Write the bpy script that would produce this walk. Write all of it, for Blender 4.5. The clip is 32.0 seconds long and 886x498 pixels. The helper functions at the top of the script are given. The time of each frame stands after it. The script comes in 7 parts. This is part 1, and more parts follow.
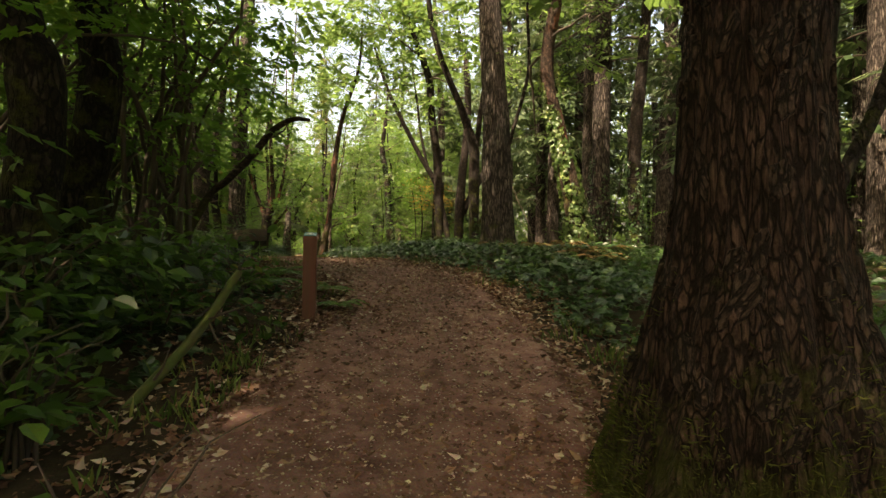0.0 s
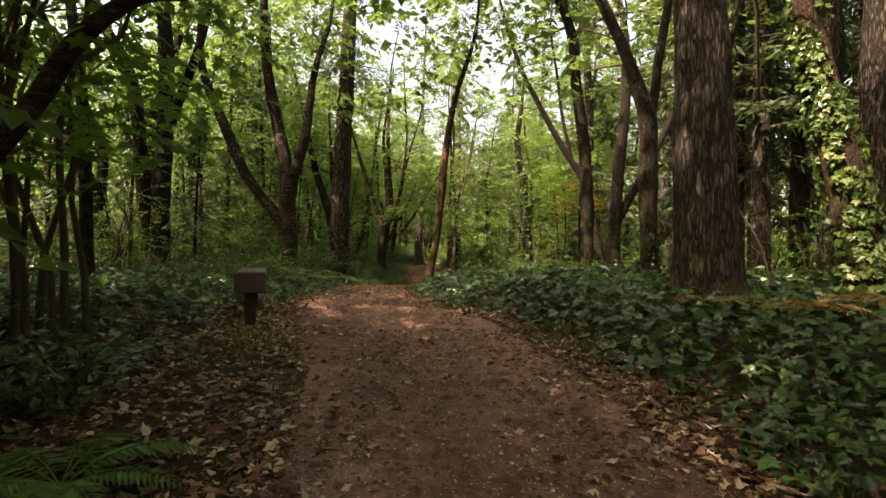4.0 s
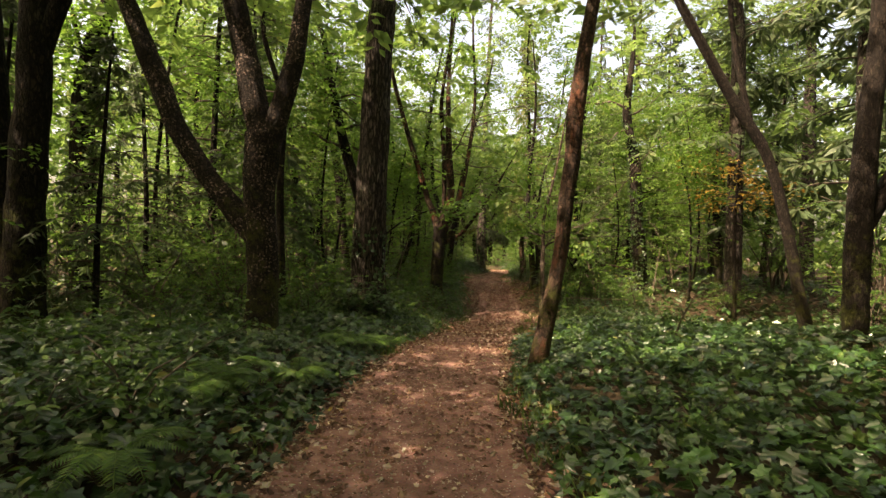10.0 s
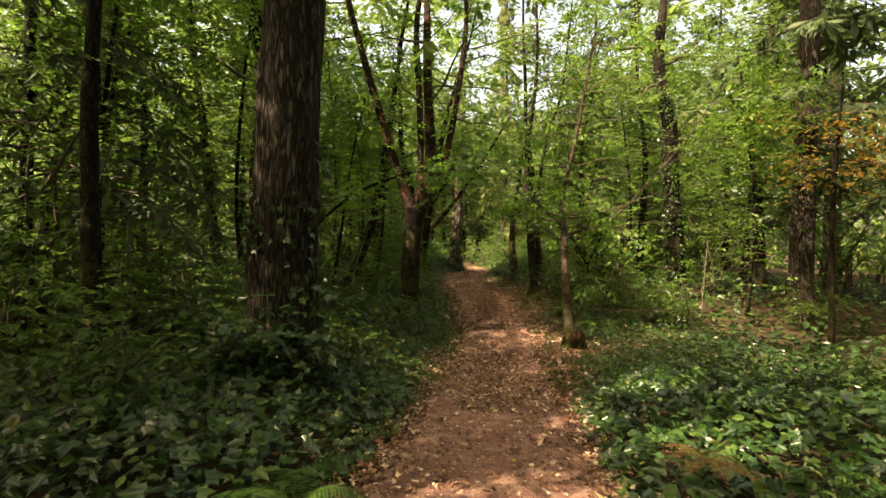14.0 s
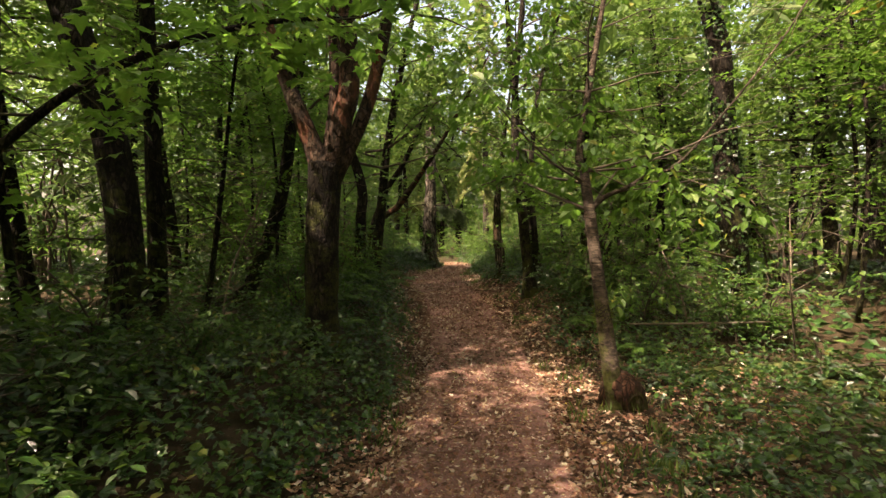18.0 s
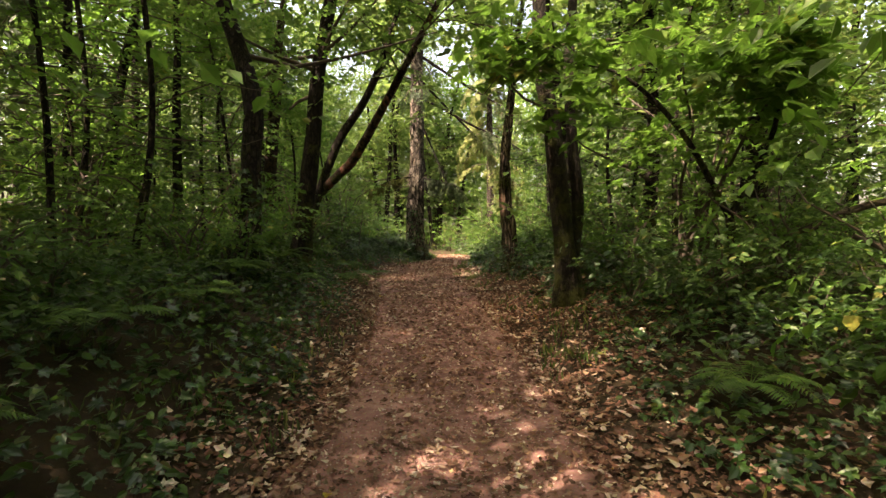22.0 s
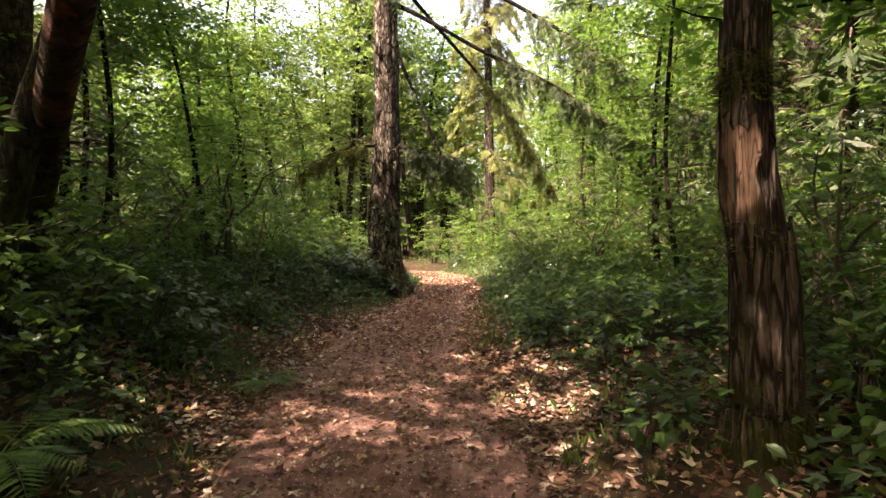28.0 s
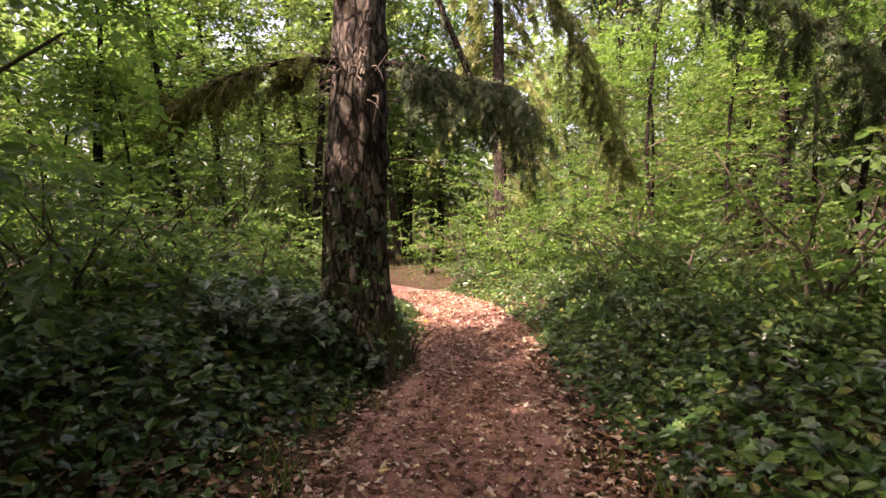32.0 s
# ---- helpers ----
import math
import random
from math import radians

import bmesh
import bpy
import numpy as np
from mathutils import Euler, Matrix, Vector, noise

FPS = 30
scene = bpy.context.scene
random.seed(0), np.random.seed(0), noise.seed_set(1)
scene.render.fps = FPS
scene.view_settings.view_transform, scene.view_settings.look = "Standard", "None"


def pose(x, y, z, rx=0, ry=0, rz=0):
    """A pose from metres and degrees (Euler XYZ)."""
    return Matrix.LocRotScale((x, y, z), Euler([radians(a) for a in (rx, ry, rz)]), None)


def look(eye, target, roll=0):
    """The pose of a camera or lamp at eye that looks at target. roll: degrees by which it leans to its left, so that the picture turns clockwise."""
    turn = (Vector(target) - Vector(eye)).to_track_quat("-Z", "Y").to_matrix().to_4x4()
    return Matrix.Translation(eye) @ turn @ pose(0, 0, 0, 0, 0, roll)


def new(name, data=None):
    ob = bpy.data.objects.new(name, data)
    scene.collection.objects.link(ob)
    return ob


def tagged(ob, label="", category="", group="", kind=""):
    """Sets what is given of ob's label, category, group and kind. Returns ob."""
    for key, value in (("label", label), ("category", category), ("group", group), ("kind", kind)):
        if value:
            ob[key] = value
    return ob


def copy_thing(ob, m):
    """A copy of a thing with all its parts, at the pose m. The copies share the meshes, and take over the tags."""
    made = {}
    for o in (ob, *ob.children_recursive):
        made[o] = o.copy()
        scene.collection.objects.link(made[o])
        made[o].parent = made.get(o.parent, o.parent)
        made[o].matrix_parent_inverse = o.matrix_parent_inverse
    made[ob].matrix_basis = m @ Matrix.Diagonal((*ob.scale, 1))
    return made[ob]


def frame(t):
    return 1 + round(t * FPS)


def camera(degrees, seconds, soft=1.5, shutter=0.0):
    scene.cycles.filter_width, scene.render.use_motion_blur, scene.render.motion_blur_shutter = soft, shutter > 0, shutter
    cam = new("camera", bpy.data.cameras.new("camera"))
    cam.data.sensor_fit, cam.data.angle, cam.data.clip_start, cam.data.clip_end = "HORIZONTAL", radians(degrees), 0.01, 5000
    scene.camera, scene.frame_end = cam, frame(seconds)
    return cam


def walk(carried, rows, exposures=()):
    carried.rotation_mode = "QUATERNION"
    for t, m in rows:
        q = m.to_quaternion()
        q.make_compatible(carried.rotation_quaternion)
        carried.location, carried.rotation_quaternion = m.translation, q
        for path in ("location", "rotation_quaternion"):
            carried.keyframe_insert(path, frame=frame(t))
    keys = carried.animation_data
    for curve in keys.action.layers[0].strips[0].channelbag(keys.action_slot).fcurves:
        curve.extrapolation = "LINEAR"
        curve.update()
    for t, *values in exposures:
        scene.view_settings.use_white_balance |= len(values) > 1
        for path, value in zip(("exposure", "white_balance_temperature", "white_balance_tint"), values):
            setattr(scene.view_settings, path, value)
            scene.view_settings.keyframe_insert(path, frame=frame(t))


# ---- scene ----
cam = camera(82.84, 32.0, soft=1.5)
PATH = [
    (0, (-0.000, 0.000, 1.250), (0.571, 1.916, 1.278), 0.80),
    (0.5, (0.207, 0.518, 1.335), (0.760, 2.440, 1.362), 0.43),
    (1, (0.418, 1.059, 1.420), (0.888, 3.003, 1.446), 0.57),
    (1.5, (0.597, 1.618, 1.494), (0.967, 3.583, 1.526), 0.55),
    (2, (0.789, 2.141, 1.620), (1.014, 4.128, 1.662), 0.57),
    (2.5, (0.925, 2.657, 1.705), (1.082, 4.650, 1.744), 0.46),
    (3, (1.032, 3.141, 1.774), (1.139, 5.138, 1.812), 0.57),
    (3.5, (1.118, 3.650, 1.798), (1.182, 5.649, 1.827), 0.72),
    (5.5, (1.221, 5.564, 2.091), (1.052, 7.557, 2.100), 0.88),
    (6, (1.222, 5.952, 2.190), (1.015, 7.942, 2.185), 1.19),
    (6.5, (1.151, 6.550, 2.247), (0.853, 8.528, 2.242), 1.16),
    (7, (1.084, 7.167, 2.293), (0.720, 9.134, 2.288), 1.22),
    (7.5, (1.011, 7.759, 2.310), (0.637, 9.724, 2.305), 1.27),
    (8, (0.863, 8.341, 2.373), (0.504, 10.309, 2.366), 1.68),
    (8.5, (0.671, 8.907, 2.421), (0.440, 10.894, 2.415), 1.70),
    (9, (0.516, 9.500, 2.401), (0.315, 11.490, 2.399), 1.57),
    (9.5, (0.395, 10.133, 2.395), (0.201, 12.123, 2.394), 1.37),
    (10, (0.316, 10.700, 2.408), (0.115, 12.690, 2.409), 1.57),
    (10.5, (0.233, 11.245, 2.405), (0.012, 13.233, 2.401), 1.65),
    (11, (0.135, 11.860, 2.403), (-0.101, 13.846, 2.392), 1.59),
    (11.5, (0.025, 12.500, 2.404), (-0.199, 14.488, 2.393), 1.68),
    (12, (-0.092, 13.117, 2.400), (-0.242, 15.112, 2.389), 1.68),
    (12.5, (-0.208, 13.676, 2.395), (-0.314, 15.673, 2.386), 1.88),
    (13, (-0.309, 14.248, 2.345), (-0.382, 16.247, 2.338), 1.68),
    (13.5, (-0.357, 14.811, 2.363), (-0.420, 16.810, 2.356), 1.66),
    (14, (-0.389, 15.366, 2.338), (-0.448, 17.365, 2.324), 1.57),
    (14.5, (-0.410, 15.950, 2.307), (-0.462, 17.949, 2.292), 1.38),
    (16.5, (-0.201, 17.969, 2.167), (-0.191, 19.968, 2.141), 0.26),
    (17, (-0.129, 18.526, 2.171), (-0.117, 20.526, 2.145), -0.03),
    (17.5, (-0.042, 19.101, 2.169), (-0.029, 21.101, 2.138), -0.51),
    (18, (0.031, 19.716, 2.162), (0.036, 21.716, 2.133), -0.57),
    (18.5, (0.088, 20.318, 2.044), (0.088, 22.317, 2.014), -0.58),
    (19, (0.201, 20.914, 1.925), (0.191, 22.913, 1.892), -0.75),
    (19.5, (0.291, 21.500, 1.835), (0.278, 23.500, 1.805), -0.75),
    (20, (0.385, 22.103, 1.770), (0.371, 24.102, 1.734), -0.93),
    (20.5, (0.461, 22.702, 1.735), (0.451, 24.701, 1.698), -0.85),
    (21, (0.488, 23.346, 1.693), (0.483, 25.346, 1.655), -0.74),
    (21.5, (0.528, 23.981, 1.715), (0.518, 25.980, 1.681), -0.81),
    (22, (0.532, 24.618, 1.717), (0.513, 26.617, 1.681), -0.71),
    (22.5, (0.553, 25.227, 1.736), (0.498, 27.226, 1.702), -0.78),
    (23, (0.561, 25.841, 1.702), (0.490, 27.839, 1.665), -1.13),
    (23.5, (0.610, 26.367, 1.731), (0.532, 28.366, 1.696), -1.48),
    (24, (0.592, 26.904, 1.755), (0.552, 28.904, 1.719), -1.35),
    (24.5, (0.604, 27.455, 1.805), (0.641, 29.454, 1.771), -1.38),
    (26.5, (0.420, 29.892, 2.042), (0.519, 31.889, 1.996), -0.50),
    (27, (0.373, 30.457, 2.054), (0.477, 32.453, 2.005), -0.84),
    (27.5, (0.280, 31.044, 2.084), (0.376, 33.042, 2.036), -0.62),
    (28, (0.194, 31.632, 2.098), (0.272, 33.630, 2.047), -0.95),
    (28.5, (0.082, 32.185, 2.145), (0.150, 34.183, 2.090), -0.77),
    (29, (0.004, 32.733, 2.170), (0.070, 34.731, 2.113), -1.04),
    (29.5, (-0.052, 33.285, 2.147), (0.009, 35.284, 2.098), -1.15),
    (30, (-0.106, 33.886, 2.159), (-0.039, 35.885, 2.104), -1.24),
    (30.5, (-0.112, 34.492, 2.178), (-0.027, 36.490, 2.113), -1.17),
    (31, (-0.116, 35.065, 2.197), (0.009, 37.060, 2.130), -1.01),
    (31.5, (-0.092, 35.633, 2.213), (0.045, 37.627, 2.149), -1.15),
    (32, (-0.061, 36.168, 2.250), (0.090, 38.161, 2.180), -0.93),
]
EXPOSURES = [(0, 2.20, 9100, 16), (1, 2.16, 9000, 17), (3, 2.22, 9000, 20), (6, 2.17, 9000, 23), (8, 2.03, 8900, 21), (10, 2.04, 9200, 19), (13, 2.04, 10400, 12), (14.5, 2.13, 9800, 14), (18, 2.13, 8500, 18), (20, 2.29, 8400, 19), (22, 2.62, 8400, 22), (24, 2.60, 8900, 20), (27, 2.70, 8500, 26), (28.5, 2.66, 8200, 31), (30, 2.48, 7800, 37), (32, 2.41, 7700, 39)]
walk(cam, [(t, look(eye, target, roll)) for t, eye, target, roll in PATH], EXPOSURES)

# ---- world and sun: a bright, slightly hazy afternoon, the sun behind the walker's left shoulder ----
SUN_TO = Vector((-0.62, -0.42, 0.95)).normalized()
world = bpy.data.worlds.new("sky_world")
scene.world = world
world.use_nodes = True
wn, wl = world.node_tree.nodes, world.node_tree.links
sky = wn.new("ShaderNodeTexSky")
sky.sky_type, sky.sun_disc = 'NISHITA', False
sky.sun_elevation = math.asin(SUN_TO.z)
sky.sun_rotation = math.atan2(SUN_TO.x, SUN_TO.y)
sky.air_density, sky.dust_density, sky.ozone_density = 1.2, 7.0, 0.4
wl.new(sky.outputs[0], wn["Background"].inputs[0])
wn["Background"].inputs[1].default_value = 0.15
sun = new("sun", bpy.data.lights.new("sun", 'SUN'))
sun.data.energy, sun.data.angle, sun.data.color = 3.8, radians(0.6), (1.0, 0.94, 0.84)
sun.matrix_world = look(SUN_TO * 60, (0, 0, 0))


# ---- materials ----
def mat_nodes(name):
    m = bpy.data.materials.new(name)
    m.use_nodes = True
    nt = m.node_tree
    return m, nt.nodes, nt.links, nt.nodes["Principled BSDF"]


def ramp(n, stops):
    r = n.new("ShaderNodeValToRGB")
    e = r.color_ramp.elements
    while len(e) < len(stops):
        e.new(0.5)
    for k, (p, c) in enumerate(stops):
        e[k].position, e[k].color = p, (*c, 1)
    return r


def noise_node(n, l, scale, detail=4.0, rough=0.6, stretch=None, coord="Object"):
    tc = n.new("ShaderNodeTexCoord")
    t = n.new("ShaderNodeTexNoise")
    t.inputs["Scale"].default_value, t.inputs["Detail"].default_value, t.inputs["Roughness"].default_value = scale, detail, rough
    if stretch:
        mp = n.new("ShaderNodeMapping")
        mp.inputs["Scale"].default_value = stretch
        l.new(tc.outputs[coord], mp.inputs[0])
        l.new(mp.outputs[0], t.inputs["Vector"])
    else:
        l.new(tc.outputs[coord], t.inputs["Vector"])
    return t


def mixc(n, l, fac, a, b, mode='MIX'):
    m = n.new("ShaderNodeMix")
    m.data_type, m.blend_type = 'RGBA', mode
    for sock, v in ((m.inputs[0], fac), (m.inputs[6], a), (m.inputs[7], b)):
        if isinstance(v, bpy.types.NodeSocket):
            l.new(v, sock)
        elif isinstance(v, tuple):
            sock.default_value = (*v, 1)
        else:
            sock.default_value = v
    return m.outputs[2]


def bump(n, l, height, strength, distance):
    b = n.new("ShaderNodeBump")
    b.inputs["Strength"].default_value, b.inputs["Distance"].default_value = strength, distance
    l.new(height, b.inputs["Height"])
    return b.outputs[0]


def leaf_mat(name, cols, rough=0.42, trans=0.35, tint=(0.22, 0.42, 0.04), spec=0.4):
    """Foliage: each leaf its own hue, light glows through."""
    m, n, l, p = mat_nodes(name)
    geo = n.new("ShaderNodeNewGeometry")
    r = ramp(n, cols)
    l.new(geo.outputs["Random Per Island"], r.inputs[0])
    nz = noise_node(n, l, 38.0, 2.0)
    big = noise_node(n, l, 0.55, 2.0)
    c1 = mixc(n, l, 0.45, r.outputs[0], nz.outputs["Color"], 'OVERLAY')
    br = ramp(n, [(0.3, (0.62, 0.68, 0.62)), (0.7, (1.25, 1.18, 1.0))])
    l.new(big.outputs[0], br.inputs[0])
    c2 = mixc(n, l, 1.0, c1, br.outputs[0], 'MULTIPLY')
    l.new(c2, p.inputs["Base Color"])
    p.inputs["Roughness"].default_value = rough
    p.inputs["Specular IOR Level"].default_value = spec
    l.new(bump(n, l, nz.outputs[0], 0.25, 0.01), p.inputs["Normal"])
    tr = n.new("ShaderNodeBsdfTranslucent")
    l.new(mixc(n, l, 0.55, c2, tint), tr.inputs[0])
    mx = n.new("ShaderNodeMixShader")
    mx.inputs[0].default_value = trans
    l.new(p.outputs[0], mx.inputs[1])
    l.new(tr.outputs[0], mx.inputs[2])
    l.new(mx.outputs[0], n["Material Output"].inputs[0])
    return m


def bark_mat(name, dark, mid, light, moss=0.0, scale=9.0, flow=0.16, moss_h=1.0, depth=0.03, lichen=(0.2, 0.2, 0.155), peel=None, lichen_at=0.6, crack_w=0.16, fleck=None):
    """Plates between dark furrows, lichen blotches, moss up to about moss_h."""
    m, n, l, p = mat_nodes(name)
    fur = noise_node(n, l, scale, 4.0, 0.55, (1, 1, flow))
    fur.inputs["Distortion"].default_value = 0.5
    fine = noise_node(n, l, scale * 3.1, 6.0, 0.7, (1, 1, min(1.0, flow * 2)))
    big = noise_node(n, l, 2.1, 4.0, 0.65)
    grain = noise_node(n, l, 85.0, 3.0)

    def math_node(op, x, y=0.0, z=0.0):
        k = n.new("ShaderNodeMath")
        k.operation = op
        for s, v in zip(k.inputs, (x, y, z)):
            if isinstance(v, bpy.types.NodeSocket):
                l.new(v, s)
            else:
                s.default_value = v
        return k.outputs[0]

    warp = noise_node(n, l, scale * 0.8, 3.0, 0.6, (1, 1, flow * 1.6))
    mp = n.new("ShaderNodeMapping")
    mp.inputs["Scale"].default_value = (1, 1, flow)
    tco = n.new("ShaderNodeTexCoord")
    l.new(tco.outputs["Object"], mp.inputs[0])
    vec = n.new("ShaderNodeVectorMath")
    vec.operation = 'MULTIPLY_ADD'
    l.new(warp.outputs["Color"], vec.inputs[0])
    vec.inputs[1].default_value = (1.1 / scale, 1.1 / scale, 0.5 / scale)
    l.new(mp.outputs[0], vec.inputs[2])
    cell = n.new("ShaderNodeTexVoronoi")
    cell.feature = 'DISTANCE_TO_EDGE'
    tone = n.new("ShaderNodeTexVoronoi")
    for k in (cell, tone):
        k.inputs["Scale"].default_value = scale * 1.5
        l.new(vec.outputs[0], k.inputs["Vector"])
    sep = n.new("ShaderNodeSeparateColor")
    l.new(tone.outputs["Color"], sep.inputs[0])
    crack = n.new("ShaderNodeMapRange")
    crack.inputs[1].default_value, crack.inputs[2].default_value = 0.0, crack_w
    l.new(cell.outputs["Distance"], crack.inputs[0])
    plate = math_node('MULTIPLY', math_node('ABSOLUTE', math_node('SUBTRACT', fur.outputs[0], 0.5)), 5.0)
    plate = math_node('MULTIPLY', math_node('MINIMUM', plate, 1.0), crack.outputs[0])
    h = math_node('MULTIPLY_ADD', fine.outputs[0], 0.62, math_node('MULTIPLY', plate, 0.42))
    h = math_node('MULTIPLY_ADD', math_node('SUBTRACT', sep.outputs[0], 0.5), 0.22, h)
    h = math_node('MULTIPLY', h, math_node('MULTIPLY_ADD', crack.outputs[0], 0.6, 0.4))
    r = ramp(n, [(0.22, dark), (0.5, mid), (0.85, light)])
    l.new(h, r.inputs[0])
    rl = ramp(n, [(lichen_at - 0.04, (0, 0, 0)), (lichen_at + 0.06, (1, 1, 1))])
    l.new(big.outputs[0], rl.inputs[0])
    c = mixc(n, l, math_node('MULTIPLY', rl.outputs[0], plate), r.outputs[0], lichen)
    if peel:
        pn = noise_node(n, l, 3.4, 5.0, 0.6, (1, 1, 0.25))
        pr = ramp(n, [(0.54, (0, 0, 0)), (0.6, (1, 1, 1))])
        l.new(pn.outputs[0], pr.inputs[0])
        c = mixc(n, l, pr.outputs[0], c, mixc(n, l, 0.6, mixc(n, l, sep.outputs[1], peel, mid), fine.outputs["Color"], 'OVERLAY'))
    if fleck:
        fn = noise_node(n, l, 34.0, 3.0, 0.6)
        fr = ramp(n, [(0.58, (0, 0, 0)), (0.63, (1, 1, 1))])
        l.new(fn.outputs[0], fr.inputs[0])
        c = mixc(n, l, math_node('MULTIPLY', fr.outputs[0], rl.outputs[0]), c, fleck)
    if moss > 0:
        mn = noise_node(n, l, 3.3, 6.0, 0.75)
        tc = n.new("ShaderNodeTexCoord")
        sp = n.new("ShaderNodeSeparateXYZ")
        l.new(tc.outputs["Object"], sp.inputs[0])
        mr = n.new("ShaderNodeMapRange")
        mr.inputs[1].default_value, mr.inputs[2].default_value, mr.inputs[3].default_value, mr.inputs[4].default_value = 0.0, moss_h, 0.14 * moss, -0.14
        l.new(sp.outputs[2], mr.inputs[0])
        rr = ramp(n, [(0.52, (0, 0, 0)), (0.66, (1, 1, 1))])
        l.new(math_node('ADD', mn.outputs[0], mr.outputs[0]), rr.inputs[0])
        c = mixc(n, l, math_node('MULTIPLY', rr.outputs[0], 0.85), c, mixc(n, l, grain.outputs[0], (0.022, 0.028, 0.006), (0.075, 0.082, 0.016)))
    l.new(c, p.inputs["Base Color"])
    p.inputs["Roughness"].default_value = 0.92
    p.inputs["Specular IOR Level"].default_value = 0.18
    hh = math_node('MULTIPLY_ADD', grain.outputs[0], 0.15, h)
    l.new(bump(n, l, hh, 1.0, depth), p.inputs["Normal"])
    return m


def soil_mat(name, a, b, c, speck, fine_scale=55.0, speck_amount=0.62):
    m, n, l, p = mat_nodes(name)
    big = noise_node(n, l, 0.9, 4.0)
    mid = noise_node(n, l, 7.0, 6.0, 0.7)
    fine = noise_node(n, l, fine_scale, 6.0, 0.75)
    r = ramp(n, [(0.3, a), (0.52, b), (0.75, c)])
    l.new(mid.outputs[0], r.inputs[0])
    br = ramp(n, [(0.35, (0.75, 0.73, 0.72)), (0.65, (1.12, 1.1, 1.06))])
    l.new(big.outputs[0], br.inputs[0])
    c1 = mixc(n, l, 1.0, r.outputs[0], br.outputs[0], 'MULTIPLY')
    c1 = mixc(n, l, 0.6, c1, fine.outputs["Color"], 'OVERLAY')
    vor = n.new("ShaderNodeTexVoronoi")
    vor.inputs["Scale"].default_value = 42.0
    tc = n.new("ShaderNodeTexCoord")
    l.new(tc.outputs["Object"], vor.inputs["Vector"])
    vr = ramp(n, [(0.0, (1, 1, 1)), (0.16, (1, 1, 1)), (0.24, (0, 0, 0))])
    l.new(vor.outputs["Distance"], vr.inputs[0])
    sr = ramp(n, [(speck_amount, (0, 0, 0)), (speck_amount + 0.05, (1, 1, 1))])
    l.new(vor.outputs["Color"], sr.inputs[0])
    k = n.new("ShaderNodeMath")
    k.operation = 'MULTIPLY'
    l.new(vr.outputs[0], k.inputs[0])
    l.new(sr.outputs[0], k.inputs[1])
    c2 = mixc(n, l, k.outputs[0], c1, speck)
    l.new(c2, p.inputs["Base Color"])
    p.inputs["Roughness"].default_value = 0.95
    p.inputs["Specular IOR Level"].default_value = 0.15
    h = n.new("ShaderNodeMath")
    h.operation = 'ADD'
    l.new(fine.outputs[0], h.inputs[0])
    l.new(k.outputs[0], h.inputs[1])
    l.new(bump(n, l, h.outputs[0], 0.8, 0.02), p.inputs["Normal"])
    return m


def plain_mat(name, col, rough=0.6, vary=0.35, scale=20.0, stretch=None, metal=0.0):
    m, n, l, p = mat_nodes(name)
    nz = noise_node(n, l, scale, 5.0, 0.65, stretch)
    c = mixc(n, l, vary, col, nz.outputs["Color"], 'OVERLAY')
    l.new(c, p.inputs["Base Color"])
    p.inputs["Roughness"].default_value, p.inputs["Metallic"].default_value = rough, metal
    l.new(bump(n, l, nz.outputs[0], 0.4, 0.006), p.inputs["Normal"])
    return m


SOIL = soil_mat("woodland_soil", (0.022, 0.016, 0.010), (0.045, 0.032, 0.019), (0.075, 0.05, 0.03), (0.16, 0.11, 0.07), 40.0, 0.7)
DIRT = soil_mat("trodden_red_dirt", (0.115, 0.058, 0.05), (0.24, 0.131, 0.112), (0.36, 0.225, 0.195), (0.52, 0.43, 0.37), 70.0, 0.46)
FIR_BARK = bark_mat("furrowed_fir_bark", (0.016, 0.012, 0.010), (0.082, 0.066, 0.055), (0.21, 0.175, 0.148), moss=0.5, scale=17.0, flow=0.15, moss_h=1.5, depth=0.045, crack_w=0.2)
BIG_FIR_BARK = bark_mat("old_red_fir_bark", (0.012, 0.007, 0.005), (0.068, 0.041, 0.03), (0.16, 0.10, 0.074), moss=1.15, scale=27.0, flow=0.17, moss_h=0.95, depth=0.045, lichen=(0.085, 0.06, 0.047), lichen_at=0.66, crack_w=0.17)
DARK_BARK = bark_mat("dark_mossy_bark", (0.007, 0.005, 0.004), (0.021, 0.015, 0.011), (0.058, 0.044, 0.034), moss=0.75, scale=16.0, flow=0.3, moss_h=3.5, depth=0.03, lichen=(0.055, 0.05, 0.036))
RED_BARK = bark_mat("peeling_red_bark", (0.010, 0.007, 0.005), (0.045, 0.027, 0.019), (0.11, 0.07, 0.05), moss=0.75, scale=11.0, flow=0.5, moss_h=2.8, depth=0.03, crack_w=0.06, peel=(0.15, 0.06, 0.035), lichen=(0.13, 0.11, 0.085))
MOTTLED_BARK = bark_mat("mottled_maple_bark", (0.008, 0.006, 0.005), (0.026, 0.018, 0.013), (0.075, 0.052, 0.04), moss=0.8, scale=17.0, flow=0.55, moss_h=3.2, depth=0.03, lichen=(0.06, 0.042, 0.033), lichen_at=0.5, fleck=(0.24, 0.17, 0.14))
GREY_BARK = bark_mat("smooth_banded_bark", (0.013, 0.009, 0.007), (0.048, 0.034, 0.025), (0.108, 0.081, 0.061), moss=1.25, scale=7.0, flow=3.2, moss_h=1.7, depth=0.012, crack_w=0.05, lichen=(0.19, 0.15, 0.115), lichen_at=0.6)
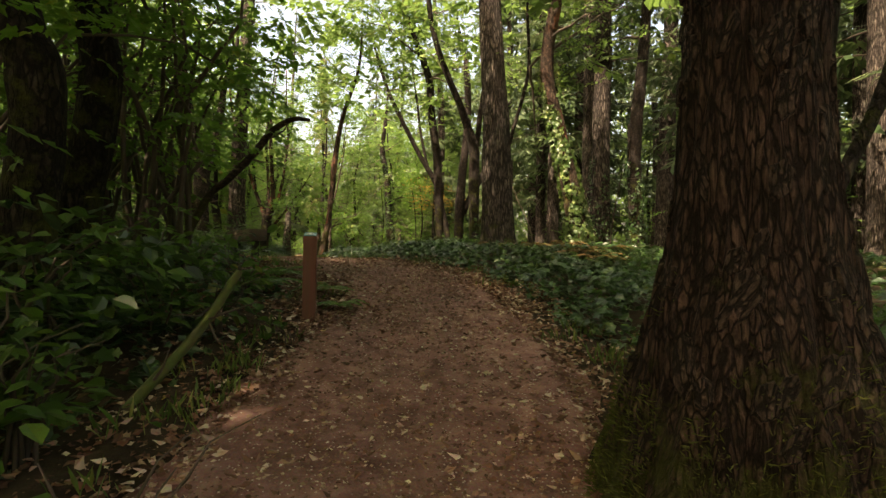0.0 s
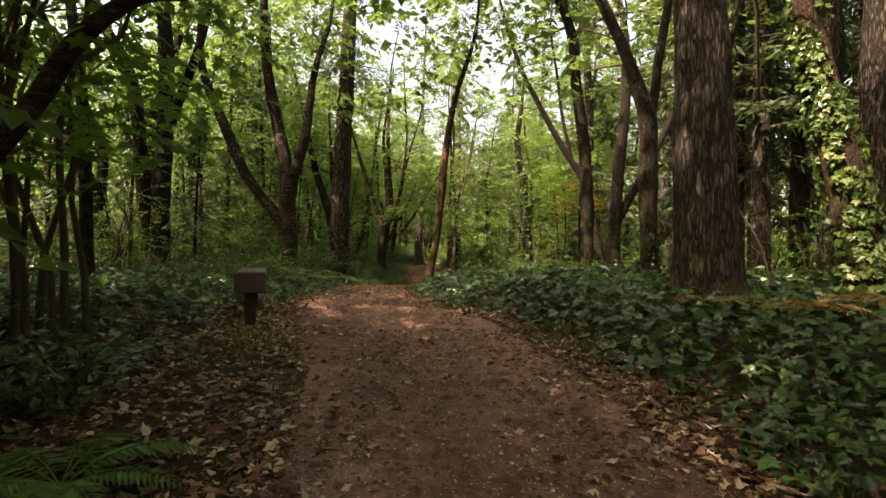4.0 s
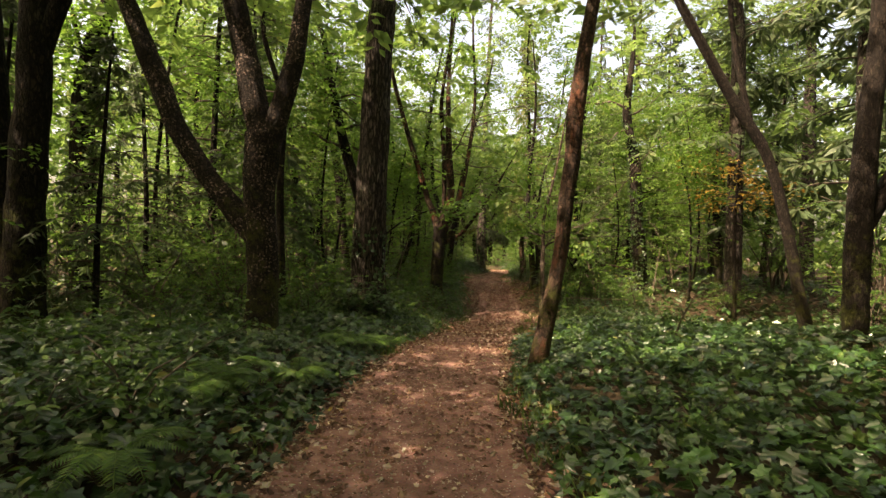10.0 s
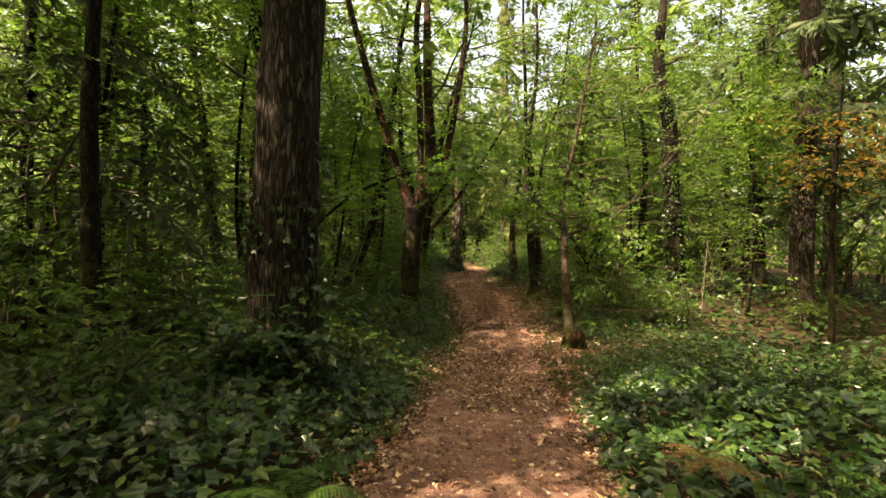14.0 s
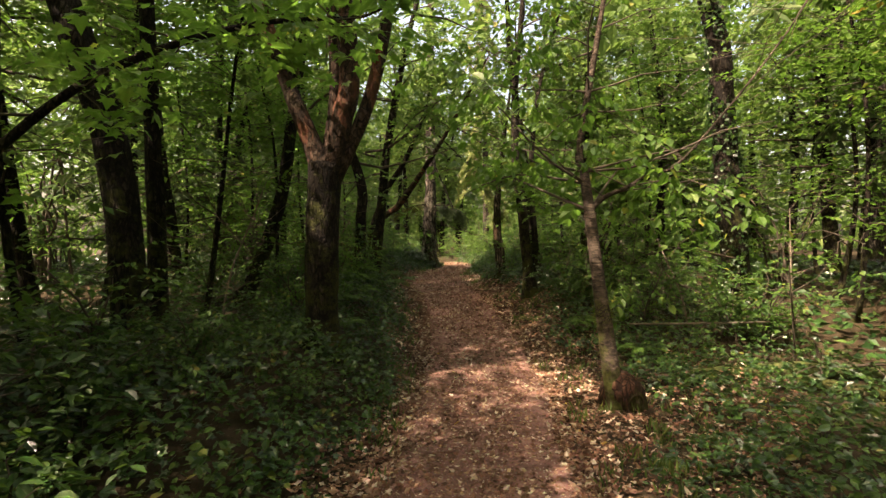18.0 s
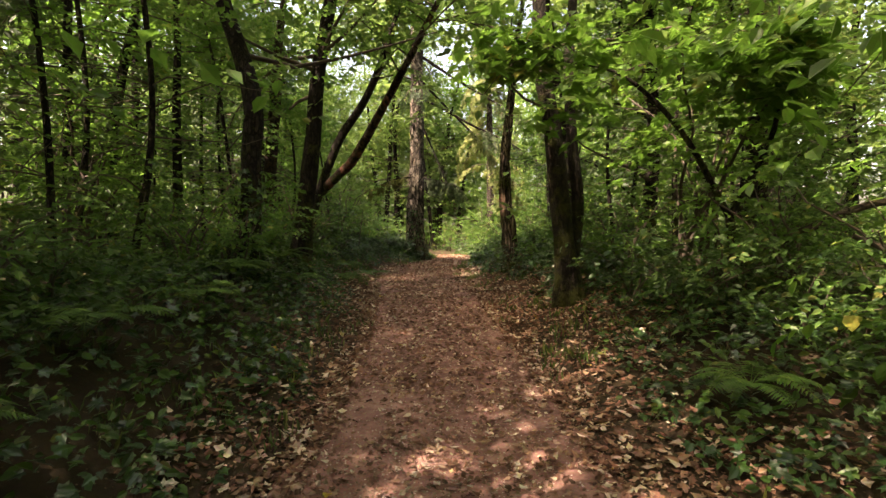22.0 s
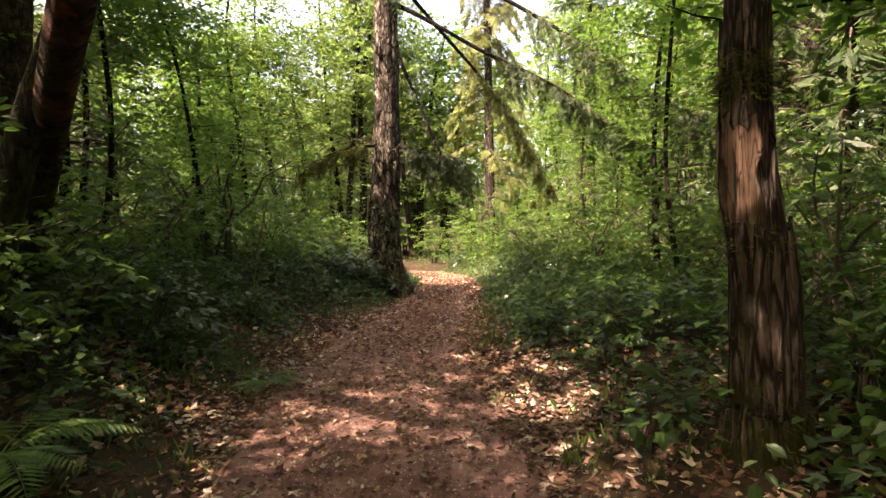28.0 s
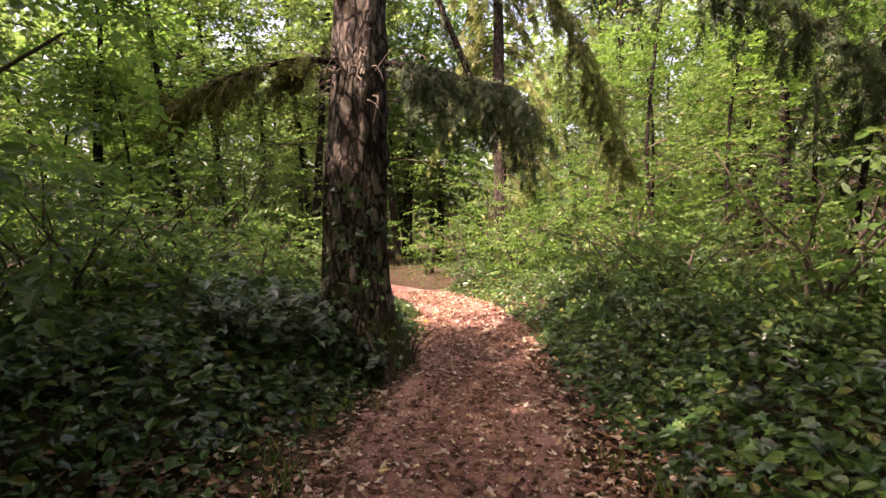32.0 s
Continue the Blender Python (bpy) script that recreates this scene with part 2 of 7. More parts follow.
SNAG_BARK = bark_mat("weathered_snag_bark", (0.018, 0.013, 0.010), (0.135, 0.096, 0.072), (0.3, 0.225, 0.175), moss=1.0, scale=17.0, flow=0.10, moss_h=1.1, depth=0.05, lichen=(0.2, 0.16, 0.13), lichen_at=0.55)
SCALY_BARK = bark_mat("scaly_old_fir_bark", (0.016, 0.012, 0.010), (0.11, 0.09, 0.074), (0.33, 0.285, 0.24), moss=0.6, scale=8.0, flow=0.34, moss_h=1.2, depth=0.045, lichen=(0.2, 0.185, 0.15), lichen_at=0.54, crack_w=0.13)
TWIG = plain_mat("twig_bark", (0.055, 0.04, 0.028), 0.9, 0.5, 60.0)
DEAD = plain_mat("bleached_dead_wood", (0.115, 0.09, 0.066), 0.9, 0.5, 50.0)
IVY = leaf_mat("ivy_leaf", [(0.0, (0.011, 0.031, 0.011)), (0.5, (0.021, 0.059, 0.018)), (0.85, (0.038, 0.092, 0.025)), (1.0, (0.075, 0.127, 0.035))], 0.3, 0.16, (0.10, 0.22, 0.045), 0.5)
# Lighter copy of the ivy, with sunlight put into the leaf colour.
SUNLIT_IVY = leaf_mat("sunlit_ivy_leaf", [(0.0, (0.03, 0.07, 0.02)), (0.6, (0.075, 0.135, 0.04)), (1.0, (0.2, 0.24, 0.1))], 0.32, 0.25, (0.2, 0.32, 0.08), 0.45)
HERB = leaf_mat("herb_leaf", [(0.0, (0.02, 0.051, 0.012)), (0.6, (0.04, 0.09, 0.02)), (0.9, (0.07, 0.127, 0.03)), (1.0, (0.15, 0.13, 0.04))], 0.5, 0.28, (0.13, 0.27, 0.055), 0.26)
SHRUB = leaf_mat("shrub_leaf", [(0.0, (0.028, 0.070, 0.017)), (0.6, (0.054, 0.120, 0.027)), (0.93, (0.10, 0.175, 0.042)), (1.0, (0.21, 0.18, 0.045))], 0.5, 0.46, (0.19, 0.37, 0.07), 0.28)
MAPLE = leaf_mat("maple_leaf", [(0.0, (0.042, 0.10, 0.018)), (0.7, (0.077, 0.154, 0.031)), (0.96, (0.127, 0.195, 0.045)), (1.0, (0.27, 0.225, 0.05))], 0.45, 0.47, (0.18, 0.39, 0.055))
CANOPY = leaf_mat("canopy_leaf", [(0.0, (0.043, 0.087, 0.024)), (0.6, (0.078, 0.145, 0.04)), (0.95, (0.14, 0.2, 0.058)), (1.0, (0.23, 0.195, 0.065))], 0.5, 0.48, (0.24, 0.39, 0.10))
CONIFER = leaf_mat("conifer_needle", [(0.0, (0.022, 0.044, 0.02)), (0.6, (0.045, 0.08, 0.036)), (1.0, (0.085, 0.115, 0.055))], 0.55, 0.26, (0.15, 0.23, 0.08), 0.3)
FERN = leaf_mat("fern_leaf", [(0.0, (0.028, 0.077, 0.013)), (0.7, (0.055, 0.129, 0.022)), (1.0, (0.110, 0.185, 0.036))], 0.5, 0.3, (0.2, 0.34, 0.06))
DRY_FERN = leaf_mat("dry_fern_leaf", [(0.0, (0.12, 0.066, 0.025)), (0.6, (0.2, 0.115, 0.048)), (1.0, (0.13, 0.13, 0.036))], 0.8, 0.25, (0.3, 0.17, 0.06))
AUTUMN = leaf_mat("autumn_leaf", [(0.0, (0.26, 0.16, 0.035)), (0.6, (0.34, 0.2, 0.05)), (1.0, (0.12, 0.16, 0.03))], 0.5, 0.4, (0.42, 0.26, 0.06))
LITTER = leaf_mat("fallen_leaf", [(0.0, (0.055, 0.027, 0.02)), (0.42, (0.16, 0.078, 0.057)), (0.75, (0.28, 0.175, 0.14)), (0.93, (0.5, 0.41, 0.36)), (0.99, (0.55, 0.46, 0.4)), (1.0, (0.42, 0.29, 0.06))], 0.75, 0.08, (0.4, 0.24, 0.12), 0.25)
CHIP = leaf_mat("wood_chip", [(0.0, (0.07, 0.035, 0.025)), (0.6, (0.17, 0.10, 0.075)), (0.9, (0.3, 0.215, 0.165)), (1.0, (0.6, 0.52, 0.44))], 0.85, 0.0, (0.3, 0.2, 0.1), 0.2)
MOSS = leaf_mat("hanging_moss", [(0.0, (0.04, 0.048, 0.012)), (0.7, (0.08, 0.092, 0.026)), (1.0, (0.14, 0.15, 0.05))], 0.9, 0.2, (0.16, 0.18, 0.05), 0.1)
GRASS = leaf_mat("grass_blade", [(0.0, (0.032, 0.067, 0.013)), (0.7, (0.064, 0.113, 0.022)), (1.0, (0.202, 0.196, 0.065))], 0.5, 0.3, (0.2, 0.3, 0.07))
MOSS_SKIN = plain_mat("moss_skin", (0.06, 0.072, 0.018), 0.95, 0.8, 14.0)
POST_WOOD = plain_mat("stained_post_wood", (0.10, 0.032, 0.017), 0.7, 0.6, 18.0, (1, 1, 0.07))
BENCH_WOOD = plain_mat("weathered_bench_wood", (0.075, 0.047, 0.035), 0.7, 0.6, 16.0, (1, 0.07, 1))
# Bench legs: near-black, much darker than the seat.
LEG_WOOD = plain_mat("near_black_post_wood", (0.02, 0.014, 0.011), 0.75, 0.5, 18.0, (1, 1, 0.07))
TEAL = plain_mat("teal_sign_enamel", (0.02, 0.15, 0.15), 0.35, 0.25, 30.0)
NAVY = plain_mat("dark_sign_enamel", (0.02, 0.06, 0.09), 0.35, 0.2, 30.0)
WHITE = plain_mat("white_sign_paint", (0.75, 0.78, 0.76), 0.5, 0.1, 30.0)

# ---- helpers of this scene ----
RNG = np.random.default_rng(7)


def hash3(i, j, k):
    h = (i * 374761393 + j * 668265263 + k * 2147483647 + 1274126177) & 0xFFFFFFFF
    h = ((h ^ (h >> 13)) * 1274126177) & 0xFFFFFFFF
    return ((h ^ (h >> 16)) & 0xFFFF) / 65535.0


def vnoise(x, y, z):
    """Smooth value noise, 0 to 1, on arrays."""
    x, y, z = np.broadcast_arrays(np.asarray(x, float), np.asarray(y, float), np.asarray(z, float))
    i, j, k = (np.floor(a).astype(np.int64) for a in (x, y, z))
    u, v, w = (a - b for a, b in ((x, i), (y, j), (z, k)))
    u, v, w = (a * a * (3 - 2 * a) for a in (u, v, w))
    out = 0
    for di, fu in ((0, 1 - u), (1, u)):
        for dj, fv in ((0, 1 - v), (1, v)):
            for dk, fw in ((0, 1 - w), (1, w)):
                out = out + fu * fv * fw * hash3(i + di, j + dj, k + dk)
    return out


GY = [-12, 0, 2, 4, 6, 8, 10, 12, 14, 16, 18, 20, 22, 24, 26, 28, 30, 32, 36, 40, 44, 50, 60, 90]
GZ = [0.0, 0.06, 0.33, 0.62, 0.90, 1.09, 1.15, 1.15, 1.12, 1.04, 0.94, 0.81, 0.58, 0.47, 0.49, 0.61, 0.77, 0.87, 0.98, 1.05, 1.10, 1.0, 0.98, 1.0]
EY = [-12, -4, 0, 2, 3, 4.6, 5.2, 6.3, 7.6, 9.5, 11, 12, 13.3, 15.1, 16.9, 19.2, 22.9, 25.2, 27.8, 30, 32, 34, 35.3, 37, 39, 40.7, 42, 44, 46, 48, 51]
EL = [-3.4, -1.7, -0.9, -0.45, -0.2, 0.3, 0.52, 0.48, 0.25, -0.55, -0.78, -0.85, -0.82, -0.9, -0.98, -0.78, -0.35, -0.22, -0.2, -0.3, -0.5, -0.8, -0.92, -0.78, -0.35, 0.05, 0.22, 0.1, -0.7, -2.0, -4.5]
ER = [-1.8, 0.0, 0.75, 1.35, 1.75, 2.1, 2.15, 2.3, 2.15, 1.72, 1.15, 0.9, 0.57, 0.4, 0.47, 0.52, 0.87, 1.18, 1.25, 1.05, 0.97, 0.75, 0.6, 0.58, 0.85, 1.05, 1.3, 1.15, 0.5, -0.6, -2.8]


def base_z(y):
    return (np.interp(np.asarray(y) - 0.7, GY, GZ) + np.interp(y, GY, GZ) * 2 + np.interp(np.asarray(y) + 0.7, GY, GZ)) / 4


def edges(y):
    return np.interp(y, EY, EL), np.interp(y, EY, ER)


def off_path(x, y):
    """How far outside the path's edge a place lies; negative on it."""
    l, r = edges(y)
    return np.maximum(l - x, x - r)


def bank(x, y):
    """Height of the banks that rise beside the sunken part of the path."""
    l, r = edges(y)
    left = np.interp(y, (17, 22, 25, 33, 40, 46), (0.0, 0.2, 0.48, 0.45, 0.35, 0.1))
    right = np.interp(y, (26, 29, 33, 40, 46), (0.0, 0.25, 0.25, 0.2, 0.1))
    d = np.clip((off_path(x, y) - 0.1) / 1.3, 0, 1)
    return np.where(x < (l + r) / 2, left, right) * d * d * (3 - 2 * d)


def ground_z(x, y):
    d = np.clip(off_path(x, y), 0, 6)
    far = np.clip((d - 0.2) / 3, 0, 1)
    return base_z(y) + bank(x, y) + far * (0.3 * vnoise(np.asarray(x) * 0.35, np.asarray(y) * 0.35, 0.5) - 0.1) + 0.05 * np.clip(d / 0.5, 0, 1)


BY = [-3, 1, 3.2, 3.8, 6, 8, 10.5, 11.5, 20, 22, 23.5, 24, 26, 26.6, 33, 36, 40, 42]
BL = [0.6, 0.7, 0.8, 0.9, 1.3, 1.3, 0.4, 0.1, 0.2, 0.45, 0.5, 0.4, 0.3, 0.35, 0.75, 0.95, 0.4, 0.1]
BR = [1.3, 1.3, 0.7, 0.4, 0.35, 0.35, 0.25, 0.1, 0.25, 0.7, 1.3, 1.7, 1.3, 0.9, 1.2, 0.8, 0.3, 0.1]


def bare_to(x, y):
    """How far from the path's edge leaf litter lies open before the green begins."""
    l, r = edges(y)
    w = np.where(x < (l + r) / 2, np.interp(y, BY, BL), np.interp(y, BY, BR))
    return w * (0.5 + vnoise(np.asarray(x) * 1.6, np.asarray(y) * 1.6, 6.1))


def cover_h(x, y):
    """Depth of the green cover over the soil."""
    d = off_path(x, y)
    ramp_in = np.clip((d - 0.05 - 0.7 * bare_to(x, y)) / 0.8, 0, 1) ** 0.8
    return ramp_in * (0.12 + 0.28 * vnoise(np.asarray(x) * 0.9, np.asarray(y) * 0.9, 3.3))


def mesh_from(name, verts, faces, mat=None, smooth=True):
    me = bpy.data.meshes.new(name)
    verts = np.asarray(verts, np.float32)
    groups = faces if isinstance(faces, list) else [faces]
    groups = [np.asarray(g, np.int32) for g in groups if len(g)]
    loops = np.concatenate([g.ravel() for g in groups])
    totals = np.concatenate([np.full(len(g), g.shape[1], np.int32) for g in groups])
    starts = np.concatenate([[0], np.cumsum(totals)[:-1]]).astype(np.int32)
    me.vertices.add(len(verts))
    me.vertices.foreach_set("co", verts.ravel())
    me.loops.add(len(loops))
    me.loops.foreach_set("vertex_index", loops)
    me.polygons.add(len(totals))
    me.polygons.foreach_set("loop_start", starts)
    me.polygons.foreach_set("loop_total", totals)
    me.polygons.foreach_set("use_smooth", np.full(len(totals), smooth))
    if mat:
        me.materials.append(mat)
    me.update(calc_edges=True)
    return me


def part(name, shape, material, parent, label=""):
    """Links a bmesh or mesh as one object under a thing or a part."""
    if isinstance(shape, bmesh.types.BMesh):
        me = bpy.data.meshes.new(name)
        shape.to_mesh(me)
        shape.free()
        me.materials.append(material)
    else:
        me = shape
        if material and not me.materials:
            me.materials.append(material)
    ob = new(name, me)
    ob.parent = parent
    return tagged(ob, label)


def thing(name, at, label, category, group="", kind=""):
    ob = new(name)
    ob.empty_display_size = 0.1
    ob.location = at
    return tagged(ob, label, category, group, kind)


def resample(pts, step):
    """Catmull-Rom through (x, y, z, r) rows."""
    p = np.asarray(pts, float)
    if len(p) == 2:
        p = np.array([p[0], (p[0] + p[1]) / 2, p[1]])
    q = np.vstack([2 * p[0] - p[1], p, 2 * p[-1] - p[-2]])
    out = []
    for i in range(1, len(q) - 2):
        n = max(1, int(np.ceil(np.linalg.norm(q[i + 1, :3] - q[i, :3]) / step)))
        t = np.arange(n)[:, None] / n
        a, b, c, d = q[i - 1], q[i], q[i + 1], q[i + 2]
        out.append(0.5 * (2 * b + (c - a) * t + (2 * a - 5 * b + 4 * c - d) * t ** 2 + (3 * b - a - 3 * c + d) * t ** 3))
    out.append(q[-2][None])
    out = np.vstack(out)
    out[:, 3] = np.maximum(out[:, 3], 0.002)
    return out


def tube(pts, seg=10, step=0.15, rough=0.0, freq=6.0, flow=0.35, seed=0.0, lump=0.0):
    """Verts and quads of a rounded, furrowed stem along (x, y, z, r) rows."""
    p = resample(pts, step)
    if step < 0.3:
        k = (p[:, 2] < 8.2) | (np.arange(len(p)) % 8 == 0)
        k[-1] = True
        p = p[k]
    n = len(p)
    tan = np.gradient(p[:, :3], axis=0)
    tan /= np.linalg.norm(tan, axis=1)[:, None] + 1e-9
    ref = np.where(np.abs(tan[:, 2:3]) > 0.9, [[1.0, 0, 0]], [[0, 0, 1.0]])
    if np.abs(tan[:, 2]).max() > 0.9 and np.abs(tan[:, 2]).min() <= 0.9:
        ref = np.tile([[0.93, 0.37, 0.05]], (n, 1))
    u = np.cross(ref, tan)
    u /= np.linalg.norm(u, axis=1)[:, None] + 1e-9
    v = np.cross(tan, u)
    a = np.linspace(0, 2 * np.pi, seg, endpoint=False)
    r = np.repeat(p[:, 3:4], seg, 1)
    ca, sa = np.cos(a)[None], np.sin(a)[None]
    if rough > 0:
        h = p[:, 2:3]
        k = freq
        f1 = vnoise(ca * k + seed, sa * k, h * k * flow + seed)
        f2 = vnoise(ca * k * 2.3 + seed, sa * k * 2.3 + 9, h * k * 0.9 * flow)
        ridge = 1 - np.abs(2 * f1 - 1)
        r = r * (1 + rough * (1.3 * ridge - 0.9 + 0.5 * (f2 - 0.5)))
    if lump > 0:
        r = r * (1 + lump * (vnoise(ca * 1.3 + seed, sa * 1.3, p[:, 2:3] * 2.2 + seed) - 0.5))
    ring = p[:, None, :3] + r[:, :, None] * (ca[..., None] * u[:, None] + sa[..., None] * v[:, None])
    i = np.arange(n - 1)[:, None] * seg
    j = np.arange(seg)[None]
    k2 = (j + 1) % seg
    quads = np.stack([i + j, i + k2, i + seg + k2, i + seg + j], -1).reshape(-1, 4)
    verts = np.vstack([ring.reshape(-1, 3), p[-1:, :3] + tan[-1:] * p[-1, 3] * 0.4])
    tip = np.stack([(n - 1) * seg + np.arange(seg), (n - 1) * seg + (np.arange(seg) + 1) % seg, np.full(seg, len(verts) - 1)], -1)
    return verts, quads, tip


def tube_mesh(name, pts, mat, origin=(0, 0, 0), **kw):
    v, q, t = tube(pts, **kw)
    return mesh_from(name, v - np.asarray(origin), [q, t], mat)


def tubes_mesh(name, many, mat, origin=(0, 0, 0), **kw):
    vs, qs, ts, at = [], [], [], 0
    for pts in many:
        v, q, t = tube(pts, **kw)
        vs.append(v)
        qs.append(q + at)
        ts.append(t + at)
        at += len(v)
    return mesh_from(name, np.vstack(vs) - np.asarray(origin), [np.vstack(qs), np.vstack(ts)], mat)


# leaf outlines: x across, y along from stalk to tip, z cupped; two halves folded on the midrib
DIAMOND = (np.array([(0, 0, 0), (0.32, 0.45, 0.09), (0, 1, -0.05), (-0.32, 0.45, 0.09)]), [np.array([(0, 1, 2), (0, 2, 3)])])
OVAL = (np.array([(0, 0, 0), (0.24, 0.25, 0.07), (0.27, 0.62, 0.06), (0, 1, -0.1), (-0.27, 0.62, 0.06), (-0.24, 0.25, 0.07)]), [np.array([(0, 1, 2, 3), (0, 3, 4, 5)])])
def lobed_shape():
    """A five-pointed leaf, as ivy and maple bear it, folded on the midrib."""
    half = [(0.13, -0.10, 0.03), (0.40, -0.04, 0.06), (0.31, 0.20, 0.04), (0.56, 0.42, 0.0), (0.24, 0.50, 0.05)]
    v = [(0, 0, 0)] + half + [(0, 1.0, -0.08)] + [(-x, y, z) for x, y, z in half[::-1]]
    return np.array(v), [np.array([(0, 1, 2, 3, 4, 5, 6), (0, 6, 7, 8, 9, 10, 11)])]


LOBED = lobed_shape()
BLADE = (np.array([(0, 0, 0), (0.07, 0.5, 0.01), (0, 1, -0.05), (-0.07, 0.5, 0.01)]), [np.array([(0, 1, 2), (0, 2, 3)])])
CURL = (np.array([(0, 0, 0.12), (0.20, 0.18, 0.16), (0.30, 0.50, 0.02), (0.10, 0.74, 0.10), (0, 1, 0.26), (-0.16, 0.70, 0.20), (-0.33, 0.52, 0.24), (-0.22, 0.22, 0.0)]), [np.array([(0, 1, 2, 3, 4), (0, 4, 5, 6, 7)])])


# openings in the leaf roof where the sun comes down to the forest floor: x, y, width
GAPS = [(-0.62, 18.3, 0.2), (0.6, 19.5, 0.28), (0.62, 19.95, 0.2), (1.6, 25.2, 0.34), (0.8, 24.7, 0.2), (-0.3, 24.3, 0.17), (1.0, 26.2, 0.22), (0.5, 27.3, 0.18), (0.88, 28.85, 0.25), (0.2, 30.1, 0.3), (-0.1, 32.4, 0.14), (0.3, 35.0, 0.12), (0.45, 29.05, 0.14), (1.03, 31.4, 0.14),
        (0.62, 42.3, 0.5), (1.2, 44.0, 1.0), (2.4, 45.5, 2.0), (3.6, 47.6, 2.2), (-0.8, 13.5, 0.14), (1.35, 18.7, 0.5), (1.9, 17.6, 0.45), (2.3, 16.4, 0.4), (0.95, 27.0, 0.12), (0.1, 21.0, 0.15), (-3.2, 22.5, 0.7), (-3.8, 27.5, 0.8), (3.4, 28.2, 0.5), (4.6, 22.5, 1.5), (6.2, 27.5, 2.0), (6.8, 33.0, 2.2), (7.2, 38.5, 1.6), (-6.8, 27.0, 0.8), (-6.5, 38.0, 1.0), (8.5, 24.0, 1.6), (1.7, 50.0, 2.4), (3.8, 31.5, 0.8), (-3.6, 30.5, 1.5), (-3.2, 33.5, 1.2), (-2.6, 38.0, 1.0), (5.0, 14.0, 0.8), (-4.2, 6.4, 1.2), (-3.0, 4.4, 0.9), (8.4, 12.0, 0.9), (7.7, 11.6, 0.6), (11.2, 14.3, 0.8), (-1.6, 9.6, 0.45), (-2.4, 8.8, 0.5), (-3.2, 10.0, 0.4), (-1.3, 11.0, 0.4)]


def in_shade(pos):
    drop = (pos[:, 2] - base_z(pos[:, 1])) / SUN_TO.z
    gx, gy = pos[:, 0] - SUN_TO.x * drop, pos[:, 1] - SUN_TO.y * drop
    keep = np.ones(len(pos), bool)
    for x, y, w in GAPS:
        wob = w * (0.75 + 0.5 * vnoise(gx * 5, gy * 5, 1.5))
        keep &= (gx - x) ** 2 + (gy - y) ** 2 > wob ** 2
    return keep | (drop * SUN_TO.z < 0.9)


def leaves_mesh(name, pos, along, normal, size, shape, mat, origin=(0, 0, 0), gaps=False):
    """Many leaves in one mesh: at pos, tip towards along, face towards normal."""
    tv, tf = shape
    pos = np.asarray(pos, float)
    if gaps:
        k = in_shade(pos)
        pos, along, normal, size = pos[k], np.asarray(along)[k], np.asarray(normal)[k], np.asarray(size)[k]
    y = along / (np.linalg.norm(along, axis=1)[:, None] + 1e-9)
    x = np.cross(y, normal)
    x /= np.linalg.norm(x, axis=1)[:, None] + 1e-9
    z = np.cross(x, y)
    s = np.asarray(size)[:, None, None]
    v = pos[:, None] + s * (tv[None, :, 0:1] * x[:, None] + tv[None, :, 1:2] * y[:, None] + tv[None, :, 2:3] * z[:, None])
    at = (np.arange(len(pos)) * len(tv))[:, None, None]
    return mesh_from(name, v.reshape(-1, 3) - np.asarray(origin), [(f[None] + at).reshape(-1, f.shape[1]) for f in tf], mat, smooth=False)


def rand_dirs(n, up=0.0, rng=RNG):
    d = rng.normal(size=(n, 3))
    d /= np.linalg.norm(d, axis=1)[:, None]
    d[:, 2] += up
    return d / np.linalg.norm(d, axis=1)[:, None]


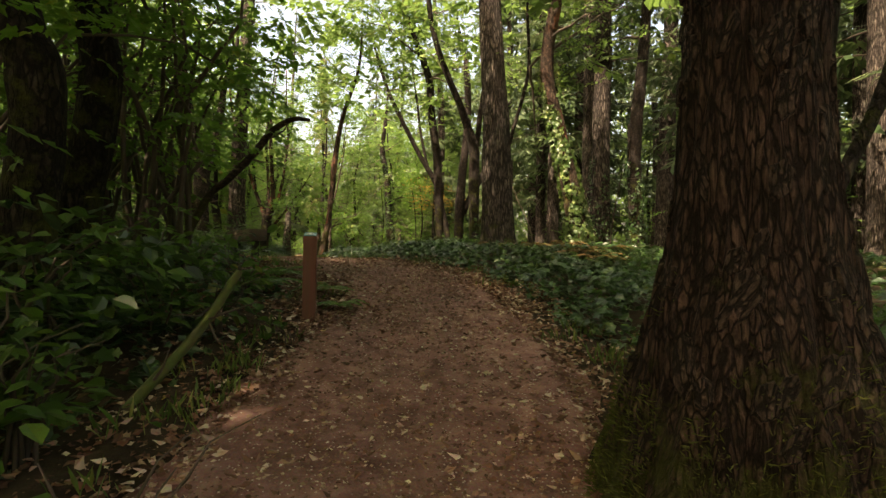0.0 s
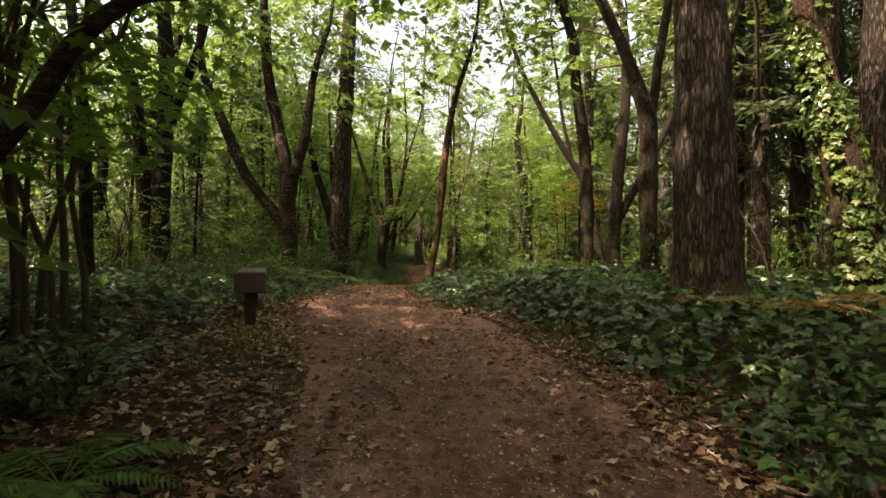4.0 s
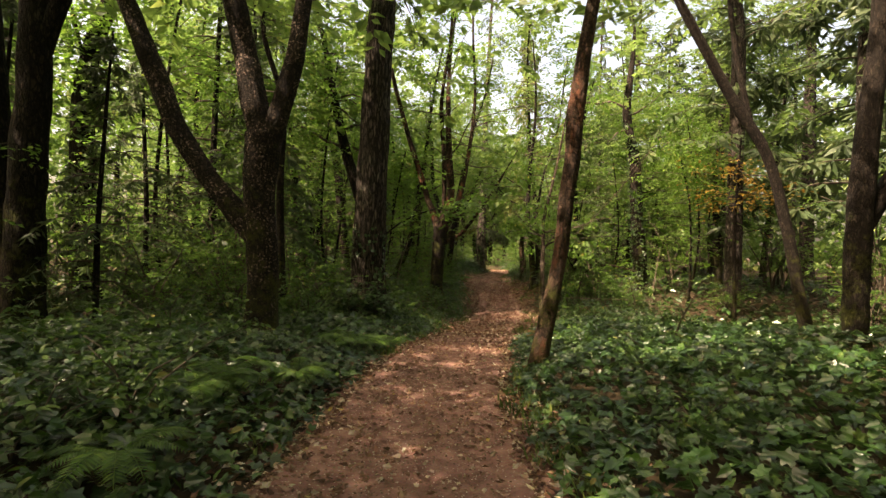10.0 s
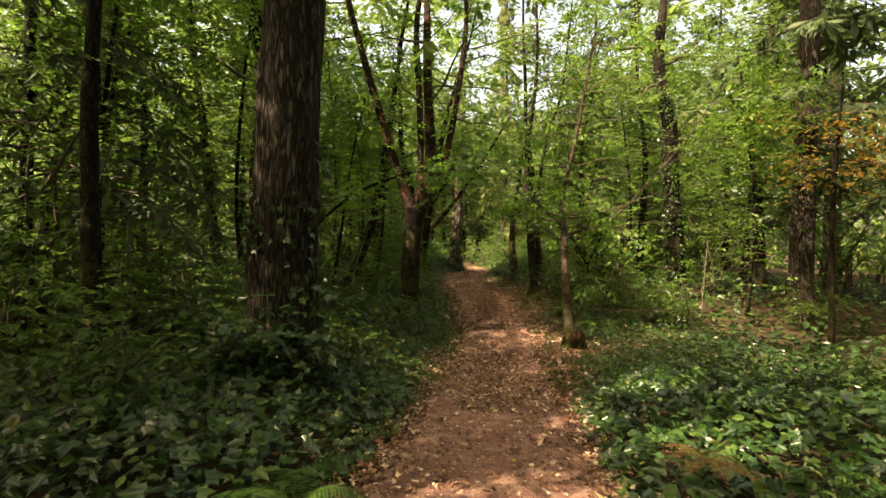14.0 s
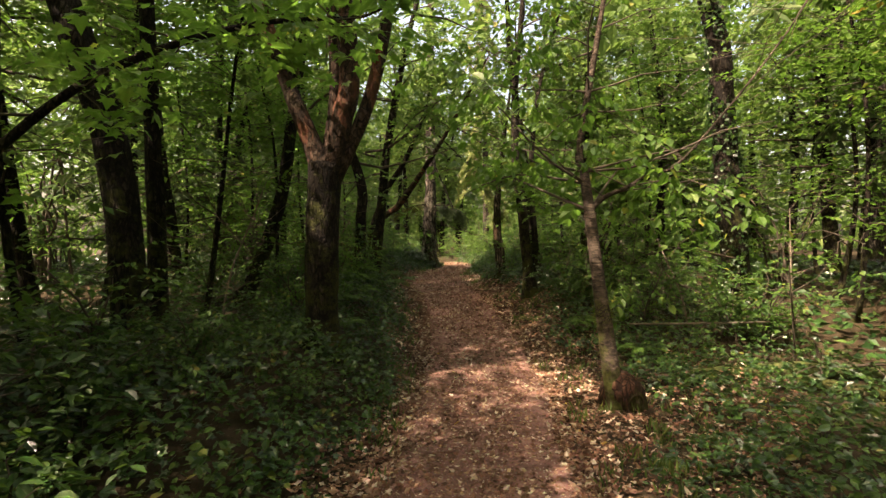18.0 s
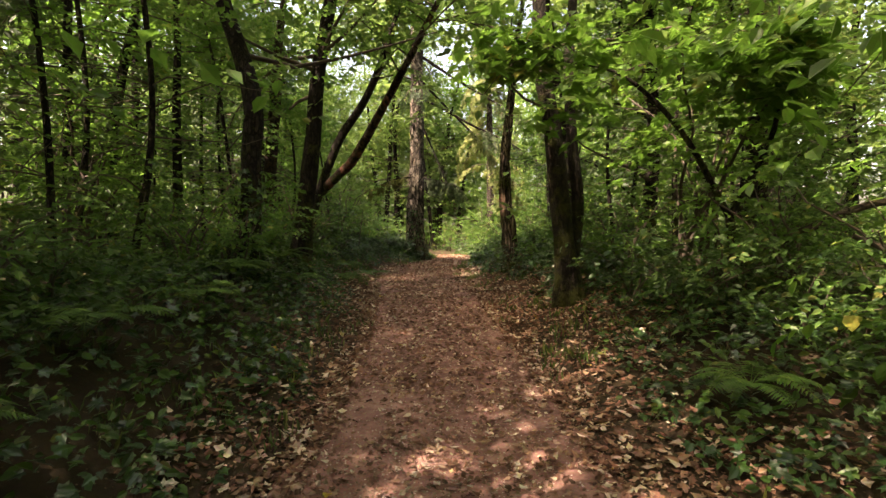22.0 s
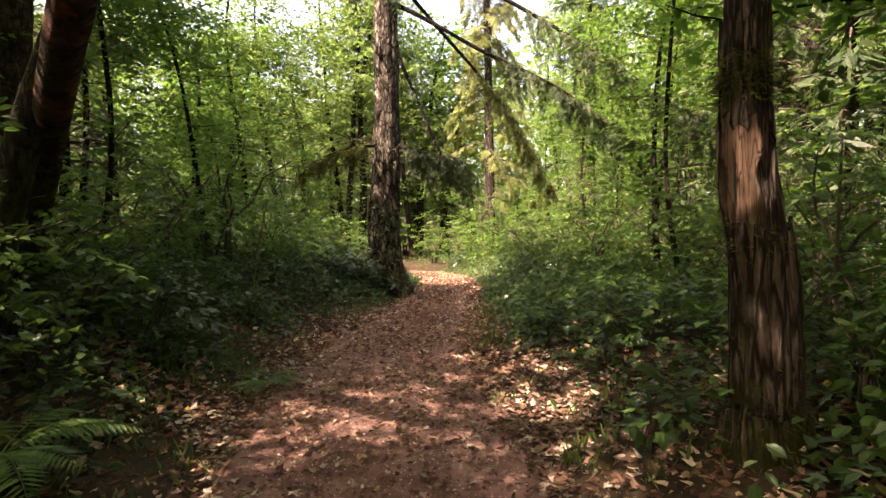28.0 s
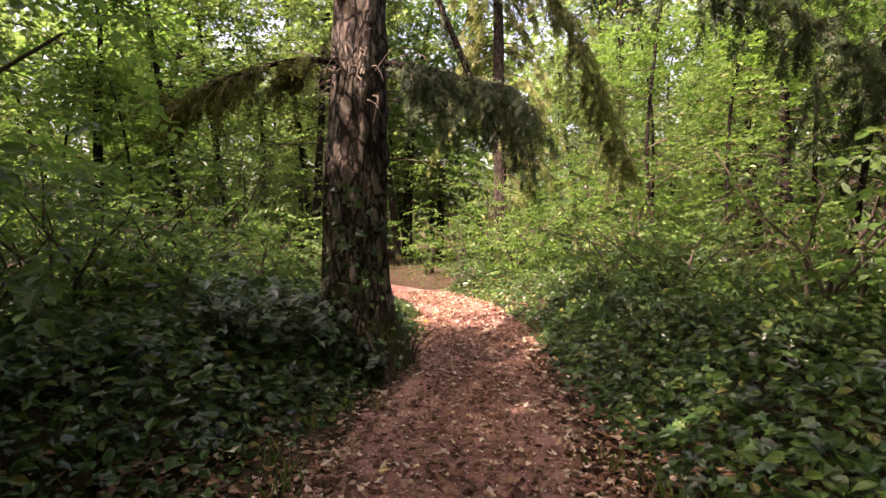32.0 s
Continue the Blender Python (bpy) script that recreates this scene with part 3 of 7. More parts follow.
def leaf_cloud(name, twigs, per, size, shape, mat, origin=(0, 0, 0), spread=0.25, droop=0.35, rng=RNG, flat=0.6, gaps=False, stand=None):
    """Leaves in two rows along short, nearly level sprays that start at the twigs (rows of x, y, z)."""
    tw = np.asarray(twigs)
    m = len(tw)
    az = rng.uniform(0, 2 * np.pi, m)
    way = np.stack([np.cos(az), np.sin(az), rng.normal(size=m) * 0.3 * flat - 0.25 * droop], -1)
    way /= np.linalg.norm(way, axis=1)[:, None]
    side = np.cross(way, [0, 0, 1.0])
    side /= np.linalg.norm(side, axis=1)[:, None]
    face = np.cross(side, way) + side * rng.normal(size=(m, 1)) * 0.35
    at = tw + rng.normal(size=tw.shape) * spread * np.array([0.6, 0.6, 0.6 * flat])
    ln = spread * rng.uniform(1.2, 2.4, m)
    t = (np.arange(per)[None] + rng.uniform(0, 0.9, (m, per))) / per
    sg = np.where((np.arange(per)[None] + rng.integers(0, 2, (m, 1))) % 2 == 0, 1.0, -1.0)[..., None]
    bow = -droop * 0.35 * t ** 2 * ln[:, None]
    pos = at[:, None] + way[:, None] * (t * ln[:, None])[..., None] + side[:, None] * sg * size * 0.12
    pos[..., 2] += bow
    along = way[:, None] * (0.45 + 0.5 * t[..., None]) + side[:, None] * sg * (0.95 - 0.5 * t[..., None]) + rng.normal(size=(m, per, 3)) * 0.22
    along[..., 2] -= droop * 0.6
    nrm = face[:, None] + rng.normal(size=(m, per, 3)) * 0.3
    pos, along, nrm = pos.reshape(-1, 3), along.reshape(-1, 3), nrm.reshape(-1, 3)
    sz = size * rng.uniform(0.6, 1.25, len(pos))
    if stand is not None:
        w = pos + np.asarray(stand)
        up = w[:, 2] - base_z(w[:, 1])
        keep = ~((off_path(w[:, 0], w[:, 1]) < np.where(up < 1.9, 0.45, 0.15)) & (up > 0.35) & (up < 2.4) | (off_path(w[:, 0], w[:, 1]) < 0.15) & (up < 0.4))
        pos, along, nrm, sz = pos[keep], along[keep], nrm[keep], sz[keep]
    return leaves_mesh(name, pos, along, nrm, sz, shape, mat, origin, gaps)


# ---- ground and path ----
def build_ground():
    near_x = np.arange(-13, 13.01, 0.4)
    near_y = np.arange(-12, 62.01, 0.4)
    xs = np.concatenate([[-3000, -700, -200, -80, -40, -22], near_x, [22, 40, 80, 200, 700, 3000]])
    ys = np.concatenate([[-3000, -700, -200, -80, -30], near_y, [70, 85, 120, 250, 800, 3000]])
    gx, gy = np.meshgrid(xs, ys)
    z = ground_z(gx, gy) + 0.03 * (vnoise(gx * 2, gy * 2, 1.1) - 0.5) - np.where(off_path(gx, gy) < 0.15, 0.05, 0)
    v = np.stack([gx, gy, z], -1).reshape(-1, 3)
    w = len(xs)
    i = (np.arange(len(ys) - 1)[:, None] * w + np.arange(w - 1)[None]).ravel()
    me = mesh_from("ground", v, np.stack([i, i + 1, i + w + 1, i + w], -1), SOIL)
    tagged(new("ground", me), "dark woodland soil under ivy and leaf litter", "ground", kind="structure")
    ys = np.arange(-11, 50.5, 0.09)
    s = np.linspace(-0.06, 1.06, 28)
    l, r = edges(ys)
    l = l - 0.12 + 0.22 * (vnoise(ys * 1.7, 0.3, 5.0) - 0.5) + 0.1 * (vnoise(ys * 6, 2.3, 5.0) - 0.5)
    r = r + 0.12 + 0.22 * (vnoise(ys * 1.7, 7.3, 5.0) - 0.5) + 0.1 * (vnoise(ys * 6, 9.3, 5.0) - 0.5)
    gx = l[:, None] + (r - l)[:, None] * s[None]
    gy = np.repeat(ys[:, None], len(s), 1)
    edge = np.clip(np.minimum(s + 0.06, 1.06 - s) / 0.16, 0, 1)[None]
    z = base_z(gy) - 0.03 + 0.045 * edge - 0.03 * np.clip(1 - np.abs(s[None] - 0.5) * 3, 0, 1) \
        + 0.02 * (vnoise(gx * 3, gy * 3, 0) - 0.5) + 0.012 * (vnoise(gx * 11, gy * 11, 4) - 0.5)
    v = np.stack([gx, gy, z], -1).reshape(-1, 3)
    w = len(s)
    i = (np.arange(len(ys) - 1)[:, None] * w + np.arange(w - 1)[None]).ravel()
    me = mesh_from("path", v, np.stack([i, i + 1, i + w + 1, i + w], -1), DIRT)
    tagged(new("path", me), "trodden reddish dirt footpath strewn with leaf litter", "path", kind="structure")


build_ground()


# ---- trees ----
def grow(rows, top, wander=0.25, rng=RNG, tip=0.02):
    """Carries a stem on upwards from its last row to the height top."""
    p = [list(r) for r in rows]
    a, b = np.array(p[-2]), np.array(p[-1])
    d = (b - a)[:3] / (np.linalg.norm((b - a)[:3]) + 1e-9)
    n = max(1, int(round((top - b[2]) / 1.8)))
    tip = min(tip, b[3] * 0.6)
    for k in range(n):
        d = d * 0.8 + np.array([0, 0, 0.28]) + rng.normal(size=3) * [wander, wander, 0.02]
        d /= np.linalg.norm(d)
        q = np.array(p[-1][:3]) + d * (top - b[2]) / n
        p.append([*q, b[3] + (tip - b[3]) * (k + 1) / n])
    return p


def rooted(rows, flare=1.45):
    x, y, z, r = rows[0]
    g = float(ground_z(x, y))
    if z - g < 0.12:
        return [[x, y, g - 0.15, r * flare]] + [list(q) for q in rows]
    dx, dy = (rows[1][0] - x) * 0.4, (rows[1][1] - y) * 0.4
    return [[x - dx, y - dy, g - 0.2, r * flare], [x - dx * 0.7, y - dy * 0.7, g + 0.18, r * (1 + (flare - 1) * 0.4)]] + [list(q) for q in rows]


def branch_out(stem, z0, count, length, rng, rise=0.35, rad=0.35, keep=None):
    """Branches from a stem above z0: their rows, and the leaf-bearing points on them."""
    st = resample(stem, 0.3)
    st = st[st[:, 2] > z0]
    rows, tips = [], []
    if not len(st):
        return rows, tips
    for k in range(count):
        q = st[int(rng.uniform(0.0, 1.0) ** 0.8 * (len(st) - 1))]
        az = rng.uniform(0, 2 * np.pi)
        ln = length * rng.uniform(0.5, 1.15) * (1 - 0.35 * (q[2] - st[0, 2]) / (st[-1, 2] - st[0, 2] + 0.1))
        d = np.array([np.cos(az), np.sin(az), rise + rng.normal() * 0.2])
        pts = [q[:3]]
        for s in range(4):
            d = d + rng.normal(size=3) * 0.22 + np.array([0, 0, -0.06])
            d /= np.linalg.norm(d)
            pts.append(pts[-1] + d * ln / 4)
        r0 = min(q[3] * rad, 0.05)
        rows.append([[*p, max(r0 * (1 - 0.8 * s / 4), 0.004)] for s, p in enumerate(pts)])
        for s in np.linspace(0.35, 1.0, 6):
            f = s * 4
            i = min(int(f), 3)
            c = pts[i] + (pts[i + 1] - pts[i]) * (f - i)
            tips.append(c + rng.normal(size=3) * ln * 0.13)
            tips.append(c + rng.normal(size=3) * ln * 0.2)
    return rows, tips


def tree(name, label, stems, bark, top=11.0, category="tree", seg=14, rough=0.10, step=0.12, crown=None, ivy=0.0, seed=1, flare=1.45, freq=6.0, group="", limb_label="", flow=0.35, limb_bark=None, twig_seg=4):
    """stems: rows for the trunk, then for each limb; grown on upwards, branched and leafed."""
    rng = np.random.default_rng(seed)
    x, y = stems[0][0][:2]
    at = (x, y, float(ground_z(x, y)))
    root = thing(name, at, label, category, group)
    c = dict(z0=4.2, count=16, length=2.4, per=13, size=0.11, shape=DIAMOND, mat=CANOPY, spread=0.3, rise=0.35, roof=1100, droop=0.35)
    c.update(crown or {})
    grown, tips, twigs = [], [], []
    for k, rows in enumerate(stems):
        rows = rooted(rows, flare) if k == 0 else [list(q) for q in rows]
        if k == 0 and len(stems) > 1 and any(abs(s[0][2] - rows[-1][2]) < 0.35 for s in stems[1:]):
            full = rows
        else:
            full = grow(rows, top * rng.uniform(0.85, 1.1), 0.12, rng)
        skin = bark if k == 0 else limb_bark or bark
        me = tube_mesh("trunk" if k == 0 else "limb", full, skin, at, seg=seg if k == 0 else max(8, seg - 4), step=step, rough=rough, freq=freq, flow=flow, seed=seed * 1.7 + k, lump=0.16)
        part("trunk" if k == 0 else "limb", me, skin, root, limb_label if k else "")
        b, t = branch_out(full, c["z0"], max(3, c["count"] // len(stems)), c["length"], rng, c["rise"])
        twigs += b
        tips += t
        grown.append(full)
    if twigs:
        tagged(part("branchwork", tubes_mesh("branchwork", twigs, TWIG, at, seg=twig_seg, step=0.6 if twig_seg > 3 else 1.2), TWIG, root), kind="stuff")
        part("crown", leaf_cloud("crown", tips, c["per"], c["size"], c["shape"], c["mat"], at, c["spread"], c["droop"], rng=rng, gaps=True, stand=(0, 0, 0)), c["mat"], root)
    if c["roof"]:
        leaf_roof(root, at, [g[-1] for g in grown], c["roof"] if y < 19 else c["roof"] // 4, rng)
    if ivy > 0:
        wrap_ivy(root, at, grown[0], ivy, rng)
    return root


def leaf_roof(root, at, tops, n, rng, wide=3.4):
    """Leaves added above the crown, mostly out of view, to shade the forest floor."""
    c = np.array([t[:3] for t in tops])[rng.integers(0, len(tops), n // 12)]
    c = c + rng.normal(size=c.shape) * [wide * 0.62, wide * 0.62, 1.3] + [0, 0, -0.8]
    c[:, 2] = np.maximum(c[:, 2], at[2] + 5.2)
    part("shade_crown", leaf_cloud("shade_crown", c, 12, 0.3, DIAMOND, CANOPY, at, 0.55, rng=rng, gaps=True), CANOPY, root)


def wrap_ivy(root, at, rows, reach, rng, dens=420, size=0.07, mat=IVY):
    """Ivy climbing a trunk up to reach metres above its foot."""
    st = resample(rows, 0.05)
    st = st[st[:, 2] < at[2] + reach]
    n = int(dens * reach)
    q = st[rng.integers(0, len(st), n)]
    a = rng.uniform(0, 2 * np.pi, n)
    out = np.stack([np.cos(a), np.sin(a), np.zeros(n)], -1)
    keep = vnoise(out[:, 0] * 1.4 + at[0], out[:, 1] * 1.4, q[:, 2] * 1.6) + 0.25 * (1 - (q[:, 2] - at[2]) / reach) > 0.5
    q, out = q[keep], out[keep]
    pos = q[:, :3] + out * (q[:, 3:4] * 1.05 + rng.uniform(0.0, 0.07, (len(q), 1)))
    along = rng.normal(size=pos.shape) * 0.5 + np.array([0, 0, -0.7])
    part("climbing_ivy", leaves_mesh("climbing_ivy", pos, along, out + rng.normal(size=pos.shape) * 0.35 + [0, 0, 0.3], size * rng.uniform(0.6, 1.2, len(pos)), LOBED, mat, at), mat, root, "glossy green ivy climbing the trunk")


def conifer(name, label, x, y, height, r0, z_low, seed, bark=None, reach=2.6, count=60, per=34, spray=0.34, lean=0.0, seg=14, group="", ivy=0.0, rough=0.12, rows=None, droop=0.5, side=None, step=0.2, shape=None, needles=None):
    rng = np.random.default_rng(seed)
    bark = bark or FIR_BARK
    g = float(ground_z(x, y))
    at = (x, y, g)
    root = thing(name, at, label, "conifer tree", group)
    rows = rows or [[x, y, g + 0.5, r0], [x + lean * 0.3, y, g + height * 0.35, r0 * 0.8]]
    full = grow(rooted(rows, 1.5), g + height, 0.02, rng, 0.03)
    part("trunk", tube_mesh("trunk", full, bark, at, seg=seg, step=step, rough=rough, freq=5.0, flow=0.16, seed=seed * 2.1, lump=0.1), bark, root)
    st = resample(full, 0.25)
    st = st[st[:, 2] > g + z_low]
    twigs, pos, along, nrm = [], [], [], []
    for k in range(count):
        f = (k + rng.uniform()) / count
        q = st[int(f * (len(st) - 1))]
        az = rng.uniform(0, 2 * np.pi) if side is None else rng.normal() * side[1] + side[0]
        ln = reach * (1 - 0.75 * f) * rng.uniform(0.6, 1.15)
        d = np.array([np.cos(az), np.sin(az), 0.15])
        pts = [q[:3]]
        for s in range(4):
            d = d + np.array([0, 0, -0.16 * droop * (s + 1)]) + rng.normal(size=3) * 0.06
            d /= np.linalg.norm(d)
            pts.append(pts[-1] + d * ln / 4)
        twigs.append([[*p, max(0.03 * (1 - s / 4.5), 0.004)] for s, p in enumerate(pts)])
        pts = np.array(pts)
        m = per
        t = rng.uniform(0.15, 1, m) * 4
        i = np.minimum(t.astype(int), 3)
        c = pts[i] + (pts[i + 1] - pts[i]) * (t - i)[:, None]
        dd = pts[i + 1] - pts[i]
        dd /= np.linalg.norm(dd, axis=1)[:, None]
        sidev = np.cross(dd, [0, 0, 1]) * rng.choice([-1, 1], m)[:, None]
        wgt = (1.1 - t / 4.6)[:, None]
        pos.append(c + sidev * rng.uniform(0, 0.28, (m, 1)) * wgt * ln * 0.5)
        along.append(sidev * 0.8 + dd * 0.6 + np.array([0, 0, -0.35 - 0.5 * droop]) + rng.normal(size=(m, 3)) * 0.25)
        nrm.append(rng.normal(size=(m, 3)) * 0.3 + [0, 0, 1])
    pos, along, nrm = np.vstack(pos), np.vstack(along), np.vstack(nrm)
    tagged(part("branchwork", tubes_mesh("branchwork", twigs, TWIG, at, seg=3, step=1.4), TWIG, root), kind="stuff")
    part("crown", leaves_mesh("crown", pos, along, nrm, spray * rng.uniform(0.6, 1.3, len(pos)), shape or SPRAY, needles or CONIFER, at, gaps=True), needles or CONIFER, root)
    if ivy > 0:
        wrap_ivy(root, at, full, ivy, rng)
    return root


def spray_shape():
    v, f = [], []
    for k, (s, y0, ln) in enumerate([(0, 0.0, 1.0), (1, 0.12, 0.42), (-1, 0.2, 0.42), (1, 0.42, 0.34), (-1, 0.5, 0.32), (1, 0.68, 0.24), (-1, 0.72, 0.22)]):
        d = np.array([s * 0.72, 1.0 if s == 0 else 0.7, -0.12 * abs(s)])
        d /= np.linalg.norm(d)
        n = np.array([d[1], -d[0], 0]) * 0.05
        p = np.array([0, y0, 0.0])
        b = len(v)
        v += [p - n * 0.5, p + d * ln * 0.5 + n, p + d * ln, p + d * ln * 0.5 - n]
        f += [(b, b + 1, b + 2), (b, b + 2, b + 3)]
    return np.array(v), [np.array(f)]


SPRAY = spray_shape()
FAR_SPRAY = (SPRAY[0][4:12] * [1.9, 1.9, 1.9] - [0, 0.2, 0], [SPRAY[1][0][2:6] - 4])

# the old fir beside the start of the path
bx, by = 1.645, 1.477
bz = float(ground_z(bx, by))
big = thing("old_fir_tree", (bx, by, bz), "huge old fir with deeply furrowed red-brown bark, mossy foot", "conifer tree")
v, q, t = tube([(bx + 0.04, by, bz - 0.25, 0.62), (bx + 0.03, by, bz + 0.05, 0.555), (bx + 0.02, by, bz + 0.27, 0.485), (bx + 0.01, by, bz + 0.45, 0.445), (bx, by, bz + 0.62, 0.385), (bx, by, bz + 0.78, 0.335), (bx, by, bz + 0.92, 0.302), (bx, by, bz + 1.15, 0.27), (bx, by, bz + 1.42, 0.246), (bx, by, bz + 2.0, 0.23),
                (bx - 0.01, by, bz + 5, 0.21), (bx, by, bz + 12, 0.16), (bx, by, bz + 19, 0.04)],
               seg=130, step=0.05, rough=0.10, freq=9.0, flow=0.24, seed=3.1, lump=0.07)
ang = np.arctan2(v[:, 1] - by, v[:, 0] - bx)
hh = np.clip(1 - (v[:, 2] - bz) / 0.75, 0, 1) ** 1.6
root_push = 1 + hh * 0.10 * np.cos(ang * 5 + 1.2) + hh * 0.06 * np.cos(ang * 9 + 0.4)
v[:, 0] = bx + (v[:, 0] - bx) * root_push
v[:, 1] = by + (v[:, 1] - by) * root_push
part("trunk", mesh_from("trunk", v - [bx, by, bz], [q, t], BIG_FIR_BARK), BIG_FIR_BARK, big)

vb, qb, tb = tube([(bx + 0.2, by - 0.05, bz + 0.35, 0.08), (bx + 0.27, by - 0.08, bz + 0.6, 0.135), (bx + 0.26, by - 0.08, bz + 0.9, 0.12), (bx + 0.19, by - 0.05, bz + 1.15, 0.06)], seg=26, step=0.04, rough=0.16, freq=4, seed=8.0, lump=0.3)
part("burl", mesh_from("burl", vb - [bx, by, bz], [qb, tb], BIG_FIR_BARK), BIG_FIR_BARK, big, "swollen bark-covered burl")


PLATE_BARK = bark_mat("loose_fir_bark", (0.011, 0.007, 0.005), (0.08, 0.053, 0.04), (0.18, 0.125, 0.096), scale=26.0, flow=0.3, depth=0.03, lichen=(0.075, 0.068, 0.054))


def bark_scales(root, at, count, z1, r_at, seed):
    """Loose bark plates standing off the trunk."""
    rng = np.random.default_rng(seed)
    for k in range(count):
        a, z = rng.uniform(0, 2 * np.pi), rng.uniform(0.25, z1)
        r = r_at(z) * 1.0
        w, h, d = rng.uniform(0.025, 0.05), rng.uniform(0.05, 0.13), rng.uniform(0.008, 0.018)
        bm = bmesh.new()
        ring = [(-w, -h * 0.7), (-w * 0.3, -h), (w * 0.8, -h * 0.6), (w, h * 0.5), (w * 0.2, h), (-w * 0.9, h * 0.6)]
        lo = [bm.verts.new((-0.015, x, y)) for x, y in ring]
        hi = [bm.verts.new((d, x * 0.72, y * 0.8)) for x, y in ring]
        bm.faces.new(hi)
        for i in range(6):
            bm.faces.new((lo[i], lo[(i + 1) % 6], hi[(i + 1) % 6], hi[i]))
        slope = (r_at(z + 0.05) - r_at(z - 0.05)) / 0.1
        ob = part("bark_plate", bm, PLATE_BARK, root)
        ob.matrix_basis = Matrix.Translation((r * math.cos(a), r * math.sin(a), z)) @ Euler((0, 0, a)).to_matrix().to_4x4() @ Euler((rng.normal() * 0.25, math.atan(slope), 0)).to_matrix().to_4x4()


bark_scales(big, (bx, by, bz), 120, 2.3, lambda z: float(np.interp(z, (0.27, 0.45, 0.62, 0.78, 0.92, 1.15, 1.42, 2.4), (0.49, 0.445, 0.385, 0.335, 0.302, 0.27, 0.246, 0.228))), 91)
rng = np.random.default_rng(92)
n = 5200
a = rng.normal(size=n) * 1.0 + 3.6
z = np.abs(rng.normal(size=n)) * 0.3
kz = vnoise(np.cos(a) * 4, np.sin(a) * 4, z * 5) + 0.35 * (1 - z / 0.6) > 0.55
a, z = a[kz], z[kz]
r = np.interp(z, (-0.1, 0.05, 0.27, 0.45, 0.62, 0.78, 0.92, 1.15, 1.42), (0.6, 0.555, 0.487, 0.445, 0.385, 0.335, 0.302, 0.27, 0.246)) + 0.004
pos = np.stack([r * np.cos(a), r * np.sin(a), z], -1)
out = np.stack([np.cos(a), np.sin(a), np.full(len(a), 0.5)], -1)
tagged(part("moss_cushion", leaves_mesh("moss_cushion", pos, out + rng.normal(size=pos.shape) * 0.5, rng.normal(size=pos.shape), 0.035 * rng.uniform(0.5, 1.3, len(a)), BLADE, MOSS), MOSS, big, "olive moss on the flared foot"), kind="stuff")

# stems of single trees: x, y, z, radius
STEMS = {}
STEMS["firR"] = [(3.98, 9.47, 1.71, 0.335), (3.94, 9.47, 2.73, 0.292), (3.91, 9.47, 4.06, 0.257), (3.83, 9.48, 5.17, 0.235)]
STEMS["tRa"] = [(4.69, 16.31, 1.6, 0.19), (4.7, 16.31, 2.72, 0.179), (4.61, 16.3, 4.4, 0.168), (4.38, 16.28, 6.07, 0.156), (4.27, 16.27, 7.18, 0.145)]
STEMS["tRb"] = [(6.74, 20.32, 1.11, 0.241), (6.75, 20.32, 2.98, 0.241), (6.9, 20.35, 4.99, 0.214), (7.09, 20.38, 6.74, 0.187), (7.09, 20.38, 8.34, 0.174)]
STEMS["tRb_r"] = [(6.82, 20.33, 2.98, 0.174), (7.52, 20.46, 4.2, 0.161), (8.27, 20.6, 5.56, 0.134), (8.78, 20.69, 6.64, 0.12), (9.12, 20.76, 7.72, 0.107)]
STEMS["tRd"] = [(4.26, 11.58, 1.55, 0.172), (4.22, 11.57, 2.5, 0.149), (4.21, 11.57, 3.8, 0.154), (4.03, 11.55, 4.39, 0.119), (3.84, 11.54, 4.86, 0.101)]
STEMS["tRd_r"] = [(4.22, 11.57, 3.8, 0.089), (4.33, 11.59, 4.4, 0.083), (4.38, 11.59, 4.87, 0.077)]
STEMS["tRd_l"] = [(4.35, 11.59, 2.02, 0.083), (4.61, 11.61, 2.39, 0.083), (4.86, 11.64, 2.87, 0.077), (5.02, 11.66, 3.58, 0.071), (5.22, 11.68, 4.24, 0.059)]
STEMS["ivyR"] = [(6.5, 10.45, 1.64, 0.273), (6.23, 10.47, 2.92, 0.214), (5.89, 10.49, 4.29, 0.181), (5.59, 10.5, 5.77, 0.155)]
STEMS["forkL"] = [(-2.71, 17.05, 1.39, 0.217), (-2.71, 17.05, 2.07, 0.192), (-2.76, 17.05, 2.69, 0.192), (-2.78, 17.05, 3.18, 0.204), (-2.74, 17.05, 3.86, 0.228)]
STEMS["forkL_a"] = [(-2.75, 17.05, 3.74, 0.185), (-2.89, 17.03, 4.35, 0.17), (-2.96, 17.03, 4.72, 0.16), (-3.03, 17.02, 5.02, 0.148)]
STEMS["forkL_b"] = [(-2.66, 17.06, 3.8, 0.167), (-2.52, 17.08, 4.24, 0.136), (-2.41, 17.09, 4.67, 0.13), (-2.34, 17.1, 5.04, 0.117)]
STEMS["forkL_l"] = [(-2.78, 17.05, 2.5, 0.155), (-3.13, 17.01, 2.89, 0.142), (-3.51, 16.96, 3.35, 0.13), (-3.86, 16.92, 3.89, 0.13), (-4.12, 16.89, 4.5, 0.13), (-4.33, 16.86, 4.99, 0.123)]
STEMS["clump_a"] = [(-1.29, 25.4, 2.93, 0.151), (-1.46, 25.4, 3.39, 0.121), (-1.63, 25.4, 3.79, 0.11), (-1.73, 25.4, 4.09, 0.1)]
STEMS["clump_b"] = [(-1.21, 25.4, 2.98, 0.166), (-1.09, 25.4, 3.53, 0.146), (-0.99, 25.4, 4.08, 0.135)]
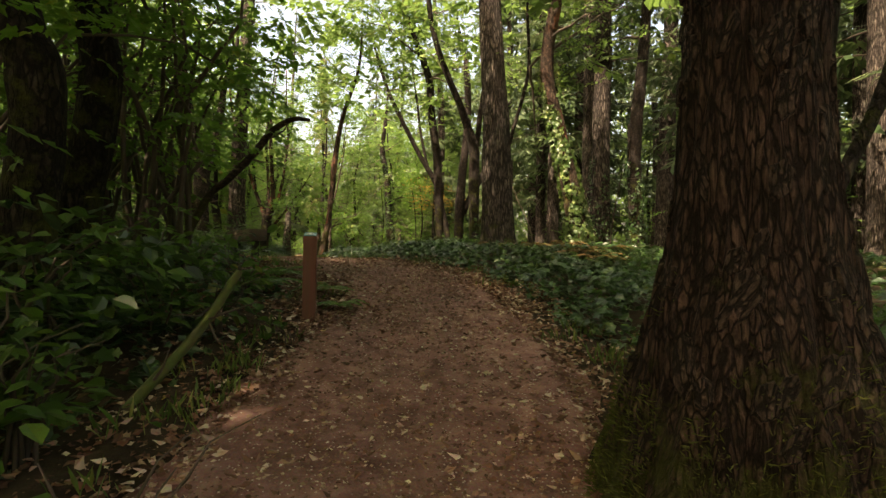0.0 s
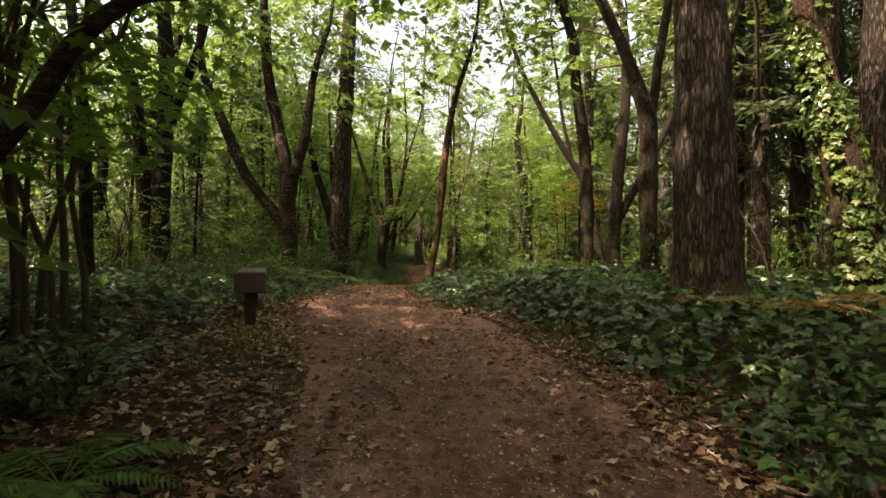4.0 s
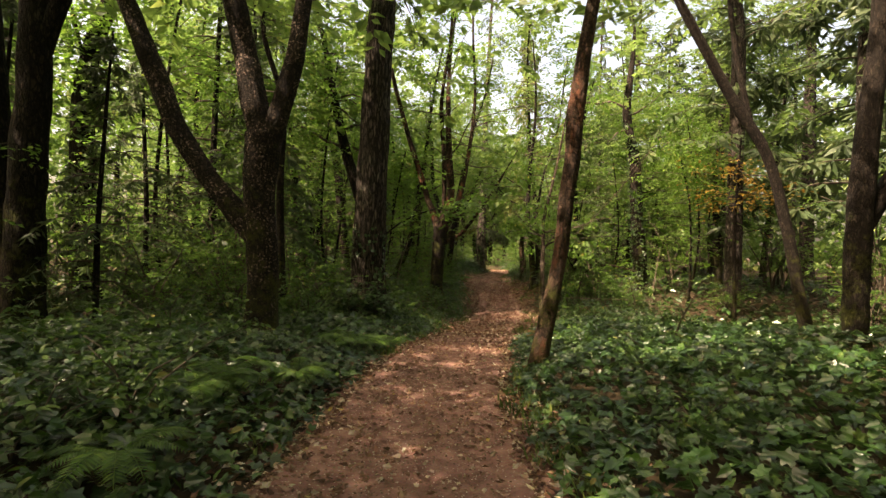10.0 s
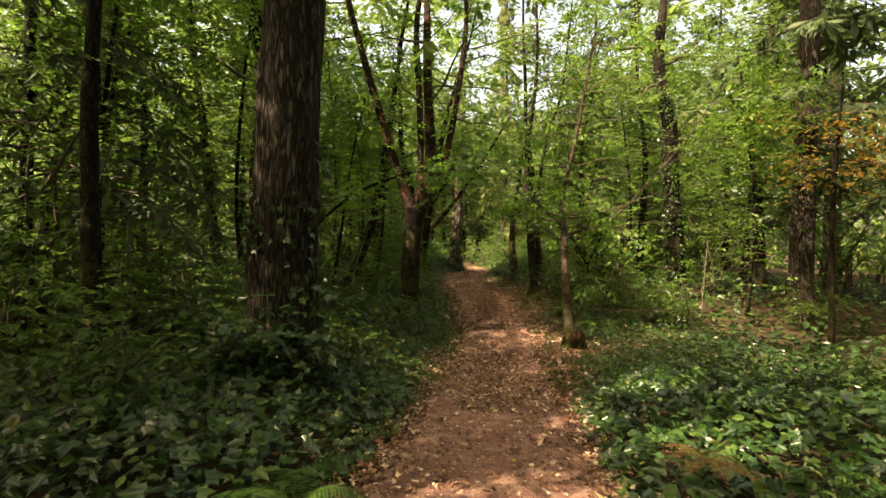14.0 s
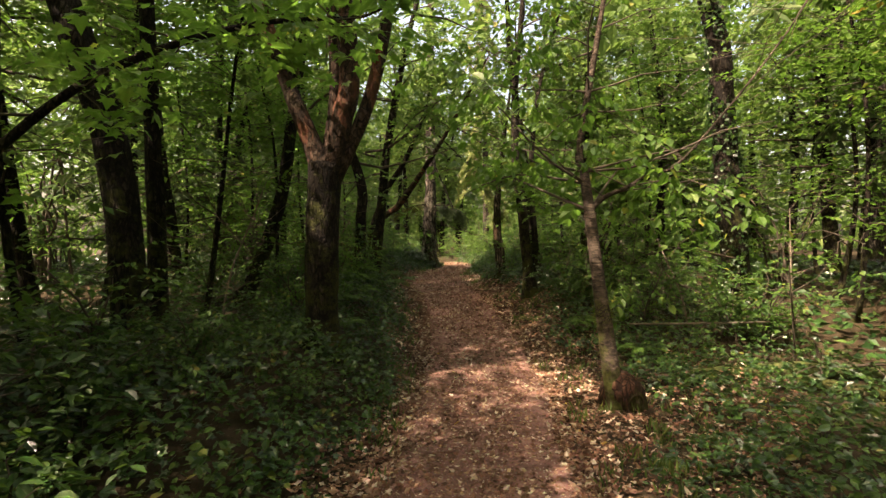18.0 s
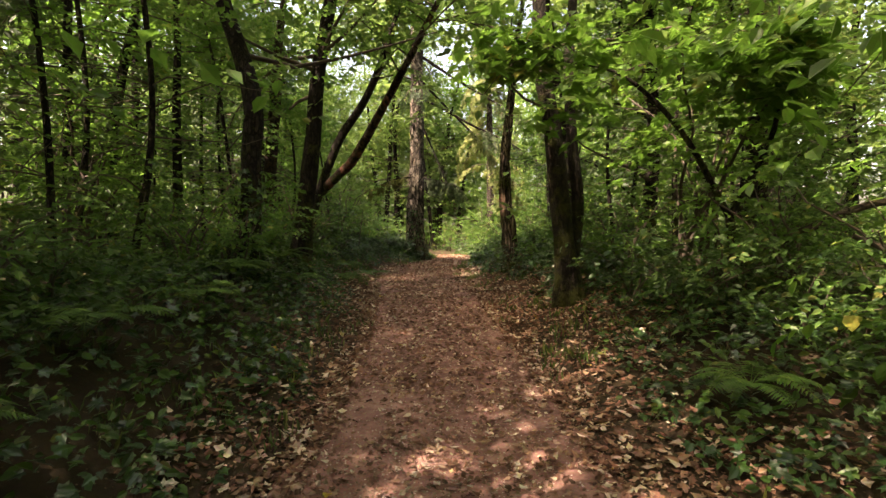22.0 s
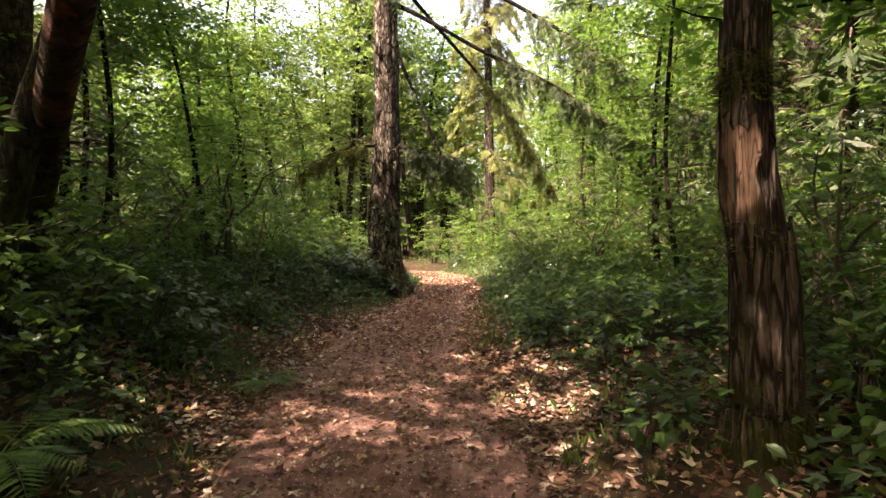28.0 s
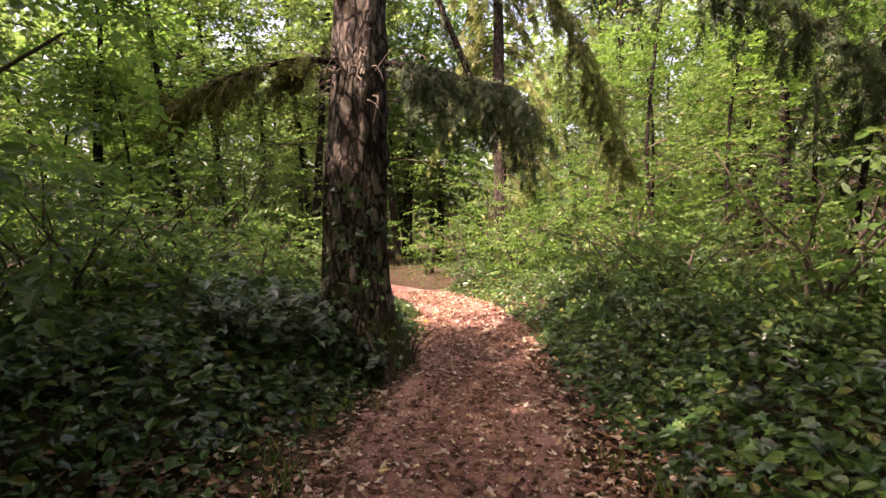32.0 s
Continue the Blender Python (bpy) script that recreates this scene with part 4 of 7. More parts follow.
STEMS["lean"] = [(0.86, 16.55, 1.12, 0.113), (0.92, 16.56, 1.48, 0.098), (1.01, 16.56, 1.97, 0.091), (1.09, 16.57, 2.5, 0.083), (1.13, 16.57, 3.03, 0.087), (1.19, 16.58, 3.52, 0.094), (1.22, 16.58, 4.09, 0.094)]
STEMS["tl13"] = [(-3.59, 19.73, 1.04, 0.101), (-3.64, 19.73, 2.18, 0.082), (-3.69, 19.73, 3.44, 0.069), (-3.68, 19.73, 5.01, 0.057)]
STEMS["lm_a"] = [(-5.88, 16.76, 1.93, 0.277), (-5.85, 16.77, 3.5, 0.253), (-5.8, 16.78, 5.06, 0.229), (-5.85, 16.77, 7.46, 0.192)]
STEMS["lm_a2"] = [(-5.79, 16.78, 4.7, 0.144), (-5.48, 16.84, 5.67, 0.132), (-5.15, 16.9, 6.76, 0.12), (-4.95, 16.94, 7.48, 0.108)]
STEMS["lm_b"] = [(-6.19, 16.82, 1.92, 0.219), (-6.38, 16.79, 4.11, 0.195), (-6.6, 16.74, 5.92, 0.182), (-6.95, 16.68, 6.89, 0.158), (-7.32, 16.61, 7.49, 0.146)]
STEMS["lm_c"] = [(-6.52, 15.77, 2.04, 0.222), (-6.93, 15.7, 3.36, 0.21), (-7.49, 15.59, 4.57, 0.199), (-8.06, 15.48, 5.88, 0.177), (-8.47, 15.41, 6.98, 0.155)]
STEMS["lm_c2"] = [(-6.7, 15.74, 2.93, 0.144), (-6.67, 15.74, 4.14, 0.133), (-7.13, 15.66, 5.35, 0.122), (-7.58, 15.57, 6.34, 0.111)]
STEMS["ivyL"] = [(-8.23, 20.46, 1.51, 0.286), (-8.31, 20.46, 3.29, 0.262), (-8.38, 20.45, 5.08, 0.214), (-8.19, 20.47, 6.51, 0.179), (-7.86, 20.5, 7.47, 0.155)]
STEMS["ivyT"] = [(5.57, 29.04, 1.18, 0.256), (5.45, 29.04, 2.1, 0.237), (5.34, 29.04, 3.46, 0.227), (5.24, 29.04, 4.82, 0.208), (5.19, 29.04, 5.72, 0.19)]
STEMS["trR"] = [(1.86, 30.2, 1.31, 0.194), (1.82, 30.2, 1.7, 0.16), (1.77, 30.2, 2.28, 0.15), (1.69, 30.19, 3.0, 0.135), (1.59, 30.19, 3.72, 0.12)]
STEMS["trR2"] = [(1.94, 30.3, 1.45, 0.074), (2.0, 30.3, 2.14, 0.069), (1.94, 30.3, 2.88, 0.059), (1.92, 30.3, 3.76, 0.054)]
STEMS["snag"] = [(1.67, 33.75, 1.3, 0.128), (1.66, 33.75, 1.58, 0.124), (1.65, 33.75, 1.88, 0.12), (1.63, 33.75, 2.07, 0.114), (1.59, 33.75, 2.36, 0.102), (1.59, 33.75, 2.65, 0.093), (1.6, 33.75, 2.94, 0.09), (1.6, 33.75, 3.3, 0.085)]
STEMS["thin"] = [(1.70, 24.52, 0.6, 0.1), (1.69, 24.6, 0.78, 0.09), (1.69, 24.8, 1.2, 0.079), (1.685, 24.97, 1.6, 0.071), (1.7, 25.18, 2.0, 0.067), (1.735, 25.5, 2.5, 0.064), (1.775, 25.84, 3.0, 0.054), (1.8, 26.1, 3.4, 0.048)]
STEMS["thin_r"] = [(1.735, 25.5, 2.5, 0.04), (1.92, 25.53, 2.66, 0.029), (2.2, 25.55, 2.78, 0.024), (2.5, 25.55, 2.95, 0.019), (2.85, 25.55, 3.1, 0.014)]
STEMS["firF"] = [(-0.5, 40.7, 1.71, 0.31), (-0.5, 40.7, 2.21, 0.283), (-0.48, 40.7, 2.82, 0.261), (-0.43, 40.7, 3.56, 0.24), (-0.42, 40.7, 4.3, 0.224)]
STEMS["tl20"] = [(-5.41, 29.99, 1.1, 0.214), (-5.57, 29.99, 2.53, 0.187), (-5.75, 29.99, 4.04, 0.169), (-5.92, 29.99, 5.63, 0.15)]
STEMS["tl20b"] = [(-3.03, 27.65, 1.42, 0.116), (-2.75, 27.65, 2.08, 0.107), (-2.47, 27.65, 2.97, 0.098), (-2.35, 27.65, 3.77, 0.089)]
STEMS["tl17"] = [(-3.28, 25.04, 1.29, 0.183), (-3.33, 25.04, 2.39, 0.168), (-3.47, 25.04, 3.33, 0.168), (-3.76, 25.04, 4.28, 0.16), (-4.1, 25.04, 5.29, 0.145)]
STEMS["tl17b"] = [(-3.52, 26.0, 1.66, 0.109), (-3.55, 26.0, 3.25, 0.1), (-3.6, 26.0, 4.92, 0.092), (-3.65, 26.0, 5.75, 0.083)]
STEMS["tl23"] = [(-1.71, 30.23, 1.56, 0.144), (-1.68, 30.23, 1.98, 0.121), (-1.65, 30.23, 2.65, 0.109), (-1.64, 30.23, 3.4, 0.098)]
STEMS["tl23b"] = [(-1.59, 31.87, 1.55, 0.158), (-1.51, 31.87, 2.22, 0.129), (-1.38, 31.87, 3.34, 0.112), (-1.3, 31.88, 4.17, 0.101)]
STEMS["limb24"] = [(-1.78, 34.49, 3.22, 0.128), (-1.51, 34.49, 3.81, 0.12), (-1.06, 34.5, 4.48, 0.111), (-0.65, 34.51, 5.4, 0.102)]
STEMS["l0a"] = [(-1.74, 4.94, 1.65, 0.167), (-1.64, 4.91, 2.18, 0.158), (-1.59, 4.9, 2.81, 0.149), (-1.67, 4.92, 3.39, 0.135)]
STEMS["l0b"] = [(-1.62, 3.82, 1.41, 0.162), (-1.58, 3.81, 1.95, 0.152), (-1.6, 3.81, 2.42, 0.152), (-1.76, 3.86, 2.85, 0.145)]
STEMS["S1"] = [(8.31, 12.36, 1.6, 0.281), (8.32, 12.36, 4.64, 0.25), (8.37, 12.36, 6.83, 0.229)]
STEMS["S0"] = [(9.69, 15.1, 1.54, 0.237), (9.69, 15.1, 5.47, 0.21), (9.69, 15.1, 8.3, 0.197)]
STEMS["S2"] = [(13.28, 15.57, 4.38, 0.3), (13.44, 15.55, 9.43, 0.252)]
STEMS["m28"] = [(-2.95, 35.65, 1.4, 0.105), (-2.55, 35.25, 2.1, 0.09), (-2.1, 34.8, 2.62, 0.085), (-1.5, 34.1, 2.98, 0.082), (-1.05, 33.6, 3.3, 0.078)]
STEMS["m28b"] = [(-3.95, 36.7, 1.4, 0.17), (-3.9, 36.7, 2.2, 0.16), (-3.7, 36.6, 3.4, 0.145), (-3.5, 36.5, 5.0, 0.13)]
STEMS["S3"] = [(8.34, 10.76, 1.6, 0.19), (8.25, 10.8, 4.0, 0.165), (8.46, 10.75, 6.6, 0.14)]
STEMS["tRc"] = [(7.13, 22.52, 1.23, 0.15), (6.71, 22.48, 3.16, 0.14), (6.25, 22.43, 4.67, 0.135), (5.46, 22.35, 5.89, 0.125), (4.6, 22.27, 7.39, 0.115), (3.94, 22.2, 8.62, 0.1)]
STEMS["tRc2"] = [(5.86, 22.4, 5.42, 0.08), (5.5, 22.36, 7.0, 0.07), (5.28, 22.34, 8.65, 0.055)]
STEMS["clump"] = [(-1.33, 25.4, 1.14, 0.205), (-1.33, 25.4, 1.57, 0.185), (-1.31, 25.4, 2.33, 0.18), (-1.27, 25.4, 3.05, 0.185)]
for key in ("clump_a", "clump_b", "tRa", "tRb", "tRb_r", "tRc", "tRc2", "tRd", "tRd_r", "tRd_l", "lm_a", "lm_a2", "lm_b", "lm_c", "lm_c2"):
    STEMS[key] = [(x, y, z, r * 0.84) for x, y, z, r in STEMS[key]]
S = STEMS
conifer("fir_tree", "straight fir with grey-brown furrowed bark among ivy", 3.97, 9.47, 20, 0.3, 6.0, 11, rows=S["firR"], seg=40, step=0.06, rough=0.14, reach=2.4)
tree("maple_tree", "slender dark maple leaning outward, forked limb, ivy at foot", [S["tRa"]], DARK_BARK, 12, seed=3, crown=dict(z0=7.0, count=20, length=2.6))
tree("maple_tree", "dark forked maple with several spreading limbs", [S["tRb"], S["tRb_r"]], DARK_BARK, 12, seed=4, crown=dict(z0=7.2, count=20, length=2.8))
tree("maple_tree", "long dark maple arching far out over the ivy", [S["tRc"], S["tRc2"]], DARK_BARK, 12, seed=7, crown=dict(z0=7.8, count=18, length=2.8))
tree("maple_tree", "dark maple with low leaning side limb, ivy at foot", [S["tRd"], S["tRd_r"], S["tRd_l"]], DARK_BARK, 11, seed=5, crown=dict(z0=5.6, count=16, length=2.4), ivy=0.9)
ivied = tree("ivy_clad_tree", "leaning trunk wrapped in pale-edged ivy coloured lighter as if sunlit", [S["ivyR"]], RED_BARK, 12, seed=6, crown=dict(z0=6, count=12))
# Sun on this trunk's ivy is painted by the paler leaf colour.
wrap_ivy(ivied, tuple(ivied.location), rooted(S["ivyR"]), 4.9, np.random.default_rng(606), 760, 0.095, SUNLIT_IVY)
for k, key in enumerate(("S1", "S0", "S2")):
    x, y = S[key][0][:2]
    conifer("fir_tree", "tall bare-trunked fir standing in dark wood", x, y, 21, 0.3, 5.5, 20 + k, rows=S[key], seg=18, reach=3.2, count=44, spray=0.5, shape=FAR_SPRAY, per=26, ivy=2.8 if key == "S1" else 0.0)
tree("bent_tree", "crooked thin trunk with bare limbs in dark wood", [S["S3"]], DARK_BARK, 11, seed=8, crown=dict(z0=6, count=8), ivy=2.4)
tree("forked_maple_tree", "big forked maple, rough mottled bark, one limb leaning out low", [S["forkL"], S["forkL_a"], S["forkL_b"], S["forkL_l"]], MOTTLED_BARK, 11, seg=26, step=0.06, rough=0.12, seed=9, freq=7, crown=dict(z0=6.3, count=24, length=2.6, per=10))
conifer("fir_tree", "straight tall fir with ivy round its foot", -2.04, 20.1, 21, 0.32, 6.5, 13, rows=[[-2.05, 20.1, 1.3, 0.345], [-2.04, 20.1, 3.0, 0.30], [-1.98, 20.1, 5.5, 0.26]], seg=44, step=0.06, rough=0.15, reach=2.2, ivy=2.3)
tree("madrona_tree", "many-stemmed madrona with peeling orange-red bark", [S["clump"], S["clump_a"], S["clump_b"], [(-1.3, 25.42, 2.9, 0.08), (-1.2, 25.6, 3.9, 0.065), (-1.25, 25.7, 5.2, 0.07)], [(-1.2, 25.4, 2.8, 0.09), (-0.75, 25.5, 3.9, 0.075), (-0.5, 25.5, 5.2, 0.06)]],
     DARK_BARK, 11, seg=24, step=0.06, seed=10, limb_bark=RED_BARK, crown=dict(z0=3.9, count=70, length=2.4, per=9, size=0.10, mat=MAPLE))
tree("leaning_madrona_tree", "leaning madrona with flaking reddish bark beside the path", [S["lean"]], RED_BARK, 10, seg=26, step=0.05, rough=0.09, seed=12, flare=1.25, crown=dict(z0=5.8, count=14, length=2.0))
# The roof adds unseen leaves above this sapling to shade the path.
tree("dead_sapling", "thin straight trunk with bare side twigs", [S["tl13"]], DARK_BARK, 9, seg=12, seed=13, crown=dict(z0=5.0, count=10, length=1.6, roof=6000))
tree("maple_clump_tree", "dark forked maple standing in a thicket", [S["lm_a"], S["lm_a2"]], DARK_BARK, 12, seed=14, crown=dict(z0=7.5, count=12, roof=400))
tree("maple_clump_tree", "dark curved maple stem in a thicket", [S["lm_b"]], DARK_BARK, 12, seed=15, crown=dict(z0=7.5, count=8, roof=400))
tree("maple_clump_tree", "dark maple leaning strongly out of a thicket", [S["lm_c"], S["lm_c2"]], DARK_BARK, 11, seed=16, crown=dict(z0=6.8, count=12, roof=400))
tree("ivy_clad_tree", "upright trunk clothed in dark ivy", [S["ivyL"]], DARK_BARK, 12, seed=17, ivy=5.0, crown=dict(z0=6, count=10))
tree("ivy_clad_tree", "upright trunk clothed thickly in dark ivy", [S["ivyT"]], DARK_BARK, 13, seed=18, ivy=6.5, crown=dict(z0=6, count=10))
tree("alder_tree", "dark rough trunk with a thin second stem", [[(x, y, z, r * 0.72) for x, y, z, r in S["trR"]], S["trR2"]], DARK_BARK, 11, seg=20, step=0.08, seed=19, crown=dict(z0=4.0, count=44, length=2.8, mat=MAPLE))
snag = tree("snag_tree", "weathered half-dead trunk with peeling bark and a mossy neck", [S["snag"]], SNAG_BARK, 8, seg=40, step=0.04, rough=0.2, seed=20, freq=5, flow=0.16, crown=dict(z0=4.6, count=8, length=1.6))
cherry = tree("cherry_tree", "slender leaning cherry with banded grey bark and hanging leaves", [S["thin"], S["thin_r"]], GREY_BARK, 7, seg=18, step=0.05, rough=0.05, seed=21, flare=1.3, crown=dict(z0=2.3, count=64, length=2.3, per=7, size=0.13, shape=OVAL, mat=MAPLE, spread=0.24, rise=0.28, droop=0.95))
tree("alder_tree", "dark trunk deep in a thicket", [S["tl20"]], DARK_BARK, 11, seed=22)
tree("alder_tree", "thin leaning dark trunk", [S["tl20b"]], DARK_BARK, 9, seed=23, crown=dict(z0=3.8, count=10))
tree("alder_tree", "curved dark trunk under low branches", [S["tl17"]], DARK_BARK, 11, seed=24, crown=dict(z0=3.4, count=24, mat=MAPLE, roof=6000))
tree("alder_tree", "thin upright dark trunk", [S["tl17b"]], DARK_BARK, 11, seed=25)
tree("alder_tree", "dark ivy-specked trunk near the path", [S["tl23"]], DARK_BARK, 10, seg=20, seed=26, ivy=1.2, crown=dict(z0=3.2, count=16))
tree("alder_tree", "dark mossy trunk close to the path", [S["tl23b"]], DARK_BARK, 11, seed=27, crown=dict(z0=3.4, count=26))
tree("madrona_tree", "upright madrona with dark reddish bark", [S["m28b"]], RED_BARK, 9, seg=18, step=0.1, seed=28, crown=dict(z0=3.4, count=18, mat=SHRUB, roof=5000))
tree("leaning_madrona_tree", "madrona leaning far over towards the path", [S["m28"]], RED_BARK, 8, seg=22, step=0.07, seed=38, crown=dict(z0=4.2, count=10, mat=SHRUB, roof=0))
tree("leaning_alder_tree", "thin tree leaning over the path from the thicket", [[(-2.3, 34.5, 1.3, 0.09), (-2.1, 34.5, 2.3, 0.085)] + [(x, y, z, r * 0.65) for x, y, z, r in S["limb24"]]], DARK_BARK, 8, seed=29, crown=dict(z0=4.6, count=8, roof=5200))
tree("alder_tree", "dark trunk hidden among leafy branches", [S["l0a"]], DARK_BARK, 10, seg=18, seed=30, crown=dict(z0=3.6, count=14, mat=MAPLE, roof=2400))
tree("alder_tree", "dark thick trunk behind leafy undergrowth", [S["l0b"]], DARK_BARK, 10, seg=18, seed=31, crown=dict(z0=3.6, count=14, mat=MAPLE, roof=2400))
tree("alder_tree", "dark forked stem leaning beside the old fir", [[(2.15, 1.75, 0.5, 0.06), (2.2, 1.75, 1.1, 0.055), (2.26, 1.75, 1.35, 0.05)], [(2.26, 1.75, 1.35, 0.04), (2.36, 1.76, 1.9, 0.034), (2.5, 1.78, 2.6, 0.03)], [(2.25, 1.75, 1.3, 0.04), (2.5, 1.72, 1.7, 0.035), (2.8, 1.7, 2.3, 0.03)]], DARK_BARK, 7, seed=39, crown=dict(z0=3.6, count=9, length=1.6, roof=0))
# Two maples added, mostly out of view, to shade the ivy across the path.
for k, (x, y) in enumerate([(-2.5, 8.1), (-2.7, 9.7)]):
    tree("slender_shade_maple_tree", "slender dark maple added among the hazels to shade the ivy opposite", [[(x, y, 1.5, 0.07), (x - 0.1, y, 3.5, 0.06)]], DARK_BARK, 10, seg=10, step=0.3, seed=97 + k, twig_seg=3, crown=dict(z0=4.6, count=14, length=2.4, per=8, roof=1700))
# Trees added behind and beside the view, only for the shade they cast.
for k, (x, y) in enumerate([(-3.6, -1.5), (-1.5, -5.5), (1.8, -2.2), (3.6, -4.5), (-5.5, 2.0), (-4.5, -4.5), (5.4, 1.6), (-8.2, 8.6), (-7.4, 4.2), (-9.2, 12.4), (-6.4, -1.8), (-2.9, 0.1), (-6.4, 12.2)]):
    tree("shade_tree", "dark broadleaf tree added out of view to shade the start of the walk", [[(x, y, 0.6, 0.16), (x + 0.1, y, 3.0, 0.14)]], DARK_BARK, 11, seg=9, step=0.4, seed=80 + k, twig_seg=3, crown=dict(z0=3.4, count=26, length=2.6, per=8, size=0.16, roof=2800 if k in (0, 10, 11) else 1500))
# Alder added so that its leaf roof keeps sun off the right bank.
tree("alder_tree", "slender dark alder added deep in the thicket to shade the far right bank", [[(-4.4, 33.8, 1.5, 0.09), (-4.4, 33.8, 4.0, 0.075)]], DARK_BARK, 10, seg=10, step=0.3, seed=41, twig_seg=3, crown=dict(z0=4.8, count=14, per=8, roof=7000))
fir_end = conifer("fir_tree", "old fir with scaly grey-brown bark, ivy at its foot", -0.46, 40.7, 19, 0.3, 4.5, 33, rows=S["firF"], bark=SCALY_BARK, seg=44, step=0.05, rough=0.2, reach=2.6, count=34, spray=0.3, droop=0.9, ivy=1.5)


# the snag's ragged skin: loose bark sheets, a stripped strip of wood, a mossy neck
def bark_sheet(root, name, stem, a0, a1, z0, z1, lift, mat, seed, label):
    rng = np.random.default_rng(seed)
    at = root.location
    st = resample(stem, 0.03)
    zs = np.linspace(z0, z1, 22)
    cx, cy, cr = (np.interp(zs, st[:, 2], st[:, k]) for k in (0, 1, 3))
    an = np.linspace(a0, a1, 12)
    za = zs[:, None] + 0.09 * (vnoise(an[None] * 5, seed, 0.0) - 0.5) * np.linspace(-1, 1, 22)[:, None] ** 3
    aa = an[None] + 0.35 * (vnoise(zs[:, None] * 9, seed + 3.0, 1.0) - 0.5) * np.linspace(-1, 1, 12)[None] ** 3
    r = cr[:, None] + lift + 0.012 * (vnoise(aa * 6, za * 8, seed) - 0.3) + 0.014 * np.abs(np.linspace(-1, 1, 12))[None] ** 4
    outer = np.stack([cx[:, None] + r * np.cos(aa), cy[:, None] + r * np.sin(aa), za], -1).reshape(-1, 3)
    inner = np.stack([cx[:, None] + (r - 0.014) * np.cos(aa), cy[:, None] + (r - 0.014) * np.sin(aa), za], -1).reshape(-1, 3)
    i = (np.arange(21)[:, None] * 12 + np.arange(11)[None]).ravel()
    front = np.stack([i, i + 1, i + 13, i + 12], -1)
    n = len(outer)
    rim = list(range(12)) + [12 * k + 11 for k in range(1, 22)] + [21 * 12 + k for k in range(10, -1, -1)] + [12 * k for k in range(20, 0, -1)]
    rim = np.array([(rim[k], rim[(k + 1) % len(rim)], rim[(k + 1) % len(rim)] + n, rim[k] + n) for k in range(len(rim))])
    part(name, mesh_from(name, np.vstack([outer, inner]) - np.array(at), [front, front[:, ::-1] + n, rim[:, ::-1]], mat), mat, root, label)


STRIPPED = bark_mat("stripped_orange_wood", (0.04, 0.024, 0.015), (0.12, 0.07, 0.046), (0.22, 0.145, 0.10), scale=24.0, flow=0.06, depth=0.01, crack_w=0.03)
bark_sheet(snag, "loose_bark", S["snag"], -2.9, -0.6, 1.25, 2.12, 0.012, SNAG_BARK, 3, "dark loose bark sheet")
bark_sheet(snag, "loose_bark", S["snag"], -1.2, 0.6, 1.5, 2.6, 0.008, SNAG_BARK, 5, "grey loose bark sheet")
bark_sheet(snag, "loose_bark", S["snag"], -3.4, -1.9, 2.55, 3.0, 0.008, SNAG_BARK, 8, "grey loose bark sheet")
bark_sheet(snag, "stripped_wood", S["snag"], -2.95, -1.75, 2.1, 2.58, 0.004, STRIPPED, 6, "bare orange-brown wood")
rng = np.random.default_rng(94)
for zc, th, num in ((2.74, 0.06, 1000), (2.05, 0.05, 160), (1.15, 0.2, 500)):
    a, z = rng.normal(size=num) * 1.1 - 2.2, zc + rng.normal(size=num) * th
    rr = np.interp(z, (1.1, 1.58, 2.07, 2.36, 2.94), (0.17, 0.145, 0.13, 0.105, 0.092)) + rng.uniform(0.0, 0.035, num)
    pos = np.stack([1.61 + rr * np.cos(a), 33.75 + rr * np.sin(a), z], -1)
    tagged(part("moss_tuft", leaves_mesh("moss_tuft", pos, np.stack([np.cos(a), np.sin(a), np.full(num, -0.4)], -1) + rng.normal(size=(num, 3)) * 0.5, rng.normal(size=(num, 3)), 0.045 * rng.uniform(0.5, 1.3, num), BLADE, MOSS, snag.location), MOSS, snag, "olive moss"), kind="stuff")
a, z = rng.uniform(-3.1, 3.1, 900), rng.normal(size=900) * 0.07 + 1.42
cx, cy = np.interp(z, (1.2, 1.6), (1.69, 1.685)), np.interp(z, (1.2, 1.6), (24.8, 24.97))
pos = np.stack([cx + (0.074 + 0.02 * rng.uniform(size=900)) * np.cos(a), cy + (0.074 + 0.02 * rng.uniform(size=900)) * np.sin(a), z], -1)
tagged(part("moss_tuft", leaves_mesh("moss_tuft", pos, np.stack([np.cos(a), np.sin(a), np.full(900, -0.5)], -1) + rng.normal(size=(900, 3)) * 0.5, rng.normal(size=(900, 3)), 0.03 * rng.uniform(0.5, 1.3, 900), BLADE, MOSS, cherry.location), MOSS, cherry, "bright olive moss collar"), kind="stuff")


